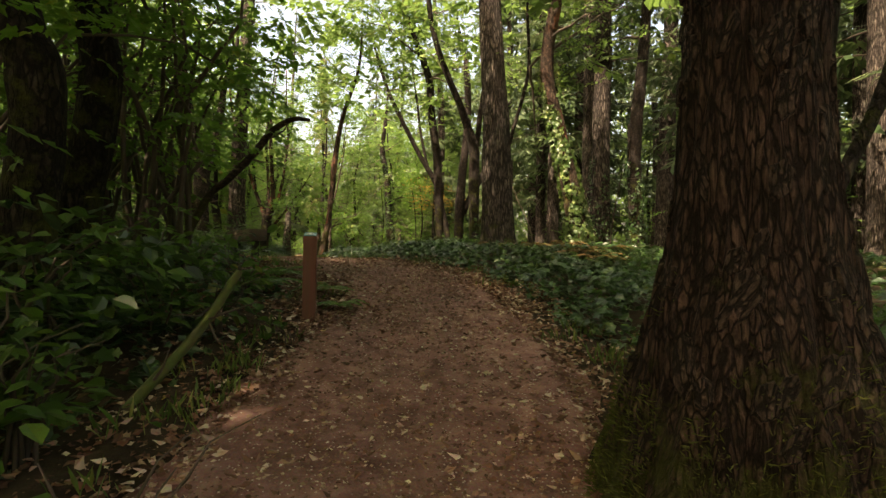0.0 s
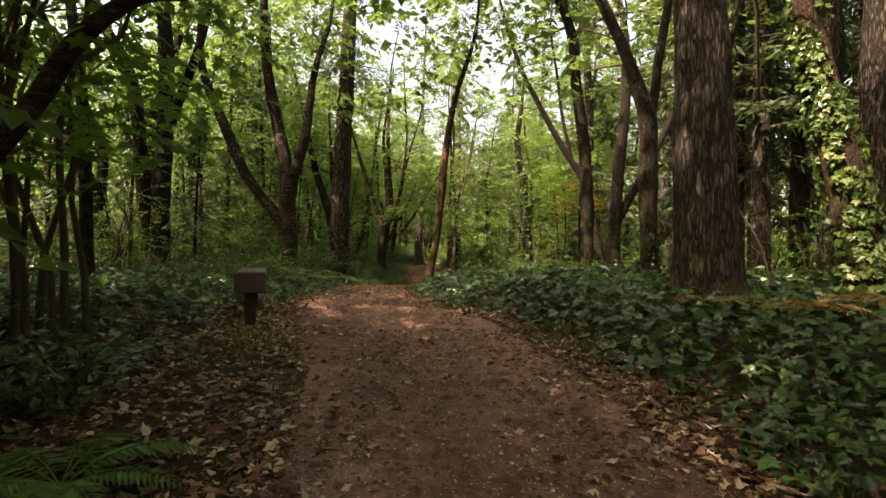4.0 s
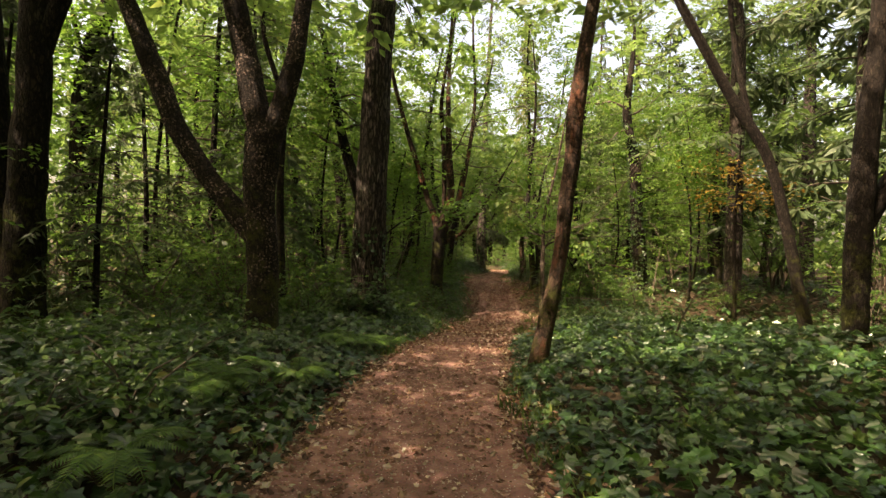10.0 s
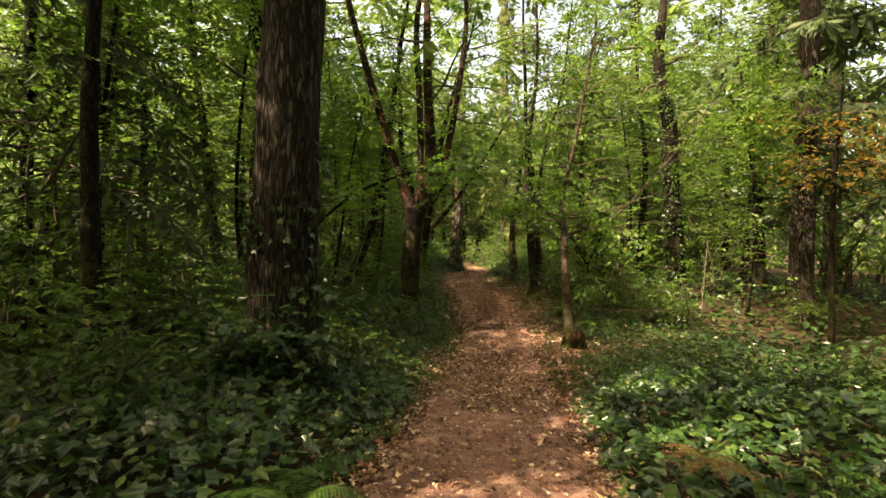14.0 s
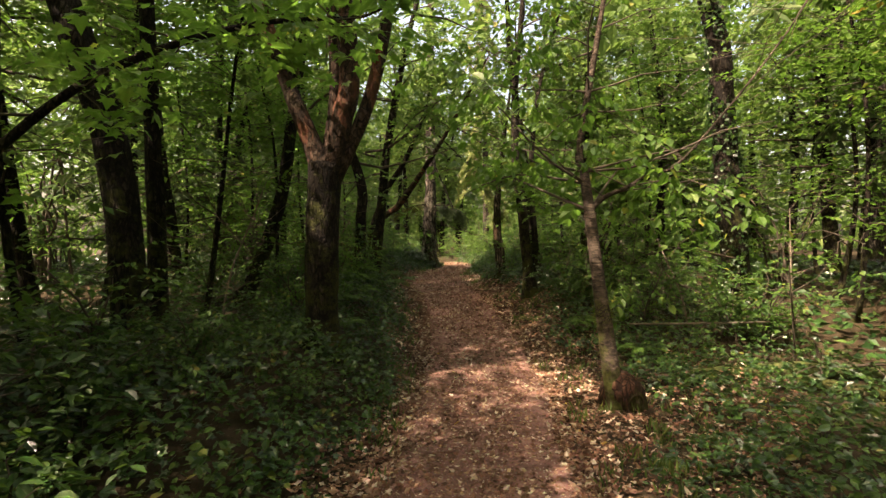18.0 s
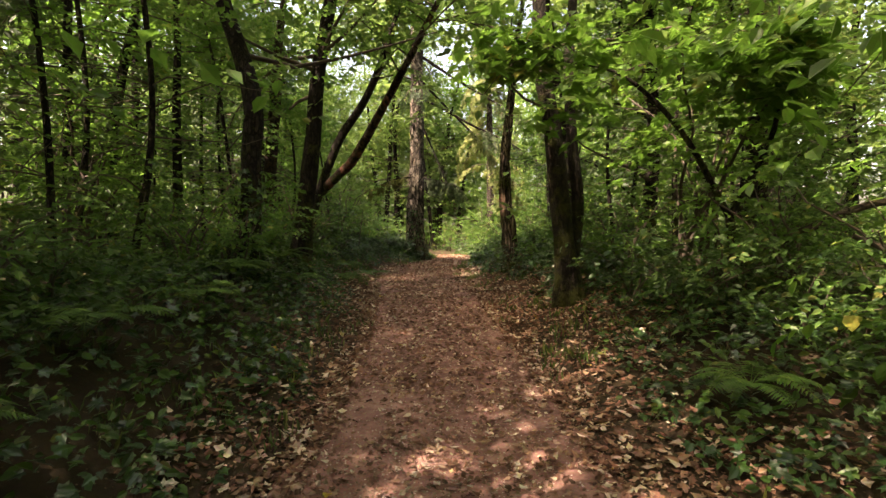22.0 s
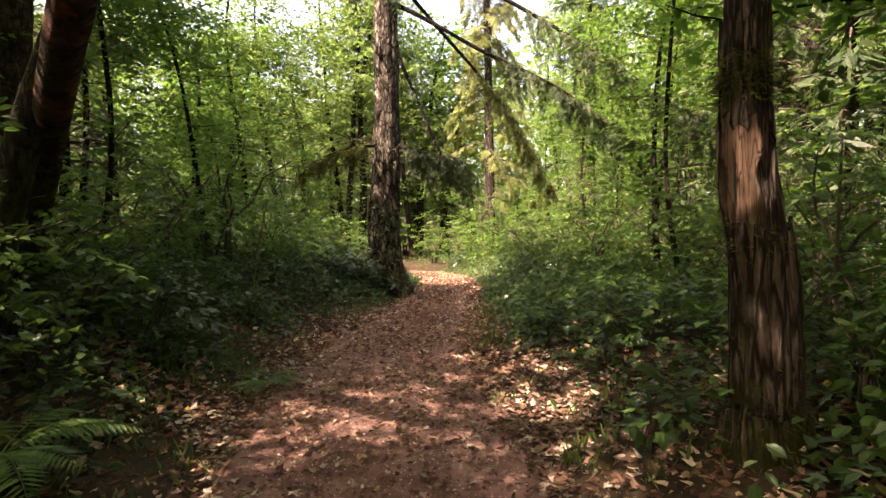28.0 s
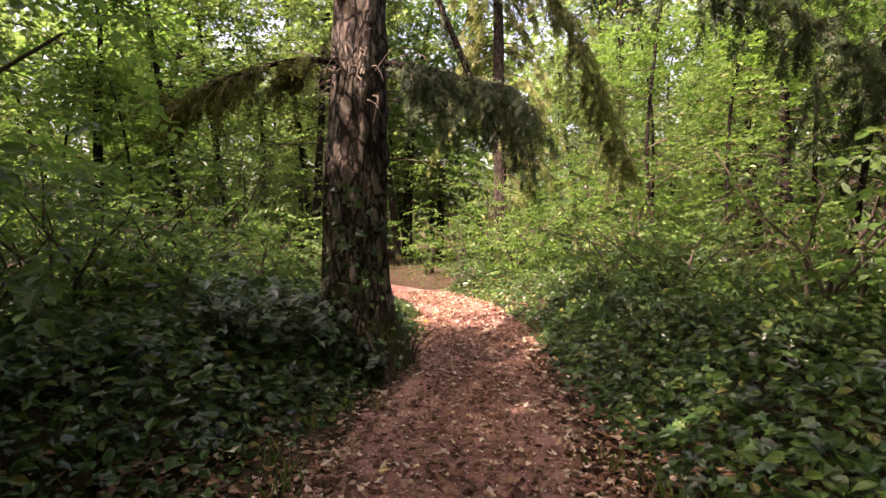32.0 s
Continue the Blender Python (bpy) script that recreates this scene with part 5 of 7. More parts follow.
# ---- thickets: prototypes, then copies ----
def shrub(name, label, height, spread, stems, leaves, size, shape, mat, seed, low=0.25, category="shrub", at=(0, 0, 0), flat=0.7, thick=0.014):
    rng = np.random.default_rng(seed)
    root = thing(name, at, label, category, "undergrowth shrubs")
    tips = []
    for k in range(stems):
        az = rng.uniform(0, 2 * np.pi)
        h = height * rng.uniform(0.65, 1.1)
        d = np.array([np.cos(az), np.sin(az)]) * spread * rng.uniform(0.25, 1.0)
        rows, foot = [], rng.normal(size=2) * 0.05 * height
        for s in np.linspace(0, 1, 6):
            p = np.array([*(d * s ** 1.5), h * (s - 0.18 * s ** 3)]) + np.array([*rng.normal(size=2) * 0.05 * height, 0]) * s
            p[:2] += foot * (1 - s)
            rows.append([*p, thick * height ** 0.7 * (1 - 0.75 * s)])
            if s > low:
                for m in range(3):
                    tips.append(p + rng.normal(size=3) * np.array([1, 1, 0.6]) * 0.14 * (height + spread) * s)
        rows[0][2] = -0.1
        part("stem", tube_mesh("stem", rows, TWIG, (0, 0, 0), seg=4, step=0.6), TWIG, root)
    per = max(1, leaves // len(tips))
    part("foliage", leaf_cloud("foliage", tips, per, size, shape, mat, (0, 0, 0), 0.09 * (height + spread), rng=rng, flat=flat, stand=at), mat, root)
    return root


def fern(name, label, fronds, length, mat, seed, at):
    rng = np.random.default_rng(seed)
    root = thing(name, at, label, "fern", "woodland ferns")
    for k in range(fronds):
        az = k * 2 * np.pi / fronds + rng.uniform(-0.25, 0.25)
        ln = length * rng.uniform(0.7, 1.1)
        out = np.array([np.cos(az), np.sin(az), 0])
        s = np.linspace(0, 1, 24)
        lift = rng.uniform(0.45, 0.85)
        p = out[None] * (s * ln * 0.9)[:, None] + np.array([0, 0, 1])[None] * (ln * (lift * s - (lift + 0.15) * 0.85 * s ** 2))[:, None]
        across = np.cross(out, [0, 0, 1])
        pos, along, sz = [], [], []
        for i in range(3, 24):
            w = ln * 0.2 * np.sin(np.pi * min(1, (s[i] * 0.92 + 0.1))) ** 0.8
            tg = p[i] - p[i - 1]
            tg /= np.linalg.norm(tg)
            for sg in (-1, 1):
                pos.append(p[i])
                along.append(across * sg + tg * 0.45 + [0, 0, -0.18 + rng.normal() * 0.05])
                sz.append(max(w, 0.015))
        pinna = (np.array([(0.0, 0, 0), (0.14, 0.3, 0.02), (0, 1, -0.08), (-0.1, 0.3, 0.02)]), [np.array([(0, 1, 2), (0, 2, 3)])])
        nrm = np.tile([[0.0, 0, 1]], (len(pos), 1)) + rng.normal(size=(len(pos), 3)) * 0.12
        bm = bmesh.new()
        bm.from_mesh(leaves_mesh("leaflets", np.array(pos), np.array(along), nrm, np.array(sz), pinna, mat))
        bm.from_mesh(tube_mesh("rib", [[*q, 0.006 * length * (1.2 - i / 24)] for i, q in enumerate(p)][::3], mat, seg=3, step=0.2))
        part("frond", bm, mat, root)
    return root


def at_ground(x, y, dz=0.0):
    return (x, y, float(ground_z(x, y)) + dz)


def spin(x, y, a, s, dz=0.0, tilt=0.0):
    return Matrix.Translation(at_ground(x, y, dz)) @ Euler((tilt, tilt * 0.6, a)).to_matrix().to_4x4() @ Matrix.Diagonal((s, s, s, 1))


PROTO = []
PROTO.append(("tall", shrub("hazel_shrub", "tall arching hazel with many thin stems", 3.4, 1.5, 8, 1500, 0.095, DIAMOND, SHRUB, 41, at=at_ground(-9.0, 6.0))))
PROTO.append(("tall", shrub("hazel_shrub", "tall leafy hazel thicket with dark stems", 3.0, 1.3, 7, 1500, 0.095, DIAMOND, MAPLE, 42, at=at_ground(-10.5, 10.0))))
PROTO.append(("tall", shrub("elder_shrub", "dense tall shrub in the understorey", 2.4, 1.4, 6, 1500, 0.09, DIAMOND, SHRUB, 43, at=at_ground(9.5, 24.0))))
PROTO.append(("mid", shrub("snowberry_shrub", "waist-high leafy shrub with fine twigs", 1.5, 0.9, 7, 900, 0.075, OVAL, SHRUB, 44, at=at_ground(-4.6, 24.0))))
PROTO.append(("mid", shrub("snowberry_shrub", "waist-high shrub with soft green leaves", 1.2, 0.9, 6, 800, 0.078, OVAL, HERB, 45, at=at_ground(4.2, 27.0))))
PROTO.append(("low", shrub("bramble_bush", "low bramble with arching shoots", 0.75, 0.75, 7, 460, 0.06, OVAL, HERB, 46, at=at_ground(-2.2, 28.0))))
PROTO.append(("low", shrub("salal_bush", "low bush with broad glossy leaves", 0.6, 0.6, 6, 340, 0.075, OVAL, IVY, 47, at=at_ground(-2.4, 22.0))))
PROTO.append(("low", shrub("nettle_clump", "knee-high clump of soft herbs", 0.5, 0.5, 7, 340, 0.058, OVAL, HERB, 48, at=at_ground(3.0, 33.0))))
KIND = {k: [p for kk, p in PROTO if kk == k] for k in ("tall", "mid", "low")}
TRUNKS = [(r[0][0], r[0][1]) for r in STEMS.values()] + [(1.645, 1.477), (-2.04, 20.1)]


def clear_of(x, y, d):
    free = all((x - a) ** 2 + (y - b) ** 2 > r * r for a, b, r in ((-0.65, 8.8, 1.0), (-0.8, 9.7, 1.0), (0.14, 4.47, 0.7), (1.645, 1.477, 1.3), (1.6, 2.5, 0.9), (2.2, 0.4, 1.0), (-0.2, 2.4, 0.9)))
    return free and all((x - a) ** 2 + (y - b) ** 2 > d * d for a, b in TRUNKS)


# clearings that the sun reaches, and the open shafts above them: x, y, width
SHAFTS = [(2.6, 46.0, 2.6), (1.7, 50.0, 2.6), (3.8, 31.5, 1.3), (-3.6, 30.5, 1.5), (6.2, 27.5, 2.2), (6.8, 33.0, 2.4), (7.0, 38.5, 1.8), (-6.8, 27.0, 0.9), (-6.5, 38.0, 1.6)]


def sunny(x, y):
    """Whether a tall plant at this place would shade one of the clearings."""
    if y > 47 and 0.09 * (y - 37) < x < 0.36 * (y - 37):
        return True
    return any((x - a + 0.65 * h) ** 2 + (y - b + 0.44 * h) ** 2 < w * w for a, b, w in SHAFTS for h in range(2, 15, 2))


def scatter(kind, count, xr, yr, near, far, scale, seed, clear=0.35):
    rng = np.random.default_rng(seed)
    made = 0
    for k in range(count * 6):
        if made >= count:
            break
        x, y = rng.uniform(*xr), rng.uniform(*yr)
        d = float(off_path(x, y))
        if kind == "tall" and sunny(x, y) or 22.3 < y < 26.6 and 0 < x < 6 or not near < d < far or not clear_of(x, y, clear):
            continue
        src = KIND[kind][int(rng.integers(len(KIND[kind])))]
        copy_thing(src, spin(x, y, rng.uniform(0, 6.28), rng.uniform(*scale)))
        made += 1


scatter("tall", 15, (-13, 0), (-3, 12), 2.2, 12, (0.8, 1.3), 101)
scatter("tall", 20, (-14, 0), (14, 24), 4.5, 13, (0.7, 1.2), 102)
scatter("tall", 20, (-14, 0), (24, 50), 3.2, 12, (0.75, 1.3), 103)
scatter("tall", 9, (5, 17), (4, 22), 9, 16, (0.7, 1.1), 104)
scatter("tall", 18, (2, 17), (26, 50), 5.0, 14, (0.75, 1.3), 105)
scatter("tall", 10, (-6, 10), (50, 60), -9, 20, (0.9, 1.4), 106)
scatter("mid", 24, (-8, 0), (18, 50), 2.0, 6, (0.7, 1.2), 111)
scatter("mid", 14, (-5, 0), (22, 46), 1.2, 3, (0.6, 1.0), 112)
scatter("mid", 26, (1, 10), (26.8, 48), 1.6, 7, (0.6, 1.1), 113)
scatter("low", 70, (-6, 0), (-2, 46), 0.55, 3.5, (0.6, 1.2), 121)
scatter("low", 16, (1, 9), (-2, 20), 0.8, 3.5, (0.5, 0.9), 122)
scatter("low", 50, (1, 9), (20, 46), 0.55, 3.5, (0.6, 1.2), 123)

# background trees: prototypes, then copies round the walk
BACK = [
    tree("background_maple_tree", "green broadleaf tree in the wood behind", [[(-12.0, 30.0, 1.4, 0.16), (-11.8, 30.1, 4, 0.13)]], DARK_BARK, 12, seg=8, step=0.7, twig_seg=3, seed=51, crown=dict(z0=3.0, count=48, length=2.8, per=8, size=0.19, spread=0.5, roof=0), group="trees of the wood behind"),
    tree("background_maple_tree", "slender broadleaf tree in the wood behind", [[(12.0, 34.0, 1.4, 0.13), (12.3, 34.1, 4, 0.11)]], DARK_BARK, 14, seg=8, step=0.7, twig_seg=3, seed=52, crown=dict(z0=3.5, count=48, length=2.6, per=8, size=0.19, spread=0.5, roof=0), group="trees of the wood behind"),
    tree("background_maple_tree", "light green broadleaf tree in the wood behind", [[(-14.0, 18.0, 1.4, 0.15), (-14.2, 18.1, 4, 0.12)]], DARK_BARK, 11, seg=8, step=0.7, twig_seg=3, seed=53, crown=dict(z0=2.6, count=48, length=2.8, per=8, size=0.19, spread=0.5, mat=MAPLE, roof=0), group="trees of the wood behind"),
    conifer("background_fir_tree", "dark fir in the wood behind", 14.0, 26.0, 19, 0.24, 2.5, 54, reach=3.3, count=64, per=34, spray=0.6, seg=8, step=0.8, shape=FAR_SPRAY, group="trees of the wood behind"),
    conifer("background_fir_tree", "tall dark fir in the wood behind", -16.0, 44.0, 22, 0.28, 3.5, 55, reach=3.5, count=66, per=34, spray=0.6, seg=8, step=0.8, shape=FAR_SPRAY, group="trees of the wood behind"),
]


def plant_background():
    rng = np.random.default_rng(77)
    spots = []
    for k in range(900):
        x, y = rng.uniform(-26, 28), rng.uniform(-5, 74)
        d = float(off_path(x, y))
        if y > 46 and abs(x - 1) < 26:
            d = 9 + rng.uniform(0, 4)
        if y > 46 and y < 52 and abs(x - 2) < 6:
            continue
        if sunny(x, y) or d < 7.5 or any((x - a) ** 2 + (y - b) ** 2 < 9.5 for a, b in spots) or not clear_of(x, y, 1.0):
            continue
        spots.append((x, y))
        if len(spots) > 74:
            break
    for k in range(400):
        x, y = rng.uniform(-13, 15), rng.uniform(47.5, 64)
        if any((x - a) ** 2 + (y - b) ** 2 < 5.5 for a, b in spots) or len(spots) > 96 or sunny(x, y) or y < 52 and abs(x - 2.5) < 5:
            continue
        spots.append((x, y))
    for k in range(500):
        x, y = rng.uniform(-9, 10), rng.uniform(25, 47)
        if sunny(x, y) or not 5.5 < off_path(x, y) < 9 or any((x - a) ** 2 + (y - b) ** 2 < 9 for a, b in spots) or len(spots) > 106 or not clear_of(x, y, 0.8):
            continue
        spots.append((x, y))
    for x, y in spots:
        fir = x > 5 and rng.uniform() < 0.55
        src = BACK[int(rng.integers(3, 5))] if fir else BACK[int(rng.integers(0, 3))]
        m = Matrix.Translation((x, y, float(ground_z(x, y)))) @ Euler((0, 0, rng.uniform(0, 6.28))).to_matrix().to_4x4()
        s = rng.uniform(0.8, 1.25)
        copy_thing(src, m @ Matrix.Diagonal((s, s, s, 1)))


plant_background()

# young vine maples of the understorey
YOUNG = [
    tree("young_maple_tree", "young vine maple with spreading leafy branches", [[(-5.2, 27.5, 1.3, 0.05), (-5.0, 27.6, 3.0, 0.035)]], DARK_BARK, 6.5, seg=7, step=0.4, seed=61, twig_seg=3, crown=dict(z0=1.9, count=34, length=1.9, per=9, size=0.10, spread=0.3, mat=MAPLE, roof=0, rise=0.2), group="young trees"),
    tree("young_maple_tree", "slim young maple with layered leafy branches", [[(5.6, 33.5, 1.5, 0.05), (5.8, 33.6, 3.2, 0.035)]], DARK_BARK, 7.5, seg=7, step=0.4, seed=62, twig_seg=3, crown=dict(z0=2.2, count=34, length=2.0, per=9, size=0.10, spread=0.3, mat=SHRUB, roof=0, rise=0.2), group="young trees"),
]


def plant_young():
    rng = np.random.default_rng(88)
    made = []
    for k in range(700):
        x, y = rng.uniform(-9, 11), rng.uniform(24, 52)
        d = float(off_path(x, y))
        if sunny(x, y) or x > 0 and y < 25 and d < 5.5 or d < (3.0 if y < 24 else 2.3) or d > 8 or not clear_of(x, y, 0.7) or any((x - a) ** 2 + (y - b) ** 2 < 3.5 for a, b in made):
            continue
        made.append((x, y))
        copy_thing(YOUNG[int(rng.integers(2))], spin(x, y, rng.uniform(0, 6.28), rng.uniform(0.75, 1.25)))
        if len(made) >= 20:
            break


plant_young()
for k, (x, y, s) in enumerate([(-3.2, 26.6, 0.9), (-4.6, 25.2, 1.1), (-3.1, 29.2, 0.8), (-4.4, 31.2, 1.1), (-3.4, 34.2, 1.0), (-4.4, 38.4, 1.1),
                              (-5.6, 22.6, 1.1), (-6.6, 20.6, 1.2), (-7.4, 23.4, 1.3), (-4.6, 21.4, 0.9), (-8.6, 21.0, 1.3), (-9.4, 24.6, 1.3), (-2.7, 38.6, 0.8), (-3.6, 37.6, 0.9), (-4.2, 35.4, 1.0), (-5.4, 36.8, 1.2), (3.6, 31.4, 0.9), (3.3, 32.9, 0.8), (4.2, 35.0, 1.0), (3.2, 37.4, 0.8), (6.6, 27.6, 1.0)]):
    copy_thing(YOUNG[k % 2], spin(x, y, k * 2.4, s))
# Firs added on the right; those out of view only block skylight.
for k, (x, y) in enumerate([(12.5, 12.8), (11.5, 18.6), (15.0, 10.0), (16.0, 16.0), (14.0, 21.0), (10.2, 23.0), (17.5, 12.5), (12.5, 4.5), (14.4, 13.2), (17.0, 7.0), (18.5, 18.5), (16.0, 2.5), (12.0, -0.5), (19.0, 23.0), (15.5, 24.5), (12.8, 25.5), (20.5, 10.0), (9.6, 17.4)]):
    copy_thing(BACK[3 + k % 2], spin(x, y, k * 1.7, 0.85 + 0.05 * (k % 4)))


# dark young firs with dead lower twigs in the thicket
YOUNG_FIR = conifer("young_fir_tree", "dark young fir with drooping twiggy branches", -7.2, 31.6, 8.5, 0.09, 0.9, 63, bark=DARK_BARK, reach=2.0, count=56, per=24, spray=0.34, seg=9, step=0.5, droop=0.7, shape=FAR_SPRAY, group="young trees")
for k, (x, y, s) in enumerate([(-5.8, 33.0, 1.0), (-6.3, 24.6, 1.0), (-4.6, 38.6, 0.9), (-6.4, 40.0, 1.1), (-5.0, 21.6, 0.9), (-6.6, 22.4, 1.1), (5.8, 38.0, 1.0), (7.2, 42.5, 1.2), (-6.5, 36.0, 1.2), (-7.0, 17.4, 0.6), (-6.1, 19.4, 0.62), (-8.4, 16.4, 0.65), (-5.2, 17.2, 0.5)]):
    copy_thing(YOUNG_FIR, spin(x, y, k * 2.1, s))


for k, (x, y, s) in enumerate([(-2.8, 21.5, 0.8), (-2.3, 22.9, 0.7), (-2.9, 23.8, 0.9), (-2.2, 24.2, 0.7), (-1.9, 26.5, 0.8), (-2.4, 27.7, 0.9), (-3.5, 20.9, 1.0), (-3.8, 22.6, 1.1), (-3.0, 19.2, 0.8), (-4.0, 18.6, 1.0), (-2.0, 29.4, 0.8), (2.4, 28.6, 0.7), (3.2, 27.4, 0.8)]):
    copy_thing(KIND["mid"][k % 2], spin(x, y, k * 1.3, s))
for k, (x, y, s) in enumerate([(-5.2, 18.4, 0.75), (-6.3, 19.2, 0.85), (-7.4, 17.6, 0.8), (-5.0, 20.8, 0.8), (-6.9, 21.0, 0.9), (-8.4, 18.8, 0.9), (-4.4, 19.6, 0.7), (-8.0, 21.8, 1.0), (-5.4, 14.6, 0.6), (-6.6, 14.0, 0.6)]):
    copy_thing(KIND["tall"][2], spin(x, y, k * 1.7, s))
for k, (x, y, s) in enumerate([(-1.8, 42.3, 0.9), (-2.5, 41.2, 1.0), (-1.6, 43.7, 0.9), (-3.0, 42.8, 1.2), (-2.3, 40.1, 1.0), (-3.2, 39.4, 1.1), (4.2, 46.4, 1.0), (2.6, 47.6, 1.0), (0.6, 49.2, 1.1), (1.7, 46.9, 1.0), (2.6, 46.2, 1.2), (3.4, 46.9, 1.4), (1.2, 47.9, 1.2)]):
    copy_thing(KIND["mid"][k % 2], spin(x, y, k * 1.1, s))
for k, (x, y, s) in enumerate([(2.9, 35.0, 1.1), (3.4, 36.5, 1.3), (3.1, 39.6, 1.2), (2.5, 40.8, 1.1), (2.3, 42.0, 1.0), (-2.7, 35.2, 1.1), (-2.9, 37.5, 1.2), 
                              (-2.7, 30.4, 1.1), (2.7, 30.7, 0.9), (3.0, 32.0, 1.0), (3.4, 29.0, 1.0), (3.8, 33.9, 1.2), (-3.4, 36.0, 1.2), (3.8, 38.2, 1.3), (4.6, 36.9, 1.3)]):
    copy_thing(KIND["mid"][k % 2], spin(x, y, k * 1.9, s))
for k, (x, y, s) in enumerate([(3.6, 32.4, 0.75), (2.25, 31.3, 0.85), (0.0, 54.5, 1.3), (-2.5, 53.5, 1.2), (-8.2, 42.4, 0.9), (-10.2, 39.0, 1.0), (-9.2, 47.2, 1.0), (-6.0, 50.5, 0.9)]):
    copy_thing(BACK[k % 3], spin(x, y, k * 2.3, s))
for k, (x, y, s) in enumerate([(2.3, 49.2, 0.8), (3.6, 50.4, 0.9), (5.0, 51.2, 1.0), (4.0, 53.5, 1.2), (6.4, 53.0, 1.2), (2.8, 55.0, 1.3), (5.6, 48.6, 0.8), (7.0, 50.0, 1.0)]):
    copy_thing(KIND["tall"][k % 2], spin(x, y, k * 1.4, s))
for k, (x, y, s) in enumerate([(4.6, 56.0, 1.0), (6.8, 58.0, 1.1), (2.9, 58.0, 1.0), (8.4, 56.0, 1.1)]):
    copy_thing(YOUNG[k % 2], spin(x, y, k * 1.4, s))

# ---- ground cover, litter, chips ----
def in_zone(n, near, far, yr, rng, power=1.0, spread_on=False):
    """Places in the strips beside the path, between near and far from its edge; or on it."""
    y = rng.uniform(*yr, n)
    l, r = edges(y)
    if spread_on:
        x = l + (r - l) * rng.uniform(-0.05, 1.05, n)
        return x, y, off_path(x, y)
    d = near + (far - near) * rng.uniform(0, 1, n) ** power
    return np.where(rng.uniform(size=n) < 0.5, l - d, r + d), y, d


def bed(name, label, n, near, far, size, shape, seed, mat=IVY, yr=(-3, 50), lift=1.0, patch=None, power=1.0):
    rng = np.random.default_rng(seed)
    x, y, d = in_zone(n, near, far, yr, rng, power)
    k = d > bare_to(x, y) * rng.uniform(0.55, 1.0, len(x))
    x, y, d = x[k], y[k], d[k]
    if patch is not None:
        k = vnoise(x * 0.6 + patch, y * 0.6, 8.8) > 0.48
        x, y, d = x[k], y[k], d[k]
    u = rng.uniform(0.25, 1.0, len(x)) ** 0.6
    z = ground_z(x, y) + cover_h(x, y) * u * lift + 0.02
    nrm = np.stack([rng.normal(size=len(x)) * 0.6, rng.normal(size=len(x)) * 0.6 - 0.3, np.ones(len(x))], -1)
    a = rng.uniform(0, 2 * np.pi, len(x))
    along = np.stack([np.cos(a), np.sin(a), rng.normal(size=len(x)) * 0.25 - 0.25], -1)
    me = leaves_mesh(name, np.stack([x, y, z], -1), along, nrm, size * rng.uniform(0.5, 1.3, len(x)), shape, mat)
    return tagged(new(name, me), label, "ground cover", kind="stuff")


bed("ivy_ground_cover", "glossy dark green ivy carpeting the woodland floor", 24000, 0.06, 1.7, 0.085, LOBED, 201, yr=(-1, 21))
bed("ivy_ground_cover", "small-leaved ivy creeping along the shaded path", 24000, 0.06, 1.7, 0.062, LOBED, 205, yr=(20, 46))
bed("woodland_herbs", "low mixed herbs and seedlings along the shaded path", 40000, 0.06, 2.4, 0.058, OVAL, 206, HERB, yr=(20, 46), lift=1.25)
bed("woodland_herbs", "broad-leaved herbs crowding the path's far end", 15000, 0.25, 2.8, 0.07, OVAL, 208, HERB, yr=(35.2, 42.5), lift=1.5)
bed("ivy_ground_cover", "ivy and bramble leaves on the banks by the old fir", 16000, 0.25, 2.8, 0.066, LOBED, 209, yr=(35.2, 42.5), lift=1.2)
bed("ivy_ground_cover", "dark green ivy spreading further from the path", 26000, 1.5, 3.8, 0.092, LOBED, 202, yr=(-1, 21))
bed("ivy_ground_cover", "dark green ivy under the thickets", 24000, 1.5, 3.8, 0.08, OVAL, 207, yr=(20, 47))
bed("ivy_ground_cover", "dark green ivy and herbs spreading between the trees", 34000, 3.6, 12.0, 0.17, DIAMOND, 204)
bed("woodland_herbs", "fresh green herbs mixed into the ivy", 30000, 0.2, 3.6, 0.07, OVAL, 203, HERB, lift=1.35, patch=3.0)


def grass_tufts(name, label, n, yr, near, far, seed, height=0.15):
    rng = np.random.default_rng(seed)
    x, y, d = in_zone(n // 14, near, far, yr, rng)
    k = vnoise(x * 1.1, y * 1.1, 2.2) > 0.42
    x, y = np.repeat(x[k], 14), np.repeat(y[k], 14)
    x, y = x + rng.normal(size=len(x)) * 0.05, y + rng.normal(size=len(x)) * 0.05
    along = np.stack([rng.normal(size=len(x)) * 0.4, rng.normal(size=len(x)) * 0.4, np.ones(len(x))], -1)
    nrm = rand_dirs(len(x), 0.0, rng)
    me = leaves_mesh(name, np.stack([x, y, ground_z(x, y)], -1), along, nrm, height * rng.uniform(0.4, 1.3, len(x)), BLADE, GRASS)
    return tagged(new(name, me), label, "grass", kind="stuff")


grass_tufts("grass_tufts", "thin green grass along the path edge", 6000, (21, 45), 0.08, 0.9, 221, 0.11)
grass_tufts("grass_tufts", "thin grass growing through leaf litter", 2600, (21.5, 28.5), 0.15, 2.4, 223, 0.10)
grass_tufts("grass_tufts", "sparse grass beside the path", 5000, (2, 21), 0.05, 0.5, 222, 0.1)


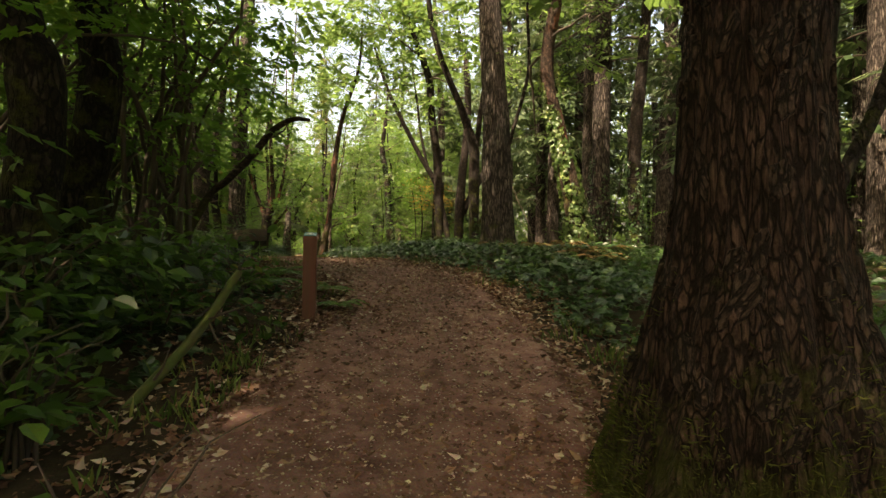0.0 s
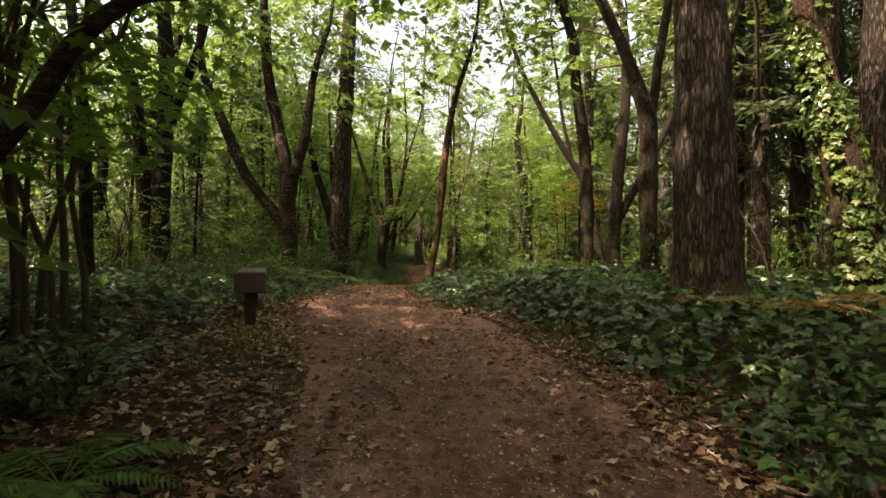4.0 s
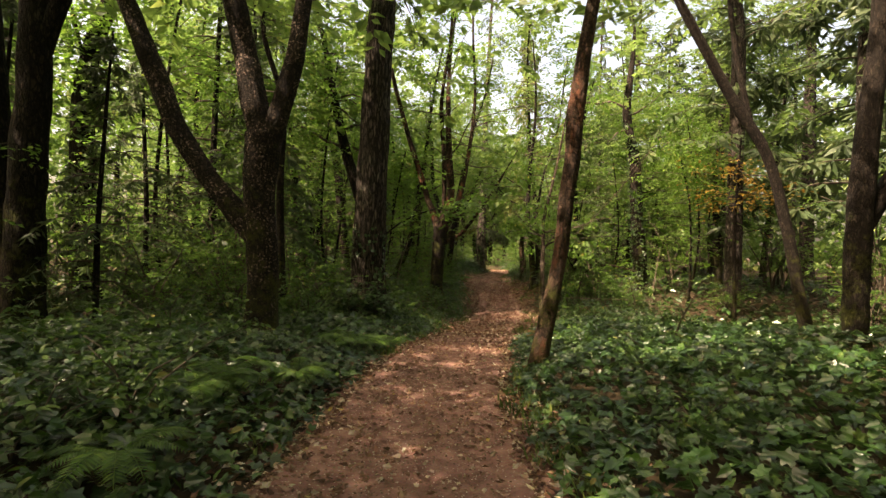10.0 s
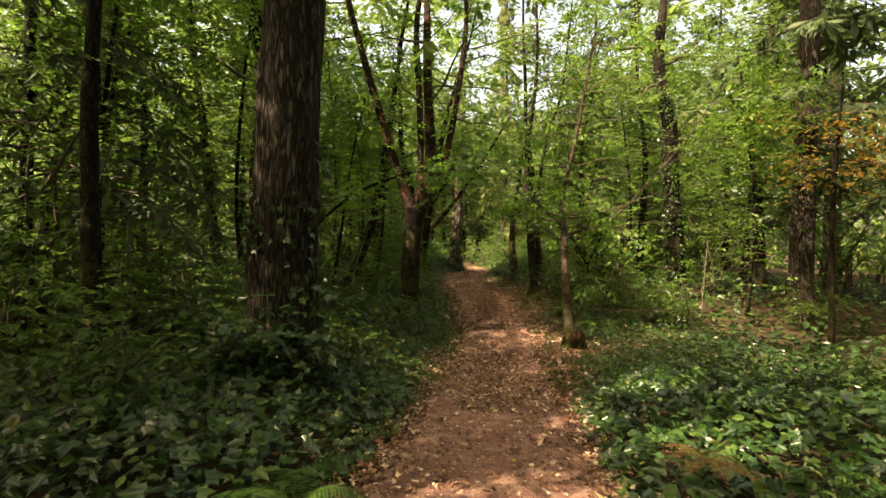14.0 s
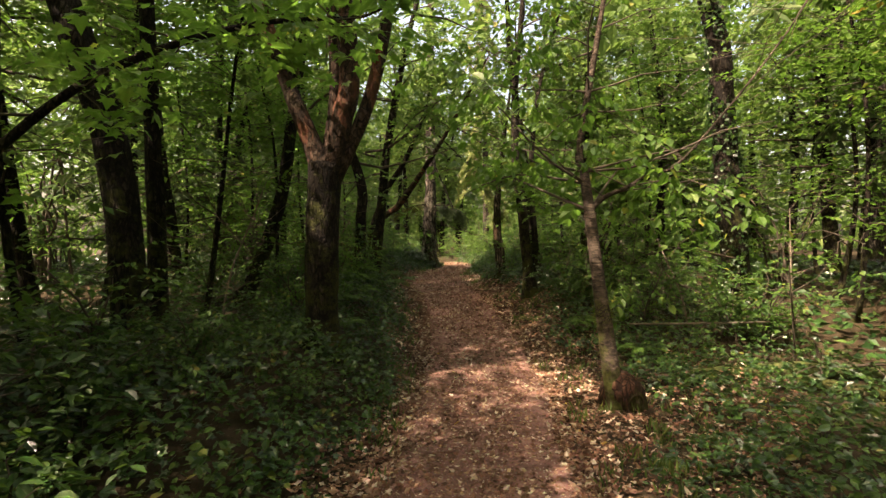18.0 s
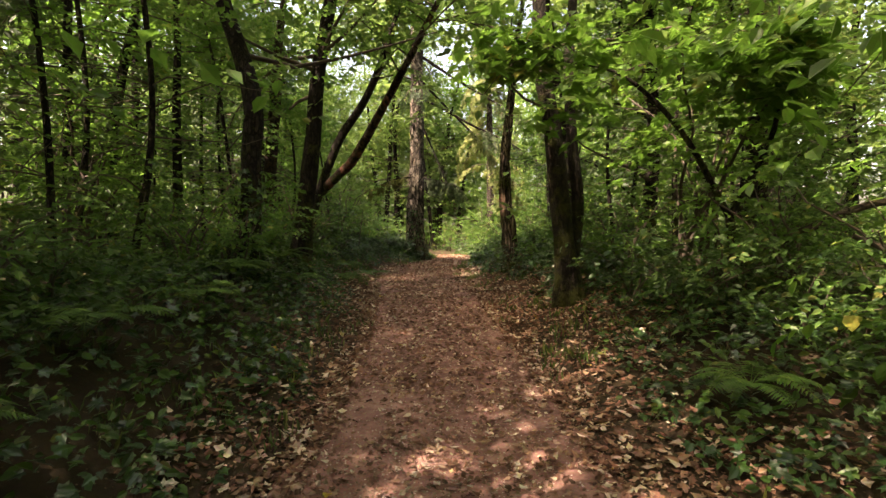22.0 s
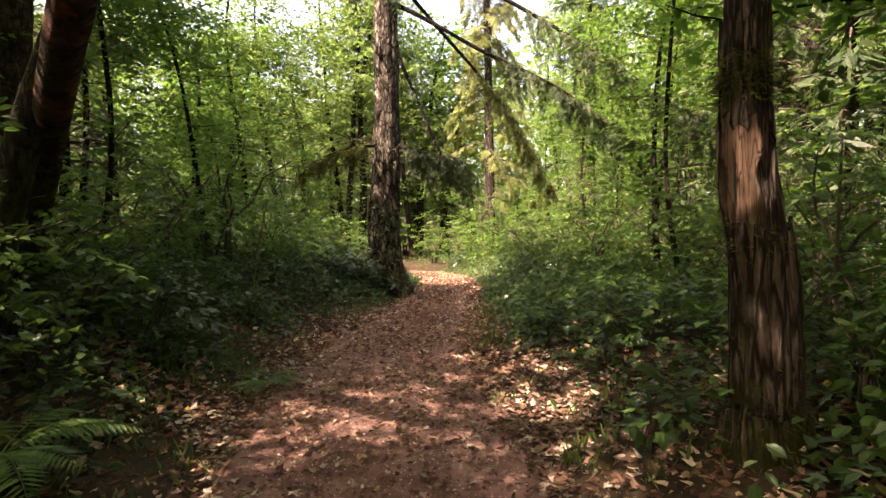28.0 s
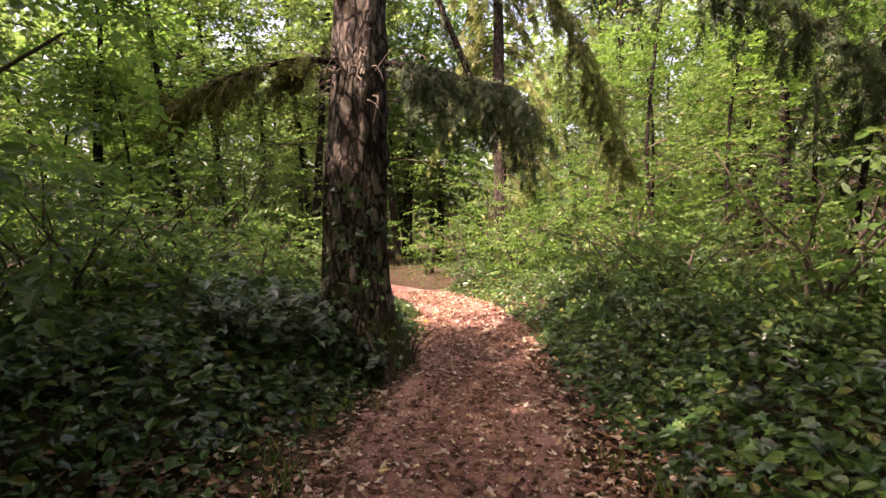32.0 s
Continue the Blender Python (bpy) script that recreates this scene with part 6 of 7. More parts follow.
def fallen(name, label, n, mat, size, shape, seed, yr=(-3, 46), lift=0.012, edge=None, bare=False):
    rng = np.random.default_rng(seed)
    if edge:
        y = rng.uniform(*yr, n)
        l, r = edges(y)
        d = rng.normal(size=n) * edge
        x = np.where(rng.uniform(size=n) < 0.5, l - d, r + d)
        d = off_path(x, y)
    elif bare:
        x, y, d = in_zone(n * 2, 0.0, 3.4, yr, rng, 1.7)
        k = d < bare_to(x, y) * 1.25
        x, y, d = x[k], y[k], d[k]
    else:
        x, y, d = in_zone(n, 0, 0, yr, rng, spread_on=True)
    up = np.where(d > 0.12, ground_z(x, y) + cover_h(x, y) * rng.uniform(0.2, 0.9, len(x)), np.maximum(base_z(y) + 0.012, 0))
    a = rng.uniform(0, 2 * np.pi, len(x))
    along = np.stack([np.cos(a), np.sin(a), rng.normal(size=len(x)) * 0.22], -1)
    nrm = np.stack([rng.normal(size=len(x)) * 0.38, rng.normal(size=len(x)) * 0.38, np.ones(len(x)) * rng.choice([1.0, -1.0], len(x))], -1)
    me = leaves_mesh(name, np.stack([x, y, up + lift], -1), along, nrm, size * rng.uniform(0.35, 1.25, len(x)) ** 1.2, shape, mat)
    return tagged(new(name, me), label, "leaf litter", kind="stuff")


fallen("fallen_leaves", "dry tan and pale leaves lying on the path", 2600, LITTER, 0.055, CURL, 211, yr=(-3, 9), lift=0.0)
fallen("fallen_leaves", "few small leaves on the trodden middle stretch", 1300, LITTER, 0.045, CURL, 217, yr=(9, 20), lift=0.0)
fallen("fallen_leaves", "pale leaf scraps on the shaded path", 6000, LITTER, 0.042, CURL, 218, yr=(20, 46), lift=0.0)
fallen("fallen_leaves", "more fallen leaves where the path runs under trees", 16000, LITTER, 0.05, CURL, 214, yr=(20, 46), lift=0.0)
fallen("fallen_leaves", "drifts of brown leaves along the path edges", 32000, LITTER, 0.056, CURL, 212, lift=0.004, edge=0.3)
fallen("fallen_leaves", "brown leaf litter lying open beside the path", 44000, LITTER, 0.058, CURL, 215, lift=0.012, bare=True)
fallen("fallen_leaves", "thick brown leaf litter on the banks under the trees", 26000, LITTER, 0.06, CURL, 219, yr=(22, 39), lift=0.012, bare=True)
fallen("fallen_leaves", "loose brown leaves strewn round the bench", 9000, LITTER, 0.062, CURL, 220, yr=(4.5, 10.5), lift=0.014, bare=True)
fallen("wood_chips", "bark crumbs and small stones at the start of the path", 12000, CHIP, 0.028, CURL, 216, yr=(-1, 9), lift=0.003)
fallen("wood_chips", "small bark chips and twig bits on the path", 60000, CHIP, 0.022, DIAMOND, 213, lift=0.004)


# ---- far woods closing the view ----
def far_woods():
    rng = np.random.default_rng(301)
    n = 90000
    a = rng.uniform(0, 2 * np.pi, n)
    r = rng.uniform(0, 1, n)
    x = 1 + np.cos(a) * (30 + 16 * r)
    y = 24 + np.sin(a) * (54 + 18 * r)
    top = np.where((y > 44) & (x > 0.16 * (y - 37)) & (x < 0.34 * (y - 37)), 19.0, 12 + 11 * vnoise(a * 9, r * 2, 0.0))
    z = 0.4 + top * rng.uniform(0, 1, n)
    pos = np.stack([x, y, z], -1)
    al = rand_dirs(n, -0.3, rng)
    me = leaves_mesh("far_woods", pos, al, rand_dirs(n, 1.0, rng), rng.uniform(0.45, 1.1, n), DIAMOND, CANOPY)
    tagged(new("far_woods", me), "soft green mass of distant woodland", "woodland", kind="stuff")


far_woods()


# ---- single things along the path ----
def box_bm(sx, sy, sz, bevel=0.008, seg=2):
    bm = bmesh.new()
    bmesh.ops.create_cube(bm, size=1.0)
    bmesh.ops.scale(bm, vec=(sx, sy, sz), verts=bm.verts)
    bmesh.ops.bevel(bm, geom=bm.edges[:], offset=bevel, segments=seg, affect='EDGES')
    return bm


def put(ob, m):
    ob.matrix_basis = m
    return ob


def waymark_post():
    g = float(ground_z(0.14, 4.47))
    root = thing("waymark_post", (0.14, 4.47, g), "square brown wooden waymark post with teal sign on slanted top", "signpost")
    root.rotation_euler = (0, 0, radians(-6))
    bm = box_bm(0.112, 0.112, 0.95, 0.007)
    for v in bm.verts:
        if v.co.z > 0.3:
            v.co.z += 0.30 * v.co.y
    for v in bm.verts:
        v.co.z += 0.245
    part("shaft", bm, POST_WOOD, root)
    tilt = math.atan(0.30)
    plate = box_bm(0.104, 0.108, 0.005, 0.002, 1)
    sign = put(part("sign_plate", plate, TEAL, root, "teal enamel plate"), pose(0, 0, 0.7245, math.degrees(tilt)))
    bm = bmesh.new()
    corners = [bm.verts.new(p) for p in ((-0.043, -0.033, 0.0045), (0.043, -0.033, 0.0045), (0.0, 0.040, 0.0045))]
    bm.faces.new(corners)
    res = bmesh.ops.extrude_face_region(bm, geom=bm.faces[:])
    for v in [e for e in res["geom"] if isinstance(e, bmesh.types.BMVert)]:
        v.co.z -= 0.003
    part("sign_triangle", bm, NAVY, sign, "dark triangle field")
    pts = [(-0.043, -0.033), (0.043, -0.033), (0.0, 0.040)]
    for k in range(3):
        (x0, y0), (x1, y1) = pts[k], pts[(k + 1) % 3]
        ln = math.hypot(x1 - x0, y1 - y0)
        put(part("sign_line", box_bm(ln, 0.004, 0.002, 0.0004, 1), WHITE, sign, "thin white line"), pose((x0 + x1) / 2, (y0 + y1) / 2, 0.0058, 0, 0, math.degrees(math.atan2(y1 - y0, x1 - x0))))
    cu = bpy.data.curves.new("letter", 'FONT')
    cu.body, cu.size, cu.extrude, cu.align_x, cu.align_y = "S", 0.06, 0.001, 'CENTER', 'CENTER'
    cu.offset = 0.0015
    cu.materials.append(WHITE)
    let = new("letter", cu)
    let.parent = sign
    let.matrix_basis = pose(0, -0.012, 0.0065)


waymark_post()


def bench():
    a, b, c = Vector((-0.68, 8.68)), Vector((-0.43, 8.80)), Vector((-0.93, 10.24))
    along = (c - b).normalized()
    mid = (a + c) / 2
    g = float(ground_z(mid.x, mid.y))
    root = thing("timber_bench", (mid.x, mid.y, g), "low backless bench of one thick weathered timber on two posts", "bench")
    root.rotation_euler = (0, 0, math.atan2(along.y, along.x) - math.pi / 2)
    top = 1.655 - g
    bm = box_bm(0.275, 1.56, 0.19, 0.012, 3)
    bmesh.ops.subdivide_edges(bm, edges=[e for e in bm.edges if abs((e.verts[0].co - e.verts[1].co).y) > 1], cuts=14)
    for v in bm.verts:
        v.co.z += 0.004 * (noise.noise(v.co * 5) - 0.2)
        v.co.x += 0.003 * noise.noise(v.co * 7 + Vector((3, 0, 0)))
    put(part("seat", bm, BENCH_WOOD, root), pose(0, 0, top - 0.095))
    for y in (-0.6, 0.6):
        put(part("leg", box_bm(0.10, 0.11, top - 0.185 + 0.2, 0.012), LEG_WOOD, root, "near-black square post"), pose(0.0, y, (top - 0.19 - 0.2) / 2))
    for y in (-0.6, 0.6):
        for x in (-0.03, 0.03):
            bm = bmesh.new()
            bmesh.ops.create_cone(bm, segments=10, radius1=0.009, radius2=0.008, depth=0.006, cap_ends=True)
            put(part("bolt", bm, DARK_METAL, root, "dark bolt head"), pose(x, y, top + 0.003))


DARK_METAL = plain_mat("dark_steel", (0.05, 0.045, 0.04), 0.5, 0.3, 40.0, None, 0.8)
bench()

for k, (x, y, n, ln) in enumerate([(0.42, 4.72, 9, 0.34), (-0.15, 5.95, 12, 0.6), (-0.3, 5.2, 11, 0.55), (0.28, 5.3, 9, 0.38), (-1.75, 14.35, 13, 0.6), (-1.5, 13.0, 12, 0.5), (-1.72, 14.0, 12, 0.55), (-1.4, 15.0, 11, 0.5), (-1.35, 17.3, 13, 0.55),
                                   (-1.5, 17.0, 12, 0.6), (-1.15, 17.8, 11, 0.45), (-1.15, 32.85, 13, 0.6), (-1.7, 33.1, 12, 0.6), (-1.45, 33.6, 12, 0.55), (-1.0, 35.4, 9, 0.4), (2.6, 26.1, 10, 0.45), (-1.35, 28.4, 12, 0.5), (-1.6, 29.5, 13, 0.6), (-1.25, 30.5, 11, 0.45), (-1.4, 27.3, 12, 0.5), (-1.7, 31.4, 12, 0.55), (-1.2, 26.2, 10, 0.42), (2.2, 27.4, 11, 0.45), (2.5, 29.6, 12, 0.5)]):
    fern("sword_fern", "green sword fern with arching fronds", n, ln, FERN, 400 + k, at_ground(x, y, 0.05 + 0.6 * float(cover_h(x, y))))
for k, (x, y, n, ln) in enumerate([(4.03, 8.2, 9, 0.6), (4.5, 7.15, 9, 0.65), (4.4, 6.6, 8, 0.6), (3.5, 8.6, 8, 0.5), (5.2, 7.6, 9, 0.6), (1.0, 18.15, 8, 0.3), (4.9, 8.4, 9, 0.6)]):
    fern("dry_bracken", "withered orange-brown bracken fern", n, ln, DRY_FERN, 440 + k, at_ground(x, y, 0.2))


ROTTEN_WOOD = bark_mat("rotten_stump_wood", (0.018, 0.009, 0.006), (0.062, 0.028, 0.018), (0.13, 0.068, 0.046), moss=0.3, scale=14.0, depth=0.02)


def stump():
    x, y = 1.78, 24.6
    at = at_ground(x, y)
    root = thing("tree_stump", at, "old reddish stump with a dark hollow against the cherry tree", "stump")
    v, q, t = tube([(0.0, 0, -0.1, 0.23), (0, 0, 0.02, 0.215), (0.01, 0.01, 0.14, 0.2), (0.02, 0.02, 0.25, 0.16), (0.02, 0.03, 0.33, 0.05)], seg=36, step=0.025, rough=0.22, freq=3.0, flow=0.8, seed=4.2, lump=0.3)
    part("body", mesh_from("body", v, [q, t], ROTTEN_WOOD), ROTTEN_WOOD, root)
    v, q, t = tube([(0.07, -0.2, 0.10, 0.075), (0.06, -0.14, 0.11, 0.06), (0.05, -0.08, 0.12, 0.02)], seg=14, step=0.02, rough=0.2, freq=3)
    part("hollow", mesh_from("hollow", v, [q, t], SOIL), SOIL, root, "dark rotten hollow")


stump()


def log(name, label, rows, mat, seed, category="log"):
    x, y = rows[0][:2]
    at = at_ground(x, y)
    root = thing(name, at, label, category)
    full = [[px, py, float(ground_z(px, py)) + pz, r] for px, py, pz, r in rows]
    part("stem", tube_mesh("stem", full, mat, at, seg=16, step=0.08, rough=0.12, freq=4, seed=seed, lump=0.25), mat, root)
    rng = np.random.default_rng(900 + seed)
    st = resample(full, 0.1)
    for k in range(5 if category == "branch" else 3):
        q = st[int(rng.uniform(0.2, 0.95) * (len(st) - 1))]
        d = rand_dirs(1, 0.5, rng)[0] * rng.uniform(0.2, 0.5)
        part("twig", tube_mesh("twig", [[*q[:3], q[3] * 0.35], [*(q[:3] + d * 0.5 + rng.normal(size=3) * 0.03), q[3] * 0.25], [*(q[:3] + d), 0.003]], TWIG, at, seg=5, step=0.15), TWIG, root, "short dead side twig")
    return root


log("fallen_log", "mossy fallen log lying beside the path", [(2.7, 25.35, 0.06, 0.07), (3.4, 25.4, 0.09, 0.085), (4.2, 25.55, 0.1, 0.09), (5.2, 25.6, 0.08, 0.07)], MOSS_SKIN, 1)
log("fallen_log", "grey rotting log in leaf litter", [(3.6, 25.15, 0.12, 0.06), (4.3, 24.8, 0.08, 0.07), (5.1, 24.5, 0.06, 0.06)], SNAG_BARK, 2)
log("fallen_branch", "dry fallen branch among litter", [(3.0, 24.9, 0.03, 0.02), (3.7, 25.0, 0.08, 0.025), (4.5, 25.3, 0.2, 0.02), (5.3, 25.2, 0.3, 0.012)], TWIG, 3)
log("fallen_branch", "thin bleached branch across the thicket", [(2.6, 26.6, 0.35, 0.012), (3.8, 26.5, 0.38, 0.014), (5.2, 26.8, 0.36, 0.012)], DEAD, 4)
log("fallen_branch", "thick mossy branch arching out of bushes", [(3.0, 29.3, 0.2, 0.03), (3.6, 29.0, 0.65, 0.035), (4.3, 28.8, 0.95, 0.03), (5.4, 28.8, 0.8, 0.02)], GREY_BARK, 5)
log("fallen_branch", "dark crooked branch sloping to the floor", [(3.4, 28.2, 0.75, 0.02), (4.2, 28.0, 0.4, 0.03), (5.2, 27.8, 0.1, 0.035)], TWIG, 6)
log("bare_shoot", "pale bare bramble shoot arching over ivy", [(-1.85, 9.5, 0.2, 0.008), (-1.65, 9.55, 0.75, 0.008), (-1.28, 9.6, 0.98, 0.007), (-0.78, 9.65, 0.88, 0.004)], DEAD, 7)
log("mossy_limb", "mossy arching limb of a hazel", [(-1.3, 6.2, 0.1, 0.045), (-0.94, 6.19, 0.87, 0.04), (-0.74, 6.18, 1.08, 0.04), (-0.45, 6.16, 1.42, 0.04), (-0.26, 6.15, 1.69, 0.037), (-0.03, 6.14, 1.86, 0.03), (0.16, 6.13, 1.89, 0.02)], GREY_BARK, 8, "branch")
log("mossy_limb", "mossy stick leaning in the leaves", [(-0.78, 2.8, -0.03, 0.03), (-0.52, 3.2, 0.25, 0.028), (-0.33, 3.46, 0.56, 0.022)], MOSS_SKIN, 9, "branch")


# ---- drooping boughs with needles and dead twigs ----
def bough(root, name, rows, bark, subs, length, mat, seed, label="", size=0.06, per=46, down=0.7, spread=0.8, start=0.12):
    """A thin limb with side twigs that droop on both sides, thick with hanging needle sprays."""
    rng = np.random.default_rng(seed)
    at = tuple(root.location)
    limb = part(name, tube_mesh(name, rows, bark, at, seg=7, step=0.1, rough=0.2, freq=3, seed=seed, lump=0.5), bark, root, label)
    st = resample(rows, 0.04)
    twigs, pos, along = [], [], []
    for k in range(subs):
        i = int(rng.uniform(start, 1.0) * (len(st) - 2))
        q, tg = st[i, :3], st[i + 1, :3] - st[i, :3]
        tg = tg / (np.linalg.norm(tg) + 1e-9)
        out = np.cross(tg, [0, 0, 1.0]) * rng.choice([-1, 1]) * spread + tg * rng.uniform(0.0, 0.9) + rng.normal(size=3) * 0.2
        ln = length * rng.uniform(0.3, 1.1)
        pts = [q]
        for step in range(4):
            out = out / np.linalg.norm(out) + np.array([0, 0, -down * 0.45])
            pts.append(pts[-1] + out / np.linalg.norm(out) * ln / 4)
        pts = np.array(pts)
        twigs.append([[*p, max(0.007 * (1 - n / 5), 0.002)] for n, p in enumerate(pts)])
        f = rng.uniform(0.05, 1, per) * 4
        n = np.minimum(f.astype(int), 3)
        pos.append(pts[n] + (pts[n + 1] - pts[n]) * (f - n)[:, None] + rng.normal(size=(per, 3)) * 0.018)
        dd = pts[n + 1] - pts[n]
        along.append(dd / np.linalg.norm(dd, axis=1)[:, None] * 0.7 + rng.normal(size=(per, 3)) * 0.45 + [0, 0, -0.55])
    pos, along = np.vstack(pos), np.vstack(along)
    tagged(part("twigwork", tubes_mesh("twigwork", twigs, TWIG, at, seg=3, step=0.2), TWIG, limb), kind="stuff")
    tagged(part("hanging_sprays", leaves_mesh("hanging_sprays", pos, along, rand_dirs(len(pos), 0.0, rng), size * rng.uniform(0.5, 1.5, len(pos)), SPRAY, mat, at), mat, limb), kind="stuff")


# Yellow-green of the cedar; also stands in for sunlight on one fir bough.
CEDAR_AND_SUNLIT_FIR = leaf_mat("cedar_and_sunlit_fir_spray", [(0.0, (0.06, 0.085, 0.025)), (0.6, (0.11, 0.14, 0.045)), (1.0, (0.17, 0.18, 0.07))], 0.6, 0.35, (0.3, 0.36, 0.1), 0.25)
bough(fir_end, "mossy_bough", [(-0.62, 40.5, 3.7, 0.028), (-0.9, 40.42, 3.68, 0.022), (-1.25, 40.36, 3.58, 0.016), (-1.6, 40.3, 3.42, 0.01), (-1.85, 40.3, 3.25, 0.005)], DARK_BARK, 60, 0.5, MOSS, 501, "short bough with dead twigs and moss", 0.07)
bough(fir_end, "mossy_bough", [(-0.2, 40.45, 3.66, 0.032), (0.12, 40.38, 3.6, 0.026), (0.48, 40.35, 3.5, 0.018), (0.78, 40.3, 3.42, 0.012), (1.0, 40.3, 3.2, 0.006)], DARK_BARK, 90, 0.75, CONIFER, 502, "bough hung with dark needles and moss", 0.085, down=1.1)
bough(fir_end, "dead_limb", [(-0.16, 40.45, 5.2, 0.035), (0.0, 40.42, 4.8, 0.032), (0.2, 40.4, 4.3, 0.028), (0.45, 40.4, 3.7, 0.024), (0.67, 40.4, 3.2, 0.016), (0.8, 40.38, 3.0, 0.008)], DARK_BARK, 22, 0.3, CONIFER, 503, "dark drooping dead limb", 0.06, per=14)
for k, (rows, subs, ln, mt) in enumerate([
        ([(-0.35, 40.7, 6.3, 0.05), (0.4, 40.65, 5.9, 0.042), (1.3, 40.55, 5.35, 0.034), (2.6, 40.46, 4.68, 0.026), (3.52, 40.29, 3.95, 0.016), (4.1, 40.2, 3.5, 0.006)], 95, 0.95, CONIFER),
        ([(-0.35, 40.6, 7.6, 0.05), (1.0, 40.6, 6.7, 0.042), (2.4, 40.4, 5.8, 0.034), (3.6, 40.2, 4.95, 0.026), (4.5, 39.95, 4.2, 0.016), (5.3, 39.8, 3.8, 0.006)], 120, 1.0, CONIFER),
        # Sunlit bough: its light is put into the yellow-green cedar colour.
        ([(-0.3, 40.9, 6.9, 0.04), (0.6, 41.5, 6.1, 0.034), (1.6, 42.1, 5.2, 0.026), (2.3, 42.5, 4.3, 0.018), (3.2, 43.3, 3.15, 0.006)], 70, 0.8, CEDAR_AND_SUNLIT_FIR)]):
    bough(fir_end, "long_bough", rows, DARK_BARK, subs, ln, mt, 520 + k, "long drooping needle-hung bough", 0.1, down=1.0, start=0.42)
rng = np.random.default_rng(505)
wreath = []
for k in range(60):
    a, z = rng.uniform(0, 6.28), 3.62 + rng.normal() * 0.09
    r0, ln = 0.24, rng.uniform(0.15, 0.5)
    d = np.array([math.cos(a), math.sin(a), rng.normal() * 0.25])
    p = np.array([-0.43, 40.7, z]) + d * r0
    q = p + d * ln * 0.5 + rng.normal(size=3) * 0.05
    wreath.append([[*p, 0.008], [*q, 0.005], [*(q + d * ln * 0.4 + [0, 0, -0.12] + rng.normal(size=3) * 0.07), 0.002]])
tagged(part("twig_ring", tubes_mesh("twig_ring", wreath, DEAD, fir_end.location, seg=4, step=0.12), DEAD, fir_end, "ring of dead grey twigs round the trunk"), kind="stuff")
hemlock = conifer("hemlock_tree", "hemlock with long drooping boughs beside the path", 6.5, 41.6, 17, 0.14, 3.6, 60, seg=16, reach=3.0, count=60, per=60, spray=0.26, droop=1.1)

# many-stemmed hazels on the left bank
for k, (x, y, h, sp, n) in enumerate([(-1.35, 5.9, 4.4, 1.5, 10), (-2.2, 6.9, 4.6, 1.7, 9), (-1.5, 7.6, 4.0, 1.5, 8), (-2.6, 4.4, 4.2, 1.5, 8)]):
    shrub("hazel_shrub", "tall hazel with many dark thin stems and bright leaves", h, sp, n, 1500, 0.085, LOBED, MAPLE, 640 + k, low=0.5, at=at_ground(x, y), thick=0.011)

# leafy bushes close to the path
BANK_SHRUBS = [
        (-1.15, 2.2, 0.95, 0.6, 7, 260, OVAL, FERN, "broad-leaved shrub crowding the path's start"), (-1.5, 3.1, 1.0, 0.7, 7, 340, OVAL, IVY, "dark broad-leaved shrub on the bank"),
        (-0.85, 3.7, 0.6, 0.5, 6, 260, OVAL, HERB, "leafy herb on the bank"), (3.1, 29.9, 3.0, 1.3, 7, 1200, LOBED, MAPLE, "bright green hazel leaning over the path"),
        (-2.6, 38.2, 2.6, 1.2, 7, 1100, OVAL, SHRUB, "dark leafy shrub near the path's end"), (-3.0, 24.4, 0.9, 0.9, 8, 330, OVAL, HERB, "leafy salmonberry under dark trees")]
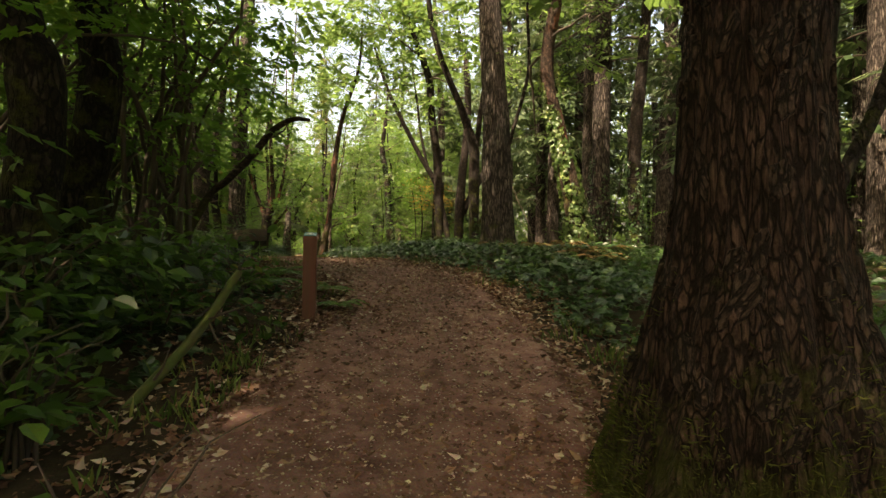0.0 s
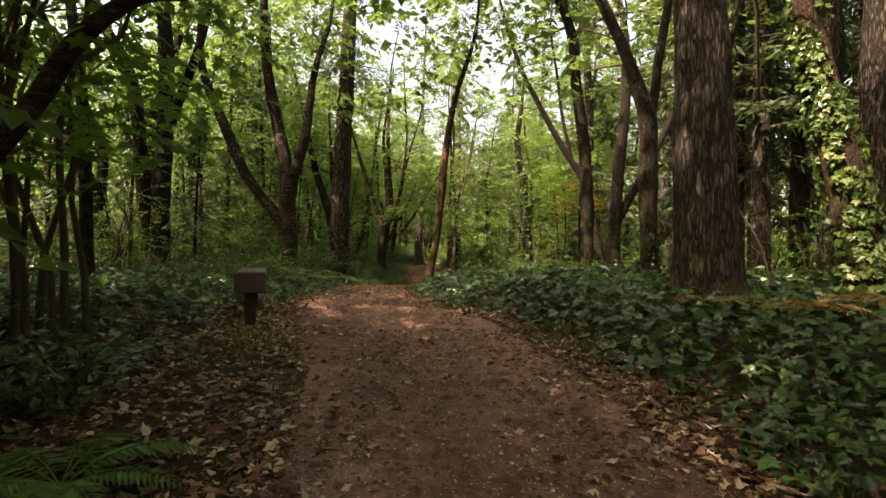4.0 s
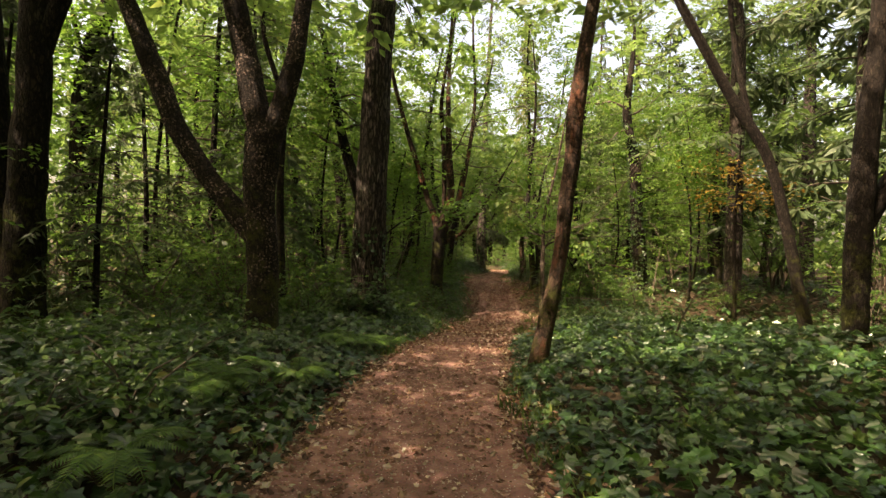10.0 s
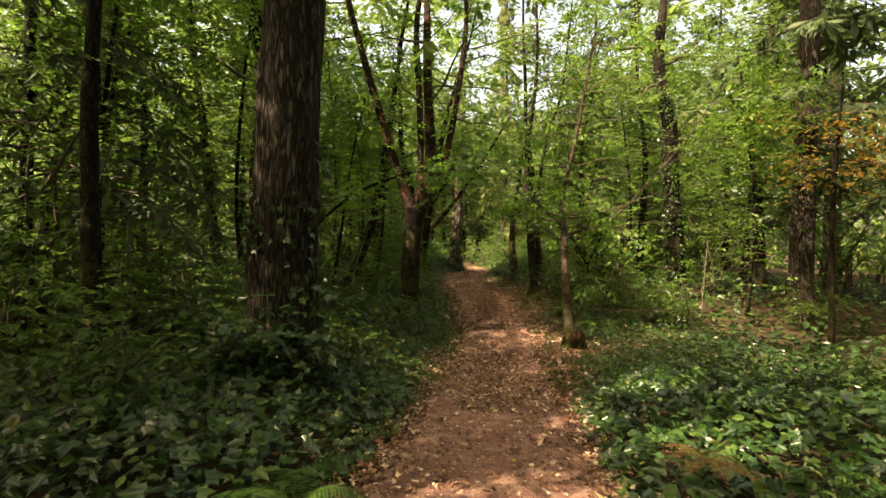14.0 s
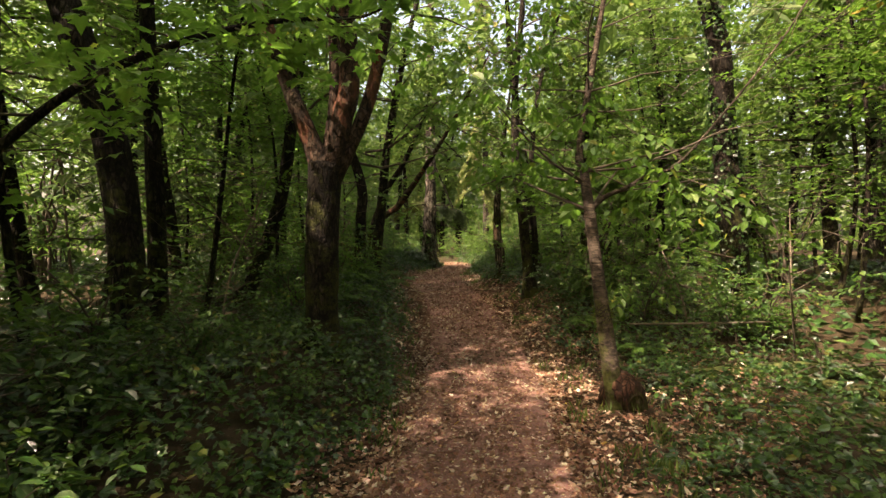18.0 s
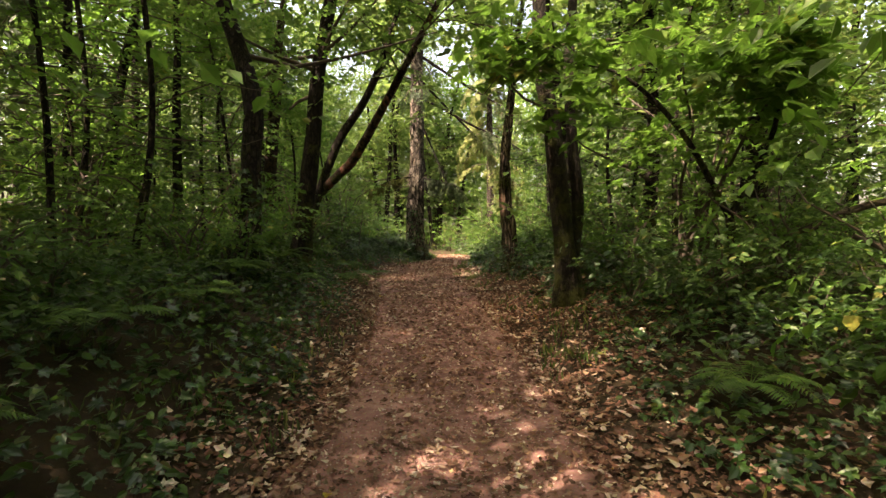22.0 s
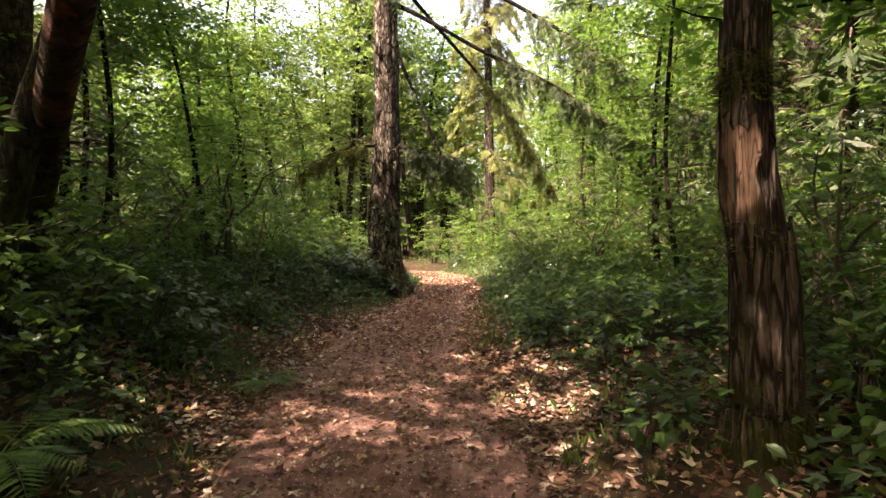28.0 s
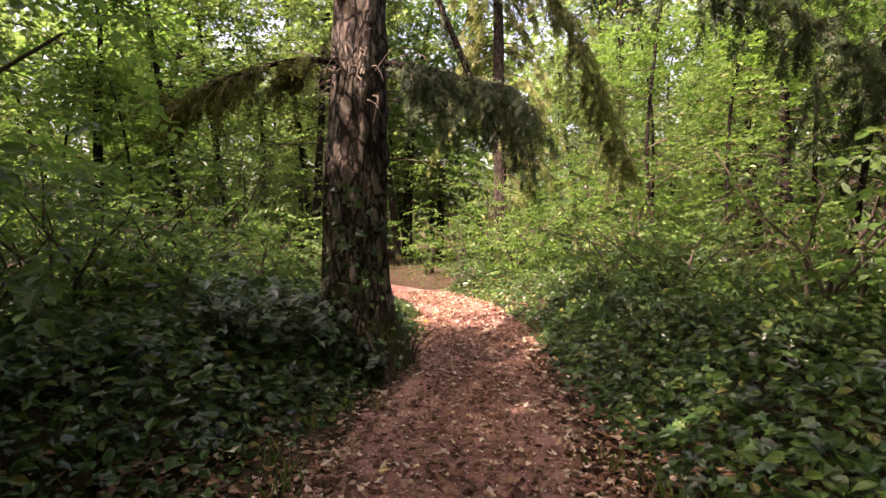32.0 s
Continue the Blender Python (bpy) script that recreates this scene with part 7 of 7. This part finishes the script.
EDGE_SHRUBS = [
        (-2.7, 22.3, 0.8, 0.8, 8, 330, OVAL, IVY, "dark glossy salal beside the path"), (2.9, 33.6, 0.9, 0.7, 7, 200, LOBED, MAPLE, "young maple shoots with large leaves"),
        (-2.0, 20.7, 0.75, 0.5, 7, 330, OVAL, FERN, "broad-leaved salmonberry crowding the path"), (-2.4, 19.9, 0.8, 0.6, 7, 330, OVAL, IVY, "dark broad-leaved shrub in the shade"), (-1.7, 21.6, 0.6, 0.5, 7, 300, OVAL, FERN, "broad-leaved salmonberry crowding the path"), (1.25, 36.3, 0.45, 0.35, 6, 90, LOBED, HERB, "low bramble shoots at the path edge"), (-1.95, 36.3, 0.6, 0.5, 6, 130, LOBED, HERB, "low leafy bramble under shrubs"), (1.3, 34.1, 0.4, 0.4, 6, 90, LOBED, HERB, "low bramble at the path edge"),
        (1.85, 33.35, 0.55, 0.4, 7, 220, OVAL, FERN, "fresh leafy shoots round the snag"), (2.1, 33.7, 0.7, 0.4, 7, 220, OVAL, HERB, "fresh leafy shoots round the snag"), (3.6, 43.6, 1.6, 1.1, 8, 900, DIAMOND, MAPLE, "sunlit fresh green shrub"), (1.9, 45.3, 1.2, 1.0, 8, 800, DIAMOND, MAPLE, "sunlit fresh green shrub"),
        (-1.75, 19.72, 0.8, 0.4, 9, 380, LOBED, IVY, "ivy mounded round the fir's foot"), (-2.25, 19.65, 0.9, 0.4, 9, 380, LOBED, IVY, "ivy mounded round the fir's foot"),
        (-0.25, 40.05, 0.55, 0.4, 9, 420, LOBED, IVY, "ivy mounded round the old fir's foot"), (-0.75, 40.1, 0.6, 0.5, 9, 420, LOBED, IVY, "ivy mounded round the old fir's foot"), (-1.3, 39.6, 0.6, 0.5, 9, 360, LOBED, IVY, "ivy mound under the old fir"), (-0.05, 40.6, 0.45, 0.3, 9, 300, LOBED, IVY, "ivy mounded round the old fir's foot"),
        (-2.2, 35.2, 0.9, 0.7, 9, 240, LOBED, FERN, "broad-leaved thimbleberry beside the path"), (-1.9, 34.4, 0.6, 0.5, 8, 160, LOBED, FERN, "broad-leaved thimbleberry beside the path"), (1.7, 35.2, 0.5, 0.5, 8, 160, LOBED, HERB, "broad-leaved thimbleberry beside the path"), (2.3, 34.6, 0.7, 0.6, 8, 200, LOBED, FERN, "broad-leaved thimbleberry beside the path"), (1.5, 37.3, 0.5, 0.5, 8, 180, LOBED, HERB, "low bramble at the path edge"), (2.5, 32.3, 1.2, 0.6, 6, 130, LOBED, FERN, "hazel shoot with broad soft leaves")]
START_SHRUBS = [
        (-0.45, 1.5, 0.55, 0.35, 8, 170, "low hazel shoots with broad soft leaves"), (-1.0, 2.3, 0.7, 0.45, 8, 170, "leafy salal crowding the mossy stick"), (-1.25, 3.2, 0.85, 0.5, 8, 190, "leafy salal in dark shade"),
        (-0.5, 3.95, 0.5, 0.35, 7, 150, "leafy herbs behind the waymark post"), (-0.45, 5.0, 0.5, 0.4, 7, 150, "leafy herbs behind the waymark post"), (-1.15, 4.5, 0.85, 0.55, 8, 200, "hazel shoots with layered leaves"),
        (-1.7, 3.8, 1.0, 0.6, 8, 220, "hazel shoots with layered leaves"), (-1.7, 2.2, 0.8, 0.5, 8, 190, "leafy salal in dark shade"), (-1.0, 5.6, 0.65, 0.5, 8, 190, "leafy salal under the hazel"), (0.0, 3.75, 0.25, 0.22, 5, 40, "low trailing shoots at the foot of the post"), (-1.9, 5.2, 0.9, 0.6, 8, 220, "hazel shoots with layered leaves")]
for k, (x, y, h, sp, n, lf, lab) in enumerate(START_SHRUBS):
    shrub("leafy_shrub", lab, h, sp, n, lf, 0.115, OVAL, SHRUB if k % 3 else HERB, 680 + k, at=at_ground(x, y), flat=0.8)
for k, (x, y, h, sp, n, lf, sh, mt, lab) in enumerate(BANK_SHRUBS + EDGE_SHRUBS):
    shrub("leafy_shrub", lab, h, sp, n, lf, 0.12 if k < 2 else 0.085, sh, mt, 600 + k, at=at_ground(x, y))
tree("autumn_maple_tree", "small maple with yellow-orange autumn leaves", [[(7.1, 25.6, 1.2, 0.06), (7.05, 25.6, 3.2, 0.05)]], DARK_BARK, 6.3, seg=8, seed=71, crown=dict(z0=3.8, count=11, length=1.6, per=5, size=0.12, mat=AUTUMN, roof=0, rise=0.1))

cedar = conifer("cedar_tree", "sunlit cedar with long hanging yellow-green sprays", 2.8, 51.0, 20, 0.2, 2.2, 64, seg=12, reach=2.9, count=120, per=40, spray=0.42, droop=1.3, needles=CEDAR_AND_SUNLIT_FIR)

# dead twigs and stalks
def dead_twigs(name, label, rows, seed, n=9, ln=0.5):
    """A bare stalk with crooked side twigs."""
    rng = np.random.default_rng(seed)
    at = at_ground(*rows[0][:2])
    root = thing(name, at, label, "dead branch")
    full = resample([[x, y, float(ground_z(x, y)) + z, r] for x, y, z, r in rows], 0.1)
    part("stem", tube_mesh("stem", full, DEAD if seed % 2 else TWIG, at, seg=7, step=0.12, rough=0.1, freq=3, seed=seed), None, root)
    for k in range(n):
        q = full[int(rng.uniform(0.25, 0.98) * (len(full) - 1))]
        d = rand_dirs(1, 0.25, rng)[0]
        pts = [q[:3]]
        for s in range(3):
            d = d + rng.normal(size=3) * 0.35
            d /= np.linalg.norm(d)
            pts.append(pts[-1] + d * ln * rng.uniform(0.6, 1.1) / 3)
        part("twig", tube_mesh("twig", [[*p, max(q[3] * 0.5 * (1 - 0.27 * i), 0.002)] for i, p in enumerate(pts)], DEAD if seed % 2 else TWIG, at, seg=4, step=0.2), None, root)
    return root


for k, (x, y, a, h, n) in enumerate([(2.66, 17.56, 0.3, 1.0, 8), (3.6, 26.9, 2.0, 1.5, 12), (4.6, 26.2, 4.0, 1.3, 12), (5.4, 27.4, 1.0, 1.8, 14), (3.0, 27.2, 5.0, 1.1, 10), (-2.6, 25.6, 1.2, 1.9, 14), (-3.2, 28.4, 3.4, 2.1, 16), (-2.5, 30.6, 0.4, 1.7, 12),
                                     (-3.6, 20.2, 2.2, 1.8, 14), (-4.4, 22.0, 0.9, 2.2, 16), (4.4, 23.4, 2.7, 0.9, 10), (-2.2, 33.9, 2.4, 1.4, 10), (2.7, 34.6, 0.8, 1.4, 10), (3.4, 40.2, 2.6, 1.6, 12), (-1.7, 37.2, 1.5, 1.2, 9), (5.2, 10.2, 2.0, 1.6, 12), (6.0, 8.6, 4.4, 1.8, 12)]):
    dx, dy = math.cos(a) * h * 0.45, math.sin(a) * h * 0.45
    dead_twigs("dead_branch", "bare crooked dead branch standing in the undergrowth", [(x, y, -0.05, 0.016), (x + dx * 0.25, y + dy * 0.25, h * 0.4, 0.013), (x + dx * 0.7, y + dy * 0.7, h * 0.75, 0.010), (x + dx, y + dy, h, 0.005)], 700 + k, n, h * 0.35)

# maples that hold leafy boughs over the path
for k, (lab, stems, top, size, n) in enumerate([
        ("slim vine maple holding a bright leafy bough over the path", [[(-2.7, 22.3, 1.0, 0.04), (-2.65, 22.3, 2.3, 0.035)], [(-2.65, 22.3, 2.3, 0.03), (-1.9, 22.4, 3.0, 0.024), (-1.1, 22.5, 3.35, 0.017), (-0.4, 22.6, 3.45, 0.008)]], 4.0, 0.085, 24),
        ("slim hazel with bright broad leaves over the path", [[(4.3, 31.6, 1.2, 0.045), (4.2, 31.6, 2.4, 0.038)], [(4.2, 31.6, 2.4, 0.03), (3.5, 31.4, 3.1, 0.025), (2.8, 31.2, 3.45, 0.017), (2.1, 31.1, 3.5, 0.008)]], 4.4, 0.095, 28),
        ("vine maple with large bright leaves before a dark trunk", [[(3.3, 29.4, 0.9, 0.045), (3.2, 29.4, 1.9, 0.04)], [(3.2, 29.4, 1.9, 0.032), (2.7, 29.3, 2.7, 0.025), (2.1, 29.2, 3.2, 0.018), (1.5, 29.2, 3.35, 0.008)], [(3.2, 29.4, 1.9, 0.03), (3.5, 29.2, 2.7, 0.024), (3.4, 29.0, 3.4, 0.012)]], 4.2, 0.13, 40),
        ("slim hazel reaching thin leafy twigs past the snag", [[(4.4, 34.3, 1.3, 0.035), (4.2, 34.3, 2.4, 0.03)], [(4.2, 34.3, 2.4, 0.022), (3.4, 34.3, 3.1, 0.017), (2.6, 34.3, 3.35, 0.012), (1.9, 34.35, 3.25, 0.006)]], 4.2, 0.085, 14)]):
    tree("vine_maple_tree", lab, stems, DARK_BARK, top, seg=8, step=0.2, seed=730 + k, group="young trees", crown=dict(z0=2.75, count=n, length=0.85, per=5, size=size, shape=LOBED, mat=MAPLE, spread=0.17, roof=0, rise=0.0))

log("fallen_log", "dark crooked rotting log piled on litter", [(4.1, 23.3, 0.16, 0.05), (4.6, 23.1, 0.2, 0.075), (5.1, 22.7, 0.12, 0.08), (5.8, 22.2, 0.08, 0.07)], DARK_BARK, 12)
log("fallen_branch", "dark forked branch lying under the log", [(3.7, 22.9, 0.03, 0.03), (4.3, 22.6, 0.08, 0.04), (5.0, 22.1, 0.05, 0.035)], DARK_BARK, 13)
